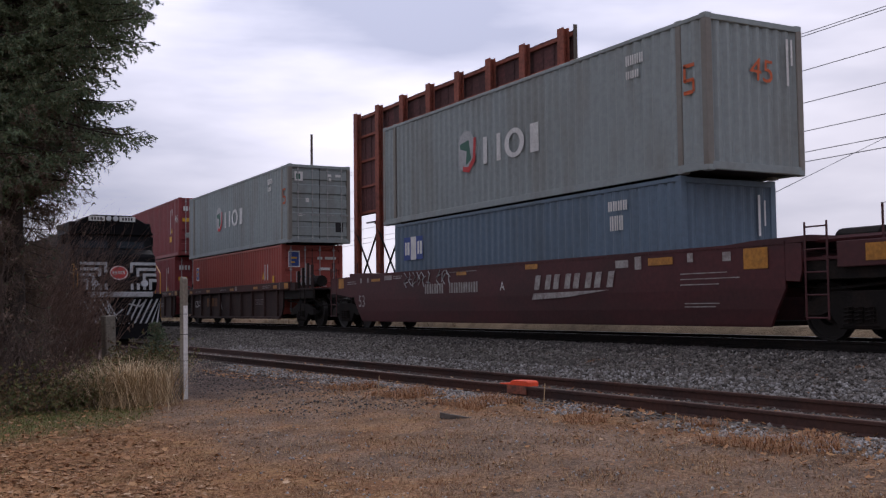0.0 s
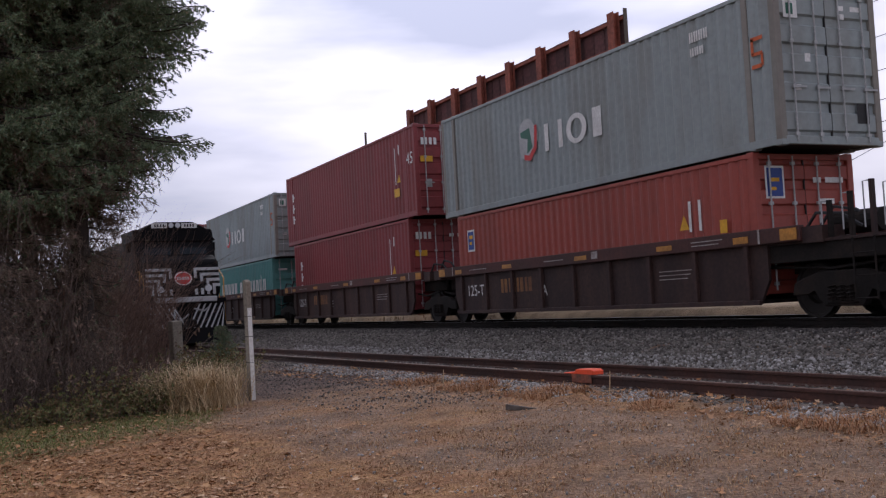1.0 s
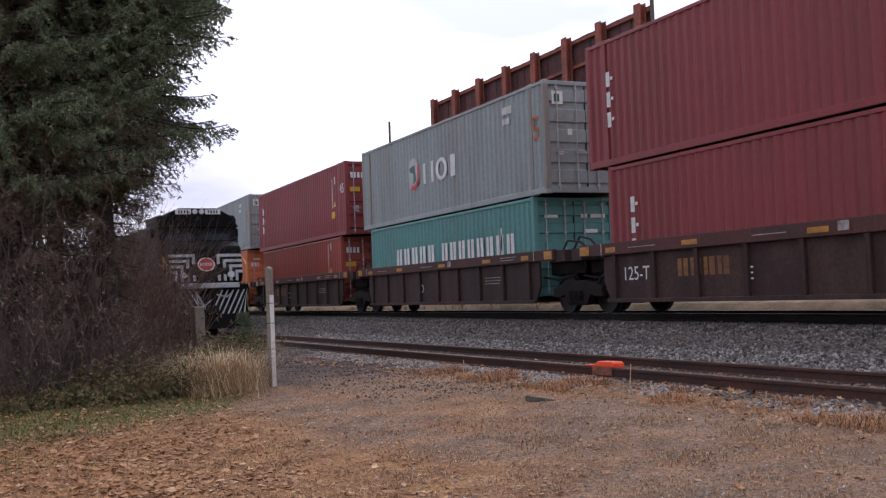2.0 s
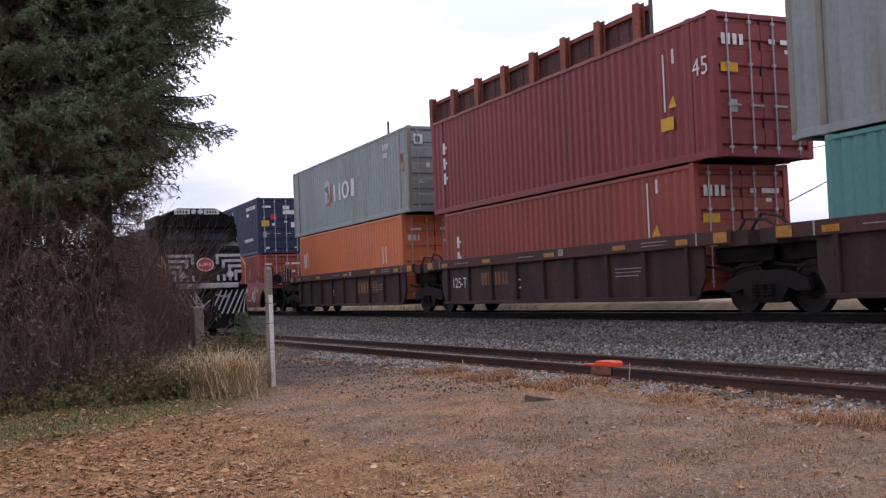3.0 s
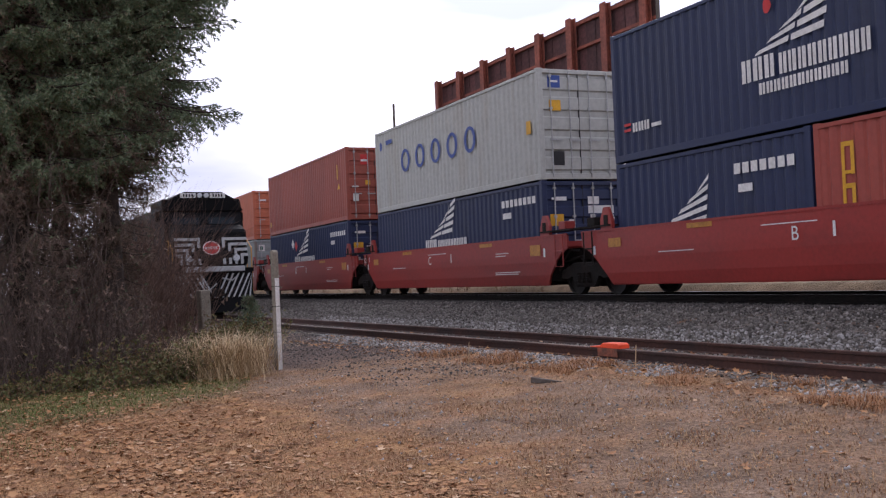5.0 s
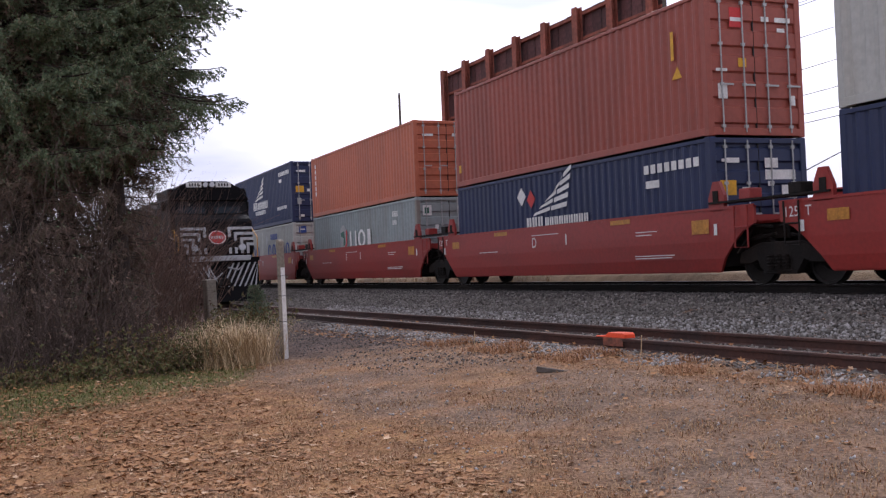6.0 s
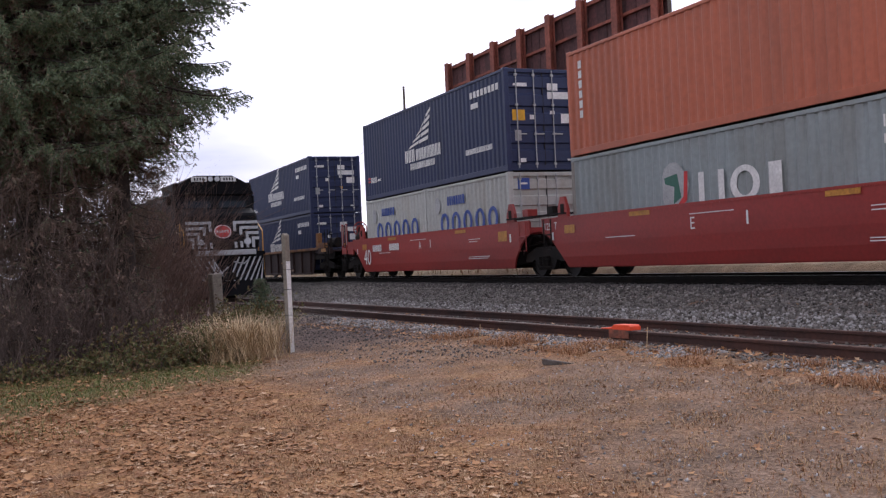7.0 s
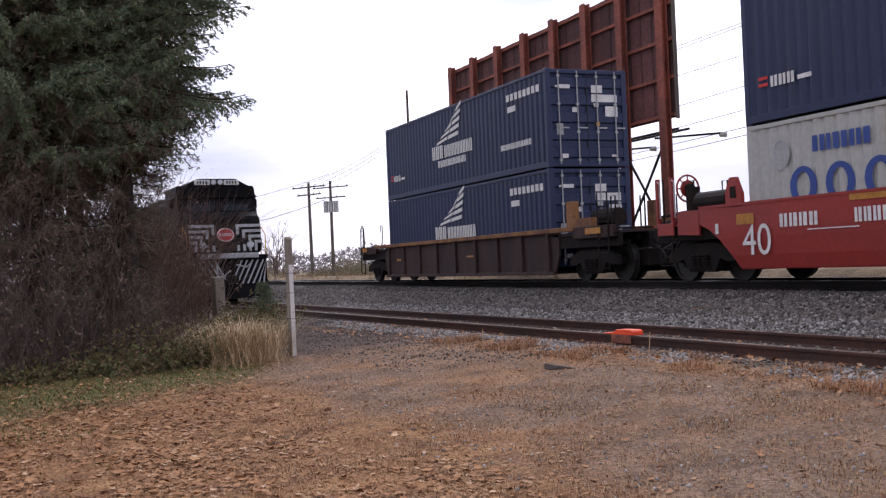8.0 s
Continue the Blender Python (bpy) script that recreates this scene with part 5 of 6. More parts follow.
for dz, dy in ((10.75, 0.9), (10.0, 0.3), (8.6, 0.0), (7.4, 0.0), (6.35, 0.0), (5.6, 0.1), (5.2, -0.1)):
    z = 1.6 + dz * 0.867 - (0.35 if dz > 10.5 else 0)
    cable([(-76.8, 30 + dy * 0.3, z + (1.0 if dz > 8 else 0)), (-23.85, 26 + dy, z), (14, 23.2 + dy, z + 0.4)], 0.12, 0.013)
for k in (-1.2, 0.0, 1.2):
    cable([(-106, 30 + k, 10.2), (-76.8, 30 + k * 0.2, 12.2)], 0.5, 0.016)
cable([(-107, 32, 8.9), (-150, 18, 8.4)], 1.6, 0.03)
cable([(-107, 32.5, 11.6), (-160, 22, 10.9)], 0.8, 0.025)
guy = new("guy_wire", tubes([[(-44.6, 26.1, -0.1), (-30.3, 26.1, 3.85), (-12.1, 26.1, 8.8), (14, 23.2, 15.6)]], 0.025, M["wire"], "guy_wire"))
tagged(guy, "slanting steel guy wire behind the tracks", "cable")


# ---------------------------------------------------------------- locomotive on the siding
def locomotive():
    lx = -39.6
    lo = tagged(new("locomotive"), "black diesel locomotive with light grey stripes on its nose", "locomotive")
    lo.matrix_basis = pose(lx, side_y(lx), SIDE_Z, 0, 0, math.degrees(math.atan(0.045)))
    bk = M["black"]
    # x runs back from the coupler face at 0 to negative
    bm = prism(B(), [(-1.0, 1.85), (-0.62, 1.92), (-0.5, 2.2), (-0.72, 3.30), (-1.15, 3.52), (-2.2, 3.6), (-2.2, 1.85)], -1.42, 1.42)
    part("nose", bm, bk, lo, bevel=0.08)
    bm = B()
    prism(bm, [(-1.55, 3.5), (-1.95, 4.46), (-1.9, 4.62), (-4.2, 4.62), (-4.2, 1.85), (-1.55, 1.85)], -1.55, 1.55)
    part("cab", bm, bk, lo, bevel=0.06)
    roof = [(-1.62, 4.15), (-1.25, 4.62), (-0.75, 4.88), (0.75, 4.88), (1.25, 4.62), (1.62, 4.15), (1.5, 4.12), (-1.5, 4.12)]
    part("cab_roof", prism(B(), roof, -4.3, -1.72, "x"), bk, lo, bevel=0.02)
    for y0, y1 in ((-1.22, -0.18), (0.18, 1.22)):
        bm = B()
        bm.faces.new([bm.verts.new(p) for p in ((-1.575, y0, 3.60), (-1.575, y1, 3.60), (-1.815, y1, 4.10), (-1.815, y0, 4.10))])
        part("windshield", bm, M["glass"], lo, "dark windshield pane")
    hood = prism(B(), [(-0.95, 1.85), (0.95, 1.85), (0.95, 4.2), (0.7, 4.6), (-0.7, 4.6), (-0.95, 4.2)], -20.5, -4.25, "x")
    part("hood", hood, bk, lo)
    part("radiator_wing", prism(B(), [(-1.45, 4.0), (1.45, 4.0), (1.45, 4.5), (-1.45, 4.5)], -20.3, -15.5, "x"), bk, lo)
    part("walkway", box(B(), -21.5, -0.35, -1.56, 1.56, 1.68, 1.83), bk, lo)
    part("anticlimber", box(B(), -0.6, -0.1, -1.15, 1.15, 1.70, 1.90), M["silver"], lo, "light grey anticlimber edge", bevel=0.02)
    bm = prism(B(), [(-0.35, 1.7), (-0.30, 0.95), (0.12, 0.16), (-0.05, 0.16), (-0.5, 1.0), (-0.5, 1.7)], -1.5, 1.5)
    part("pilot_plow", bm, bk, lo)
    part("fuel_tank", box(B(), -13, -8, -1.4, 1.4, 0.45, 1.6), bk, lo, bevel=0.1)
    for x in (-4.2, -17.4):
        tb = part("truck", box(B(), x - 2.3, x + 2.3, -1.25, 1.25, 0.6, 1.2), M["grime"], lo)
        for k in (-1.9, 0.0, 1.9):
            bm = rod(B(), (x + k, -0.82, 0.53), (x + k, 0.82, 0.53), 0.53, None, 16)
            part("wheelset", bm, M["grime"], tb)
    # stripes: nested elbows on either half of the nose
    def nose_x(z):
        return -0.5 + 0.014 - (z - 2.2) * 0.2 if z > 2.2 else -0.488
    for s in (-1, 1):
        for k in range(4):
            y = 0.42 + k * 0.23
            top = 3.02 - k * 0.21
            bm = B()
            def quad(y0, y1, z0, z1):
                bm.faces.new([bm.verts.new((nose_x(z), s * yy, z)) for yy, z in ((y0, z0), (y1, z0), (y1, z1), (y0, z1))])
            quad(y, y + 0.11, 1.98, top - 0.11)
            quad(y, 1.40, top - 0.11, top)
            part("nose_stripe", bm, M["silver"], lo, "light grey stripe")
        for k in range(7):
            bm = B()
            y = 0.25 + k * 0.21
            a, b = (-0.287, 1.45), (-0.287, 0.95)
            bm.faces.new([bm.verts.new(p) for p in ((-0.285, s * min(1.48, y + 0.24), 1.62), (-0.285, s * min(1.48, y + 0.31), 1.62), (-0.10, s * (y - 0.17), 0.72), (-0.10, s * (y - 0.24), 0.72))])
            part("plow_stripe", bm, M["silver"], lo, "slanted light grey stripe")
        bm = rod(B(), (-0.55, s * 0.92, 2.22), (-0.38, s * 0.92, 2.22), 0.13, None, 12)
        part("ditch_light", bm, M["lens"], lo, "unlit ditch light")
        rail = [(-0.3, s * 1.5, 0.6), (-0.45, s * 1.52, 1.9), (-0.45, s * 1.52, 2.6), (-1.1, s * 1.52, 2.95), (-1.9, s * 1.52, 2.95), (-1.9, s * 1.52, 1.8)]
        part("handrail", tubes([rail], 0.02, M["railyellow"], "handrail"), None, lo, "yellow handrail")
        part("stanchion", rod(B(), (-1.1, s * 1.52, 1.8), (-1.1, s * 1.52, 2.95), 0.02), M["railyellow"], lo)
        bm = B()
        box(bm, -1.70, -1.66, s * 0.58 - 0.30, s * 0.58 + 0.30, 4.64, 4.83)
        nb = part("number_board", bm, M["white"], lo, "white number board")
        bm = B()
        for k in range(4):
            bm.faces.new([bm.verts.new((-1.655, s * 0.58 - 0.2 + 0.11 * k + d, z)) for d, z in ((0, 4.68), (0.06, 4.68), (0.06, 4.79), (0, 4.79))])
        part("number_bar", bm, M["rubber"], nb)
        part("mirror", box(B(), -2.3, -2.25, *sorted((s * 1.58, s * 1.74)), 3.75, 4.1), bk, lo)
    for y in (-0.13, 0.13):
        part("headlight", rod(B(), (-1.72, y, 4.74), (-1.62, y, 4.74), 0.10, None, 12), M["lens"], lo, "unlit headlight")
    bm = B()
    c = [(0.34 * math.cos(a), 2.62 + 0.27 * math.sin(a)) for a in np.linspace(0, 2 * math.pi, 20, endpoint=False)]
    bm.faces.new([bm.verts.new((nose_x(z) + 0.003, y, z)) for y, z in c])
    badge = part("badge", bm, M["markred"], lo, "red oval badge with pale rim")
    bm = B()
    for f0, f1, o in ((0.86, 0.97, 0.006),):
        n = len(c)
        r0 = [bm.verts.new((nose_x(2.62 + (z - 2.62) * f0) + o, y * f0, 2.62 + (z - 2.62) * f0)) for y, z in c]
        r1 = [bm.verts.new((nose_x(2.62 + (z - 2.62) * f1) + o, y * f1, 2.62 + (z - 2.62) * f1)) for y, z in c]
        for i in range(n):
            bm.faces.new((r0[i], r0[(i + 1) % n], r1[(i + 1) % n], r1[i]))
    part("badge_rim", bm, M["white"], badge)
    bm = B()
    for k in range(5):
        bm.faces.new([bm.verts.new((nose_x(z) + 0.007, -0.24 + 0.1 * k + d, z)) for d, z in ((0, 2.57), (0.06, 2.57), (0.06, 2.68), (0, 2.68))])
    part("badge_lettering", bm, M["white"], badge)
    part("coupler", box(B(), -0.2, 0.65, -0.16, 0.16, 0.75, 1.05), M["grime"], lo, bevel=0.04)
    part("snow_hose", tubes([[(-0.2, -0.5, 1.5), (0.05, -0.5, 1.2), (0.1, -0.3, 1.0), (0.05, 0.0, 1.25)], [(-0.2, 0.9, 1.55), (0.05, 0.6, 1.35), (0.05, 0.2, 1.45)]], 0.03, M["zinc"], "snow_hose"), None, lo)


locomotive()


# ---------------------------------------------------------------- small things on the ground
def marker_post():
    x, y = -18.0, 4.68
    z = ground_z(x, y)
    p = tagged(new("marker_post"), "weathered square post with flaking white lower boards", "post")
    p.matrix_basis = pose(x, y, z - 0.1, 0, -0.6, 20)
    bm = prism(B(), [(-0.055, 0), (0.055, 0), (0.055, 2.16), (0.0, 2.2), (-0.055, 2.18)], -0.05, 0.05)
    part("stake", bm, M["post"], p, bevel=0.008)
    part("white_board", box(B(), 0.058, 0.075, -0.052, 0.03, 0.04, 1.7), M["postwhite"], p, "white-painted board strip", bevel=0.004)
    for zz in (0.75, 1.2, 1.55):
        part("band", box(B(), -0.06, 0.079, -0.056, 0.056, zz, zz + 0.008), M["grime"], p)


marker_post()


def derail():
    """The bright orange block on the siding's near rail."""
    x = -13.28
    y = side_y(x) - 0.7525
    d = tagged(new("rail_block"), "fluorescent orange steel block clamped on the siding rail", "rail device")
    d.matrix_basis = pose(x, y, SIDE_Z, 0, 0, 2.6)
    part("wedge", prism(B(), [(-0.42, 0.004), (0.33, 0.004), (0.33, 0.06), (0.28, 0.085), (-0.08, 0.08), (-0.14, 0.025), (-0.42, 0.018)], -0.035, 0.16), M["spray"], d, bevel=0.012)
    part("plate", box(B(), -0.55, 0.4, 0.05, 0.35, -0.10, -0.04), M["spray"], d, bevel=0.01)
    # thin plate standing for faded orange paint smeared on the rail's web
    part("clamp", box(B(), -0.2, 0.3, -0.048, -0.038, -0.12, 0.003), M["faded"], d, bevel=0.01)


derail()


def wood_scrap():
    x, y = -11.55, 6.42
    bm = prism(B(), [(-0.20, 0), (-0.08, -0.05), (0.22, -0.03), (0.25, 0.03), (0.05, 0.06), (-0.17, 0.07)], 0.0, 0.075, "z")
    for v in bm.verts:
        v.co.z *= 1.0 - 1.6 * (v.co.x + 0.2)
    ob = new("wood_scrap", data("wood_scrap", bm, M["polewood"], bevel=0.006))
    ob.matrix_basis = pose(x, y, ground_z(x, y) - 0.005, 0, 4, 70)
    tagged(ob, "broken grey scrap of wood lying on the dirt", "wood scrap")


wood_scrap()
for x, y, w, h in ((-26.0, 4.95, 0.26, 1.35), (-27.0, 4.3, 0.2, 1.2)):
    st = new("old_stub_post", data("old_stub_post", box(B(), -w / 2, w / 2, -w / 2, w / 2, -0.1, h), M["post"], bevel=0.02))
    st.matrix_basis = pose(x, y, ground_z(x, y), 2, 1, 15)
    tagged(st, "short rotting grey timber stub in the brush", "post")


# ---------------------------------------------------------------- scattered stuff
RNG = np.random.default_rng(5)
leaf_mat = islands("fallen_leaves", [(0.20, 0.086, 0.038), (0.33, 0.155, 0.062), (0.44, 0.22, 0.09), (0.37, 0.18, 0.075), (0.50, 0.28, 0.13), (0.28, 0.125, 0.05), (0.64, 0.44, 0.27)], 0.75, 0.25)
straw_mat = islands("dry_grass", [(0.36, 0.225, 0.115), (0.47, 0.32, 0.18), (0.30, 0.155, 0.07), (0.25, 0.105, 0.05)], 0.8, 0.2)
russet_mat = islands("russet_weeds", [(0.34, 0.165, 0.08), (0.42, 0.23, 0.115), (0.26, 0.105, 0.05), (0.46, 0.29, 0.16)], 0.8, 0.2)
pale_mat = islands("pale_straw", [(0.54, 0.40, 0.23), (0.68, 0.54, 0.35), (0.43, 0.30, 0.16), (0.60, 0.45, 0.27)], 0.8, 0.2)
grass_mat = islands("green_grass", [(0.10, 0.15, 0.033), (0.155, 0.19, 0.05), (0.28, 0.235, 0.095), (0.085, 0.125, 0.03)], 0.7, 0.25)
stone_mat = islands("ballast_stone", [(0.05, 0.044, 0.038), (0.09, 0.081, 0.071), (0.135, 0.122, 0.108), (0.175, 0.16, 0.143), (0.30, 0.28, 0.255), (0.085, 0.067, 0.052)], 0.85, 0.3)
light_stone_mat = islands("pale_stone", [(0.16, 0.15, 0.14), (0.26, 0.25, 0.237), (0.36, 0.345, 0.33), (0.46, 0.445, 0.425), (0.12, 0.10, 0.085)], 0.85, 0.3)
# dark stone: mud near the siding, painted shade beside the main rail
shaded_muddy_mat = islands("shaded_muddy_stone", [(0.035, 0.032, 0.03), (0.06, 0.054, 0.05), (0.09, 0.08, 0.072), (0.14, 0.125, 0.115)], 0.8, 0.3)
needle_mat = islands("spruce_needles", [(0.085, 0.125, 0.072), (0.13, 0.18, 0.095), (0.18, 0.23, 0.125), (0.115, 0.16, 0.105), (0.29, 0.25, 0.165)], 0.7, 0.25)
dead_mat = islands("dead_needles", [(0.17, 0.115, 0.092), (0.25, 0.175, 0.14), (0.12, 0.098, 0.077), (0.20, 0.138, 0.105), (0.10, 0.108, 0.064)], 0.85, 0.2)
bramble_mat = islands("bramble_leaves", [(0.07, 0.085, 0.03), (0.12, 0.135, 0.05), (0.2, 0.18, 0.07), (0.2, 0.12, 0.06), (0.16, 0.1, 0.06)], 0.7, 0.3)


def wedge(n, r0, r1, a0, a1, power=1.0):
    """Places round the camera's foot: from r0 to r1, yaw a0 to a1."""
    r = r0 + (r1 - r0) * RNG.random(n) ** power
    a = np.radians(a0 + (a1 - a0) * RNG.random(n))
    return -r * np.sin(a), r * np.cos(a)


def flakes(name, x, y, size, mat_, label, lift=0.0, tilt=0.3, category="leaves", lobed=False):
    """Small curled leaves lying about."""
    n = len(x)
    z = np.array([ground_z(a, b) for a, b in zip(x, y)]) + 0.004 + lift
    yaw = RNG.random(n) * 2 * np.pi
    s = size * (0.45 + 1.5 * RNG.random(n) ** 3)
    # a rim of lobes round the middle, its edges curled up
    m = 11 if lobed else 5
    a = np.linspace(0, 2 * np.pi, m - 1, endpoint=False)
    rim = np.where(np.arange(m - 1) % 2 == 0, 0.56, 0.30) if lobed else np.full(m - 1, 0.45)
    base = np.concatenate([[(0, 0, 0)], np.stack([rim * np.cos(a) * 1.15, rim * np.sin(a) * 0.85, np.full(m - 1, 0.06)], -1)])
    ex, ey = np.cos(yaw), np.sin(yaw)
    tx, ty = (RNG.random(n) - 0.5) * tilt, (RNG.random(n) - 0.5) * tilt
    p = base[None] * (0.7 + 0.6 * RNG.random((n, m, 3))) * s[:, None, None]
    p[..., 2] += (0.6 * RNG.random(n)[:, None] * p[..., 1] ** 2 + 0.45 * RNG.random(n)[:, None] * p[..., 0] ** 2) / s[:, None]
    px, py = p[..., 0] * ex[:, None] - p[..., 1] * ey[:, None], p[..., 0] * ey[:, None] + p[..., 1] * ex[:, None]
    pz = p[..., 2] + p[..., 0] * tx[:, None] + p[..., 1] * ty[:, None]
    pos = np.stack([px + x[:, None], py + y[:, None], pz + z[:, None] + 0.15 * s[:, None] * np.abs(tx)[:, None]], -1).reshape(-1, 3)
    t = np.array([(0, 1 + i, 1 + (i + 1) % (m - 1)) for i in range(m - 1)])
    tris = (np.arange(n)[:, None, None] * m + t[None]).reshape(-1, 3)
    tagged(new(name, grid_mesh(name, pos, tris, mat_)), label, category, kind="stuff")


def blades(name, x, y, h, w, lean, mat_, label, z=None, category="grass"):
    """Bent blades standing on the ground, two joints each."""
    n = len(x)
    z = np.array([ground_z(a, b) for a, b in zip(x, y)]) if z is None else z
    yaw = RNG.random(n) * 2 * np.pi
    h = h * (0.45 + 0.8 * RNG.random(n))
    d = np.stack([np.cos(yaw), np.sin(yaw)], -1)
    side = np.stack([-d[:, 1], d[:, 0]], -1) * w / 2
    bend = lean * (0.3 + RNG.random(n)) * h
    foot, root = np.stack([x, y], -1), np.zeros((n, 5, 3))
    root[:, 0, :2], root[:, 1, :2] = foot - side, foot + side
    root[:, 2, :2], root[:, 3, :2] = foot - side * 0.7 + d * (bend * 0.35)[:, None], foot + side * 0.7 + d * (bend * 0.35)[:, None]
    root[:, 4, :2] = foot + d * bend[:, None]
    root[:, :2, 2], root[:, 2:4, 2], root[:, 4, 2] = (z - 0.01)[:, None], (z + h * 0.6)[:, None], z + h * (1 - 0.25 * lean)
    t = np.array([(0, 1, 3), (0, 3, 2), (2, 3, 4)])
    tris = (np.arange(n)[:, None, None] * 5 + t[None]).reshape(-1, 3)
    tagged(new(name, grid_mesh(name, root.reshape(-1, 3), tris, mat_)), label, category, kind="stuff")


def stones(name, x, y, size, label, sink=0.25, mat_=None):
    n = len(x)
    z = np.array([ground_z(a, b) for a, b in zip(x, y)])
    base = np.array([(1, 0, 0), (-1, 0, 0), (0, 1, 0), (0, -1, 0), (0, 0, 1), (0, 0, -1)], float)
    s = size * (0.45 + RNG.random(n) ** 2 * 0.9)
    p = base[None] * (0.6 + 0.5 * RNG.random((n, 6, 1))) * s[:, None, None] / 2 * 1.3
    q = RNG.normal(size=(n, 4))
    q /= np.linalg.norm(q, axis=1, keepdims=True)
    u, v = q[:, None, 1:], q[:, None, :1]
    p = p + 2 * np.cross(u, np.cross(u, p) + v * p)
    pos = p + np.stack([x, y, z + s * sink], -1)[:, None]
    t = np.array([(0, 2, 4), (2, 1, 4), (1, 3, 4), (3, 0, 4), (2, 0, 5), (1, 2, 5), (3, 1, 5), (0, 3, 5)])
    tris = (np.arange(n)[:, None, None] * 6 + t[None]).reshape(-1, 3)
    tagged(new(name, grid_mesh(name, pos.reshape(-1, 3), tris, mat_ or stone_mat)), label, "gravel", kind="stuff")


def sy(x):
    return 9.79 + 0.045 * x


# ballast shoulder of the main line, palest along its foot
n = 50000
x = -3 - 70 * RNG.random(n) ** 1.9
c = sy(x) + 0.95
y = c + (MAIN_Y - 1.75 - c) * RNG.random(n)
stones("ballast", x, y, 0.05, "crushed grey stone ballast on the main line's shoulder")
n = 13000
x = -3 - 30 * RNG.random(n) ** 1.3
y = sy(x) + 0.85 + 1.25 * RNG.random(n) ** 1.7
stones("pale_ballast", x, y, 0.05, "pale clean ballast stones along the foot of the shoulder", 0.35, light_stone_mat)
# dirty stones along the rail, the train's shadow put into their colour
n = 15000
x = -3 - 42 * RNG.random(n) ** 1.4
y = MAIN_Y - 2.15 + 1.3 * RNG.random(n)
stones("shaded_ballast", x, y, 0.05, "dirty ballast beside the main line's rail, coloured darker for the train's shadow", 0.25, shaded_muddy_mat)
n = 3600
x = -13 - 14 * RNG.random(n)
y = sy(x) - 4.2 + 3.0 * RNG.random(n) ** 0.7
stones("muddy_gravel", x, y, 0.04, "muddy loose stones near the siding", 0.0, shaded_muddy_mat)
n = 8000
x = -3 - 32 * RNG.random(n) ** 1.3
y = sy(x) - 1.5 + 2.3 * RNG.random(n) ** 0.8
stones("siding_gravel", x, y, 0.045, "loose gravel round the siding's rails", 0.1)
n = 9000
x = -3 - 22 * RNG.random(n) ** 1.2
y = sy(x) - 0.95 - 0.85 * RNG.random(n) ** 1.6
k = np.array([noise.noise((a * 0.55, b * 0.9, 11)) for a, b in zip(x, y)]) > -0.12
stones("pale_gravel", x[k], y[k], 0.042, "pale gravel spilled along the siding's near rail", 0.12, light_stone_mat)
n = 1700
x, y = wedge(n, 6, 17, 36, 74)
k = (y - 0.045 * x > 3.5) & (y < sy(x) - 1.3)
stones("loose_pebbles", x[k], y[k], 0.03, "small loose pebbles trodden into the dirt", 0.1, light_stone_mat)

# fallen leaves
x, y = wedge(80000, 4.5, 18, 33, 98, 0.9)
u = y - 0.045 * x + 0.8 * np.array([noise.noise((a * 0.5, b * 0.5, 1)) for a, b in zip(x, y)])
drift = np.array([noise.noise((a * 1.1, b * 1.1, 4)) for a, b in zip(x, y)])
keep = RNG.random(len(x)) < np.clip(1.15 - (u - 1.6) / 3.0, 0.07, 1) * np.clip(0.7 + 1.1 * drift, 0.12, 1)
keep &= (-0.87 * y - x - 13.4 + 2.0 * drift < -0.2) | (RNG.random(len(x)) < 0.3)
flakes("leaf_litter", x[keep], y[keep], 0.04, leaf_mat, "fine brown leaf litter matted over the ground", 0.0, 0.45)
pick = keep & (RNG.random(len(x)) < np.where(u < 3.4, 0.85, 0.14))
flakes("fallen_leaves", x[pick] + 0.05, y[pick], 0.047, leaf_mat, "curled brown fallen leaves strewn over the ground", 0.002, 0.5, lobed=True)
x = -4 - 20 * RNG.random(4200)
y = sy(x) - 2.6 + 2.1 * RNG.random(4200) ** 0.8
flakes("track_leaves", x, y, 0.044, leaf_mat, "reddish brown leaves caught beside the siding", 0.01, 0.9, lobed=True)
x = -4 - 22 * RNG.random(600)
y = sy(x) - 0.6 + 1.2 * RNG.random(600)
flakes("rail_leaves", x, y, 0.042, leaf_mat, "brown leaves lying between the siding's rails", 0.012, 0.9, lobed=True)

x, y = wedge(2600, 7.5, 18.5, 76, 99, 0.9)
flakes("verge_leaves", x, y, 0.05, leaf_mat, "brown leaves scattered over the grass verge", 0.035, 0.7, lobed=True)

# dry grass and weeds
x, y = wedge(42000, 5, 18, 34, 90, 0.9)
k = y < sy(x) - 1.2
blades("short_straw", x[k], y[k], 0.045, 0.006, 2.6, straw_mat, "short flattened dry grass")
n = 11000
x = -4 - 13 * RNG.random(n)
y = sy(x) - 1.25 - 0.95 * RNG.random(n) ** 1.2
k = np.array([noise.noise((a * 0.9, b * 0.9, 7)) for a, b in zip(x, y)]) > 0.12
blades("trackside_weeds", x[k], y[k], 0.13, 0.008, 1.5, russet_mat, "dry reddish tan weeds beside the siding")
x, y = wedge(26000, 5, 12, 36, 80, 0.9)
k = np.array([noise.noise((a * 1.3, b * 1.3, 9)) for a, b in zip(x, y)]) > 0.10
k &= y < sy(x) - 2.6
blades("dry_tufts", x[k], y[k], 0.045, 0.007, 1.9, straw_mat, "low tan tufts of dead grass among the leaves")
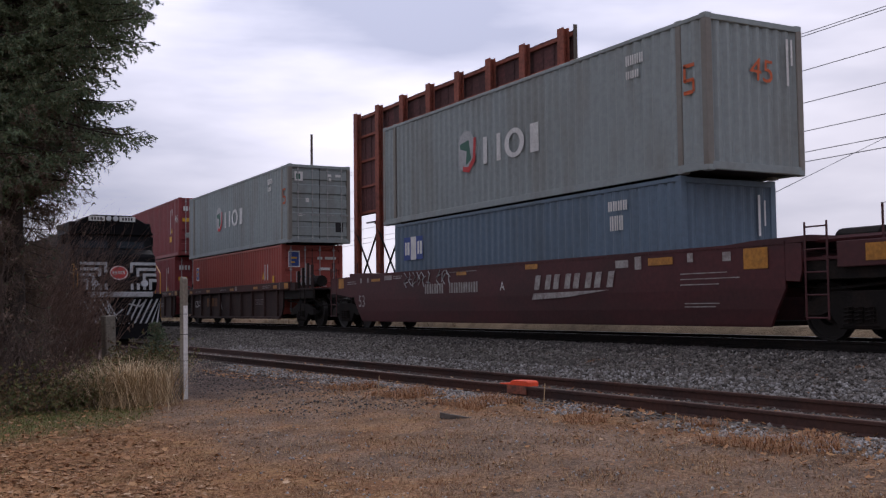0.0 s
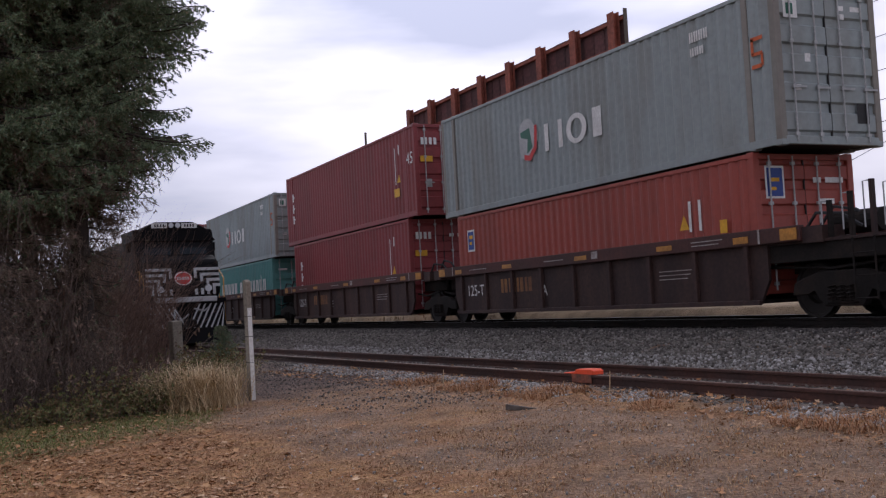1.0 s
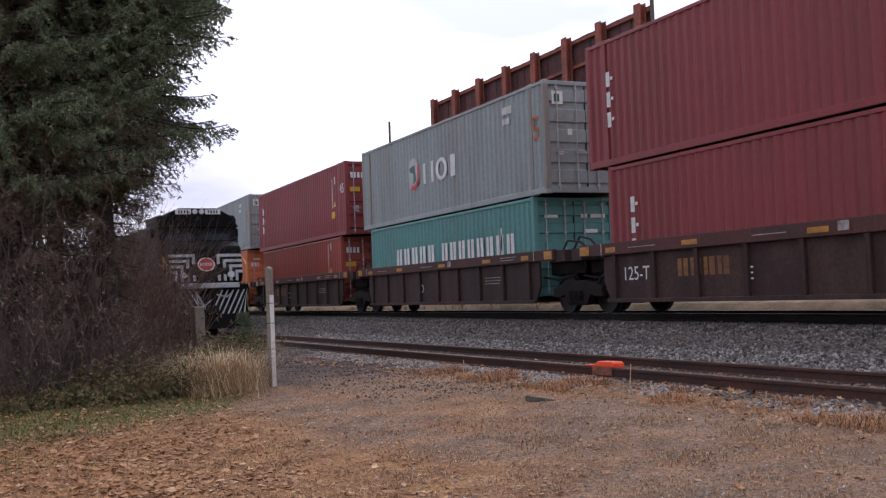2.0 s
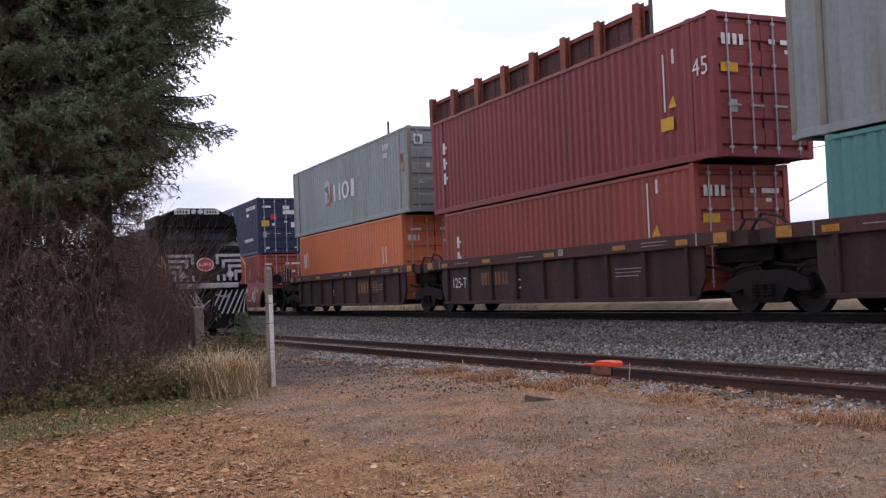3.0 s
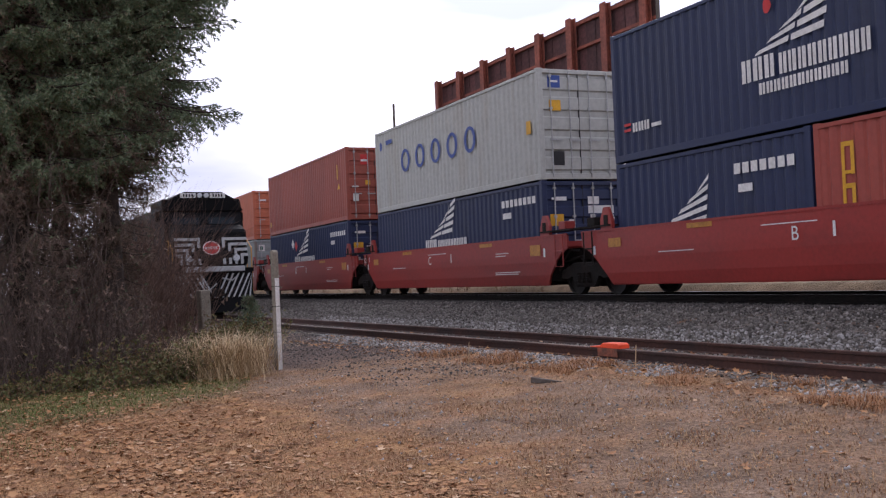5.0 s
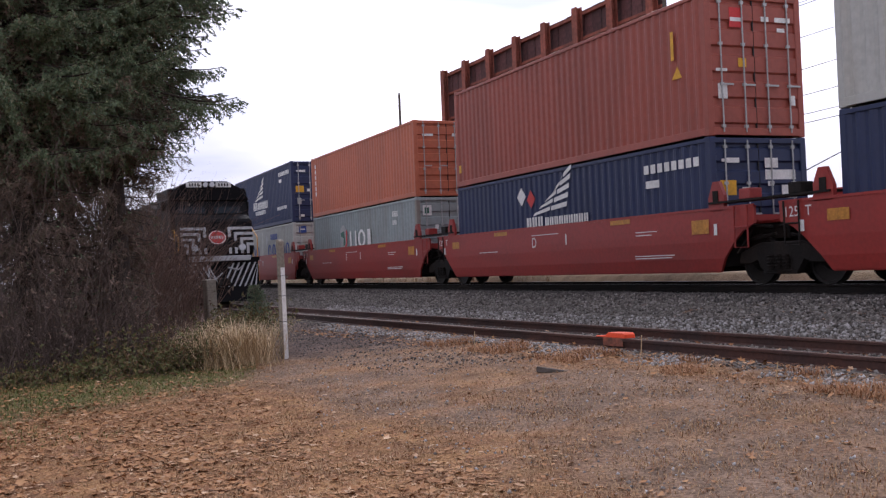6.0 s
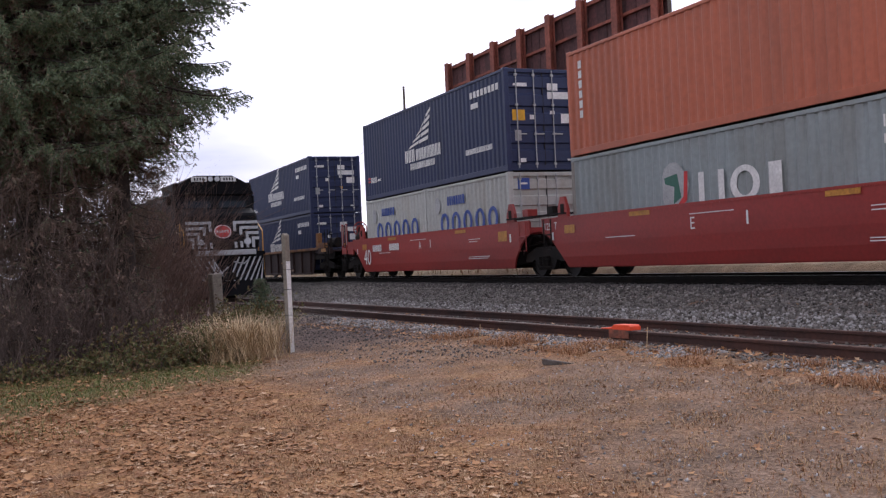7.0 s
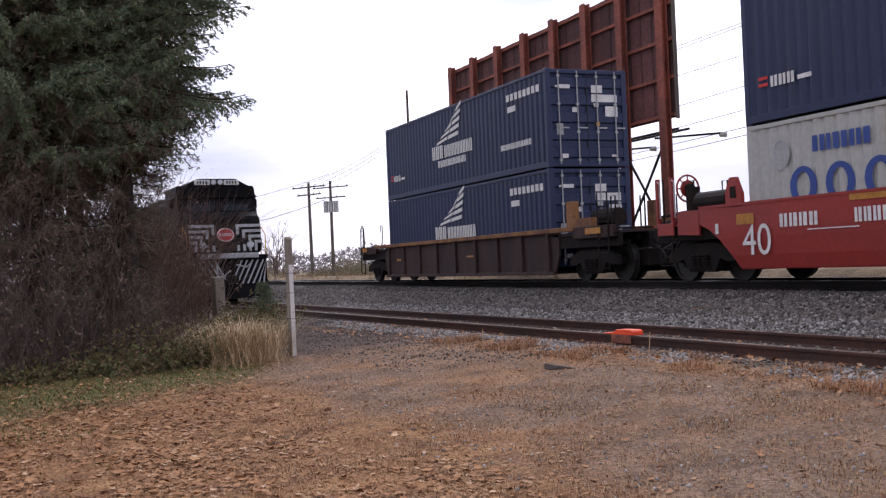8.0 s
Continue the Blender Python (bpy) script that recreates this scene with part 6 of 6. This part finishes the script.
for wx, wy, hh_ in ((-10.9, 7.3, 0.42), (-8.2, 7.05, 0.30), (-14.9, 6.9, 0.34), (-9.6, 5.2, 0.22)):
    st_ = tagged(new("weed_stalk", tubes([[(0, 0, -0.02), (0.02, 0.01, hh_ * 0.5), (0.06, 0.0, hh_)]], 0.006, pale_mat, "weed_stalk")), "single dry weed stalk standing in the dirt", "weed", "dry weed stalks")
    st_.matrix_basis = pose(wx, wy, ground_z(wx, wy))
x, y = wedge(40000, 9.5, 18.5, 77, 99, 0.9)
k = (-0.87 * y - x - 13.4 + 2.2 * np.array([noise.noise((a * 0.4, b * 0.4, 2)) for a, b in zip(x, y)])) > -1.7 + 2.6 * RNG.random(len(x))
blades("green_verge", x[k], y[k], 0.05, 0.009, 1.1, grass_mat, "thin green grass verge among leaves")
n = 2600
a = RNG.normal(0, 1, (n, 2))
x, y = -18.6 + a[:, 0] * 0.6, np.minimum(3.85 + a[:, 1] * 0.36, 4.55 - 0.2 * RNG.random(n))
blades("tall_dry_grass", x, y, 0.62 + 0.45 * np.array([noise.noise((p * 2.4, q * 2.4, 3)) for p, q in zip(x, y)]) + 0.2, 0.009, 1.5, pale_mat, "clump of tall tan dry grass beside the post")


# ---------------------------------------------------------------- trees and brush
def needles(p, d, n, length, width, spread_):
    """Flat needle sprays along twigs: p foot, d direction, arrays."""
    k = len(p)
    f = RNG.random((k, n, 1))
    foot = p[:, None] + d[:, None] * f
    dd = d / (np.linalg.norm(d, axis=1, keepdims=True) + 1e-9)
    out = dd[:, None] * 0.55 + RNG.normal(0, spread_, (k, n, 3))
    out /= np.linalg.norm(out, axis=2, keepdims=True)
    tip = foot + out * length * (0.6 + 0.7 * RNG.random((k, n, 1)))
    side = np.cross(out, RNG.normal(size=(k, n, 3)))
    side *= width / 2 / (np.linalg.norm(side, axis=2, keepdims=True) + 1e-9)
    pos = np.stack([foot - side, foot + side, tip], 2).reshape(-1, 3)
    across = np.cross(dd, RNG.normal(size=(k, 3)))
    across *= 0.005 / (np.linalg.norm(across, axis=1, keepdims=True) + 1e-9)
    pos = np.concatenate([pos, np.stack([p - across, p + across, p + d], 1).reshape(-1, 3)])
    return pos, np.arange(len(pos)).reshape(-1, 3)


def spruce(x, y, seed, label, h, low, profile, fine=9, step=0.045, gap=0.075, floor_z=0.5, tuft=(0.06, 0.030)):
    """profile: heights and the reach of the limbs there; below low the limbs are dead and bare."""
    rnd = random.Random(seed)
    tr = tagged(new("spruce_tree"), label, "tree", "spruces beside the track")
    tr.matrix_basis = pose(x, y, ground_z(x, y) - 0.1)
    bm, prev = B(), None
    for i in range(10):
        p = Vector((0.06 * math.sin(i), 0.05 * math.cos(i * 1.7), h * i / 9))
        r = 0.20 * (1 - i / 9.3) + 0.02
        if prev:
            rod(bm, prev[0], p, prev[1], r, 9, False)
        prev = (p, r)
    part("trunk", bm, M["bark"], tr, smooth=True)
    limbs, P, D, deadP, deadD = B(), [], [], [], []
    up_ = Vector((0, 0, 1))
    z = floor_z
    while z < h - 0.2:
        dead = z < low
        high = z > 9.0
        L = float(np.interp(z, profile[0], profile[1])) * rnd.uniform(0.66, 1.06) + 0.1
        az = rnd.uniform(0, 2 * math.pi)
        L *= 1.0 + 0.22 * noise.noise((2.0 * math.cos(az), 2.0 * math.sin(az), z * 1.3 + seed))
        lift_, sag = (rnd.uniform(-0.12, 0.14), rnd.uniform(0.2, 0.5)) if not dead else (rnd.uniform(-0.2, 0.25), rnd.uniform(0.3, 0.8))
        steps, pts = 7, []
        for i in range(steps + 1):
            s = i / steps
            pts.append(Vector((math.cos(az + 0.12 * s) * L * s, math.sin(az + 0.12 * s) * L * s,
                               z + L * (lift_ * s - sag * s * s * 0.8 + sag * 0.62 * s ** 4))))
        for i in range(steps):
            r0 = 0.03 * (1 - i / steps) * (L / 3) + 0.006
            rod(limbs, pts[i], pts[i + 1], r0, r0 * 0.8, 4, False)
        m = max(3, int(L / (gap if not high else gap * 2.5)))
        for i in range(m):
            s = (i + 0.6) / m
            if s < 0.10:
                continue
            j = min(steps - 1, int(s * steps))
            q = pts[j].lerp(pts[j + 1], s * steps - j)
            ax = (pts[j + 1] - pts[j]).normalized()
            sd = ax.cross(up_).normalized() * (1 if i % 2 else -1)
            sl = min(0.85, 0.10 + 0.40 * L * (1 - s) + 0.05) * rnd.uniform(0.6, 1.1)
            hang = rnd.uniform(0.15, 1.1) + 1.9 * (1 - s) * rnd.random()
            d = (ax * 0.75 + sd * 0.65 - up_ * hang).normalized()
            bare = dead or s < 0.5 and rnd.random() < 0.5 or z < low + 1.2 and rnd.random() < 0.35
            n2 = max(2, int(sl / 0.06))
            if bare:
                n2 = max(2, n2 // 2)
            (deadP if bare else P).append(q), (deadD if bare else D).append(d * sl)
            sec = d.cross(up_).normalized()
            for k in range(n2):
                f = (k + 0.7) / n2
                tl = (0.07 + 0.13 * (1 - f) * min(1, sl / 0.5)) * rnd.uniform(0.7, 1.25)
                e = (d * 0.75 + sec * (0.65 if k % 2 else -0.65) + up_ * rnd.uniform(-0.5, 0.12)).normalized()
                foot = q + d * sl * f - up_ * 0.12 * sl * f * f
                (deadP if bare else P).append(foot), (deadD if bare else D).append(e * tl * (1.7 if bare else 1.0))
        P.append(pts[-2]), D.append(pts[-1] - pts[-2])
        z += rnd.uniform(0.5, 1.5) * step * (1 if not high else 3.0) * (1.5 if dead else 1.0)
    part("branch_work", limbs, M["bark"], tr, "dark bare limbs")
    pos, t = needles(np.array(P), np.array(D), fine, tuft[0], tuft[1], 0.7)
    part("crown", grid_mesh("crown", pos, t, needle_mat), None, tr, "dark green drooping needles")
    pos, t = needles(np.array(deadP), np.array(deadD), 5, 0.13, 0.014, 0.6)
    part("dead_twig_mass", grid_mesh("dead_twig_mass", pos, t, dead_mat), None, tr, "brown dead inner twigs")
    return tr


spruce(-21.2, 2.3, 3, "dark green spruce with brown dead lower twigs", 15.5, 4.1,
       ((0.5, 2.2, 3.4, 4.1, 4.6, 5.1, 5.7, 6.3, 6.8, 7.4, 8.5, 15.5), (0.5, 0.6, 0.7, 1.0, 1.6, 2.2, 2.55, 2.0, 1.9, 2.45, 2.6, 0.2)), 9, 0.023, 0.07, tuft=(0.055, 0.026))
spruce(-20.4, 0.6, 9, "tall dense dark spruce behind brush", 16.0, 3.9,
       ((0.5, 2.5, 3.6, 5.0, 8.0, 16.0), (1.1, 1.2, 1.5, 2.5, 2.7, 0.2)), 8, 0.03, 0.08, tuft=(0.065, 0.034))
spruce(-23.5, -0.8, 15, "shaded spruce standing deeper in the thicket", 14.5, 2.4,
       ((0.5, 2.5, 4.0, 8.0, 14.5), (1.8, 2.2, 2.7, 2.6, 0.2)), 6, 0.035, 0.10, tuft=(0.10, 0.06))
spruce(-24.6, 1.6, 22, "dense dark spruce within the brush", 12.5, 3.9,
       ((0.5, 2.0, 3.8, 5.0, 7.5, 12.5), (1.1, 1.1, 1.0, 1.8, 2.0, 0.2)), 6, 0.035, 0.10, tuft=(0.10, 0.06))


def thicket(name, spots, count, h, seed, leafmat, leaves, label, lean=0.5, r=0.006, wide=0.35, stem="twig"):
    """A tangle of thin arching stems with sparse leaves."""
    rnd = random.Random(seed)
    th = tagged(new(name), label, "shrub", "brush by the trees")
    V, T, W, LP = [], [], [], []
    for i in range(count):
        sx_, sy_ = rnd.choice(spots)
        x, y = sx_ + rnd.gauss(0, wide), sy_ + rnd.gauss(0, wide)
        p = Vector((x, y, ground_z(x, y) - 0.02))
        H = h * rnd.uniform(0.35, 1.1)
        az, bend = rnd.uniform(0, 6.28), rnd.uniform(0.1, lean)
        d = Vector((math.cos(az) * bend * 0.5, math.sin(az) * bend * 0.5, 1)).normalized()
        seg, q = 6, p
        rad = r * rnd.uniform(0.6, 1.6)
        for k in range(seg):
            d = (d + Vector((math.cos(az) * bend * 0.35 + rnd.gauss(0, 0.13), math.sin(az) * bend * 0.35 + rnd.gauss(0, 0.13), -0.12 * k * bend))).normalized()
            nx = q + d * H / seg
            s = d.cross(Vector((0.3, 1, 0.2))).normalized()
            s2 = d.cross(s)
            r0, r1 = rad * (1 - k / seg * 0.8), rad * (1 - (k + 1) / seg * 0.8)
            b = len(V)
            for c_, rr in ((q, r0), (nx, r1)):
                V.extend([c_ + s * rr, c_ - s * rr * 0.5 + s2 * rr * 0.87, c_ - s * rr * 0.5 - s2 * rr * 0.87])
            for e in range(3):
                T.append((b + e, b + (e + 1) % 3, b + 3 + (e + 1) % 3))
                T.append((b + e, b + 3 + (e + 1) % 3, b + 3 + e))
            if k > 0 and rnd.random() < leaves:
                LP.append((nx, rnd.random()))
            if k > 1:
                tw = nx + (d * 0.6 + Vector((rnd.gauss(0, 0.6), rnd.gauss(0, 0.6), rnd.gauss(0, 0.4)))) * H * 0.13
                W.extend([nx + s * r1 * 0.7, nx - s * r1 * 0.7, tw])
                if rnd.random() < leaves:
                    LP.append((tw, rnd.random()))
            q = nx
    part("stem_tangle", grid_mesh("stem_tangle", np.array([tuple(v) for v in V]), np.array(T), M[stem]), None, th, "thin tangled stems")
    part("twig_mass", grid_mesh("twig_mass", np.array([tuple(v) for v in W]), np.arange(len(W)).reshape(-1, 3), M[stem]), None, th, "fine bare side twigs")
    if LP:
        P = np.array([tuple(a) for a, _ in LP])
        pos, t = needles(P, RNG.normal(0, 0.05, P.shape), 5, 0.06, 0.035, 0.8)
        part("foliage", grid_mesh("foliage", pos, t, leafmat), None, th, "sparse small leaves")
    return th


def line(a, b, n):
    return [(a[0] + (b[0] - a[0]) * i / (n - 1), a[1] + (b[1] - a[1]) * i / (n - 1)) for i in range(n)]


thicket("brush_thicket", line((-17.6, -0.6), (-19.0, 2.6), 12), 480, 2.4, 1, dead_mat, 0.10, "brown leafless brush tangled under the spruces")
thicket("brush_thicket", line((-19.5, -1.4), (-21.6, 1.8), 12), 820, 4.4, 2, dead_mat, 0.06, "tall tangled dead brush and saplings under the spruces", 0.2, 0.008)
thicket("brush_thicket", line((-22.6, 1.6), (-28.0, 4.4), 10), 2000, 3.9, 3, dead_mat, 0.0, "bare brown saplings in front of the locomotive", 0.3, 0.008, 0.45, "redtwig")
thicket("bramble", line((-17.6, 1.6), (-18.8, 3.7), 9), 330, 0.75, 4, bramble_mat, 0.7, "yellowing green bramble at the thicket's foot", 0.9, 0.004)
thicket("bramble", line((-20.5, 4.0), (-23.5, 5.2), 6), 380, 0.9, 5, bramble_mat, 0.9, "green weeds growing beside the siding", 0.7, 0.004)
thicket("bramble", line((-17.2, -1.6), (-17.6, 1.6), 9), 170, 0.45, 6, bramble_mat, 0.6, "low green weeds at the edge of the brush", 0.9, 0.004)

vines = tagged(new("hanging_vines"), "pale bare vines hanging from the spruce branches", "vine")
rv = random.Random(12)
for i in range(30):
    x0, y0, z0 = -18.6 + rv.uniform(-0.6, 0.8), rv.uniform(-0.8, 2.2), rv.uniform(2.2, 4.6)
    q, pts = Vector((x0, y0, z0)), []
    for k in range(9):
        pts.append(q.copy())
        q += Vector((rv.gauss(0, 0.10), rv.gauss(0.02, 0.14), -z0 / 9.5))
    part("vine", tubes([pts], 0.0045, M["twig"], "vine"), None, vines)

# a young conifer beside the siding
rs = tagged(new("young_conifer"), "small dark green conifer beside the siding", "tree")
rs.matrix_basis = pose(-23.6, 5.5, ground_z(-23.6, 5.5) - 0.05)
part("trunk", rod(B(), (0, 0, 0), (0, 0, 1.25), 0.02, 0.006, 6), M["bark"], rs)
P, D = [], []
for i in range(260):
    z = random.Random(i).uniform(0.05, 0.95)
    a = i * 2.4
    L = 0.55 * (1 - z) + 0.08
    P.append((0, 0, z * 1.3)), D.append((math.cos(a) * L, math.sin(a) * L, 0.12 * L))
pos, t_ = needles(np.array(P), np.array(D), 16, 0.07, 0.014, 0.5)
part("crown", grid_mesh("crown", pos, t_, needle_mat), None, rs)


# ---------------------------------------------------------------- the distance behind the tracks
def bare_tree(x, y, h, seed):
    rnd = random.Random(seed)
    t = tagged(new("bare_tree"), "slender leafless tree in the field behind the tracks", "tree", "bare trees")
    t.matrix_basis = pose(x, y, ground_z(x, y) - 0.1)
    trunk, crown = B(), B()

    def grow(p, d, L, r, depth):
        q = p + d * L
        rod(trunk if depth == 0 else crown, p, q, r, r * 0.65, 5, False)
        if depth < 4:
            for k in range(rnd.choice((2, 3, 3))):
                nd = (d + Vector((rnd.gauss(0, 0.42), rnd.gauss(0, 0.42), rnd.uniform(0, 0.3)))).normalized()
                grow(p.lerp(q, rnd.uniform(0.55, 1.0)), nd, L * rnd.uniform(0.55, 0.8), r * 0.55, depth + 1)
    for k in range(3):
        grow(Vector((rnd.gauss(0, 0.3), rnd.gauss(0, 0.3), 0)), Vector((rnd.gauss(0, 0.12), rnd.gauss(0, 0.12), 1)).normalized(), h * 0.36, 0.07, 0)
    part("trunk", trunk, M["twig"], t)
    part("branch_work", crown, M["twig"], t, "fine bare branches")


bare_tree(-84, 20.8, 6.5, 2)
bare_tree(-92, 23.5, 5.0, 5)
far_mat = islands("far_brush", [(0.19, 0.165, 0.11), (0.25, 0.205, 0.135), (0.16, 0.155, 0.10), (0.29, 0.23, 0.15), (0.17, 0.175, 0.115)], 0.9, 0.1)
rf = random.Random(21)
for i in range(46):
    a = radians(rf.uniform(30, 80))
    r = rf.uniform(95, 150)
    x, y = -r * math.sin(a), max(24, r * math.cos(a))
    hh = rf.uniform(1.2, 3.0)
    sh = tagged(new("far_shrub"), "dull olive and tan shrub at the field's edge", "shrub", "far shrubs")
    sh.matrix_basis = pose(x, y, ground_z(x, y) - 0.1)
    q = RNG.normal(0, 1, (420, 3))
    q = q / np.linalg.norm(q, axis=1, keepdims=True) * RNG.random((420, 1)) ** 0.4
    q = q * np.array([hh * 1.1, hh * 1.1, hh * 0.55]) + np.array([0, 0, hh * 0.5])
    pos, t_ = needles(q, RNG.normal(0, 0.2, q.shape), 4, 0.32, 0.07, 0.8)
    pos[:, 2] = np.maximum(pos[:, 2], -0.1)
    part("foliage", grid_mesh("foliage", pos, t_, far_mat), None, sh)
n = 14000
x, y = -30 - 90 * RNG.random(n), 16.9 + 22 * RNG.random(n) ** 1.6
field_mat = islands("dull_field_grass", [(0.31, 0.225, 0.13), (0.24, 0.17, 0.10), (0.37, 0.275, 0.165)], 0.9, 0.1)
blades("field_grass", x, y, 0.22, 0.04, 0.5, field_mat, "tall tan dry field grass behind the tracks")

woods = tagged(new("far_woods"), "hazy line of grey-brown bare woods on the horizon", "woods", kind="stuff")
q = []
for i in range(12000):
    a = radians(rf.uniform(20, 88))
    r = rf.uniform(330, 420)
    top = 7 + 4 * noise.noise((a * 9, 0, 0)) + 2.5 * noise.noise((a * 60, 0, 1))
    q.append((-r * math.sin(a), r * math.cos(a) + 20, max(0.2, top) * rf.random()))
q = np.array(q)
pos, t_ = needles(q, RNG.normal(0, 0.4, q.shape), 3, 1.5, 0.45, 0.8)
haze_mat = islands("far_woods_haze", [(0.20, 0.19, 0.19), (0.26, 0.24, 0.23), (0.17, 0.16, 0.165)], 0.95, 0.05)
part("branch_haze", grid_mesh("far_branches", pos, t_, haze_mat), None, woods)


# ---------------------------------------------------------------- what moves
RUN = [(0.0, 0.0), (0.5, 11.03), (1.0, 22.12), (2.0, 44.5), (3.5, 78.06), (4.5, 100.38), (6.0, 133.7), (7.0, 155.85), (8.0, 177.97)]


def gone(t):
    """How far the train has run after t seconds."""
    return float(np.interp(t, [a for a, _ in RUN], [b for _, b in RUN]))


def motions():
    for ob, x, z in TRAIN:
        walk(ob, [(t, pose(x + run, MAIN_Y, RAIL_Z + z)) for t, run in RUN])
    for w, x in WHEELS:
        rows = []
        for k in range(241):
            a = math.degrees(gone(k / 30) / WR)
            rows.append((k / 30, pose(x, 0, WR, 0, a % 360, 0)))
        walk(w, rows)


motions()
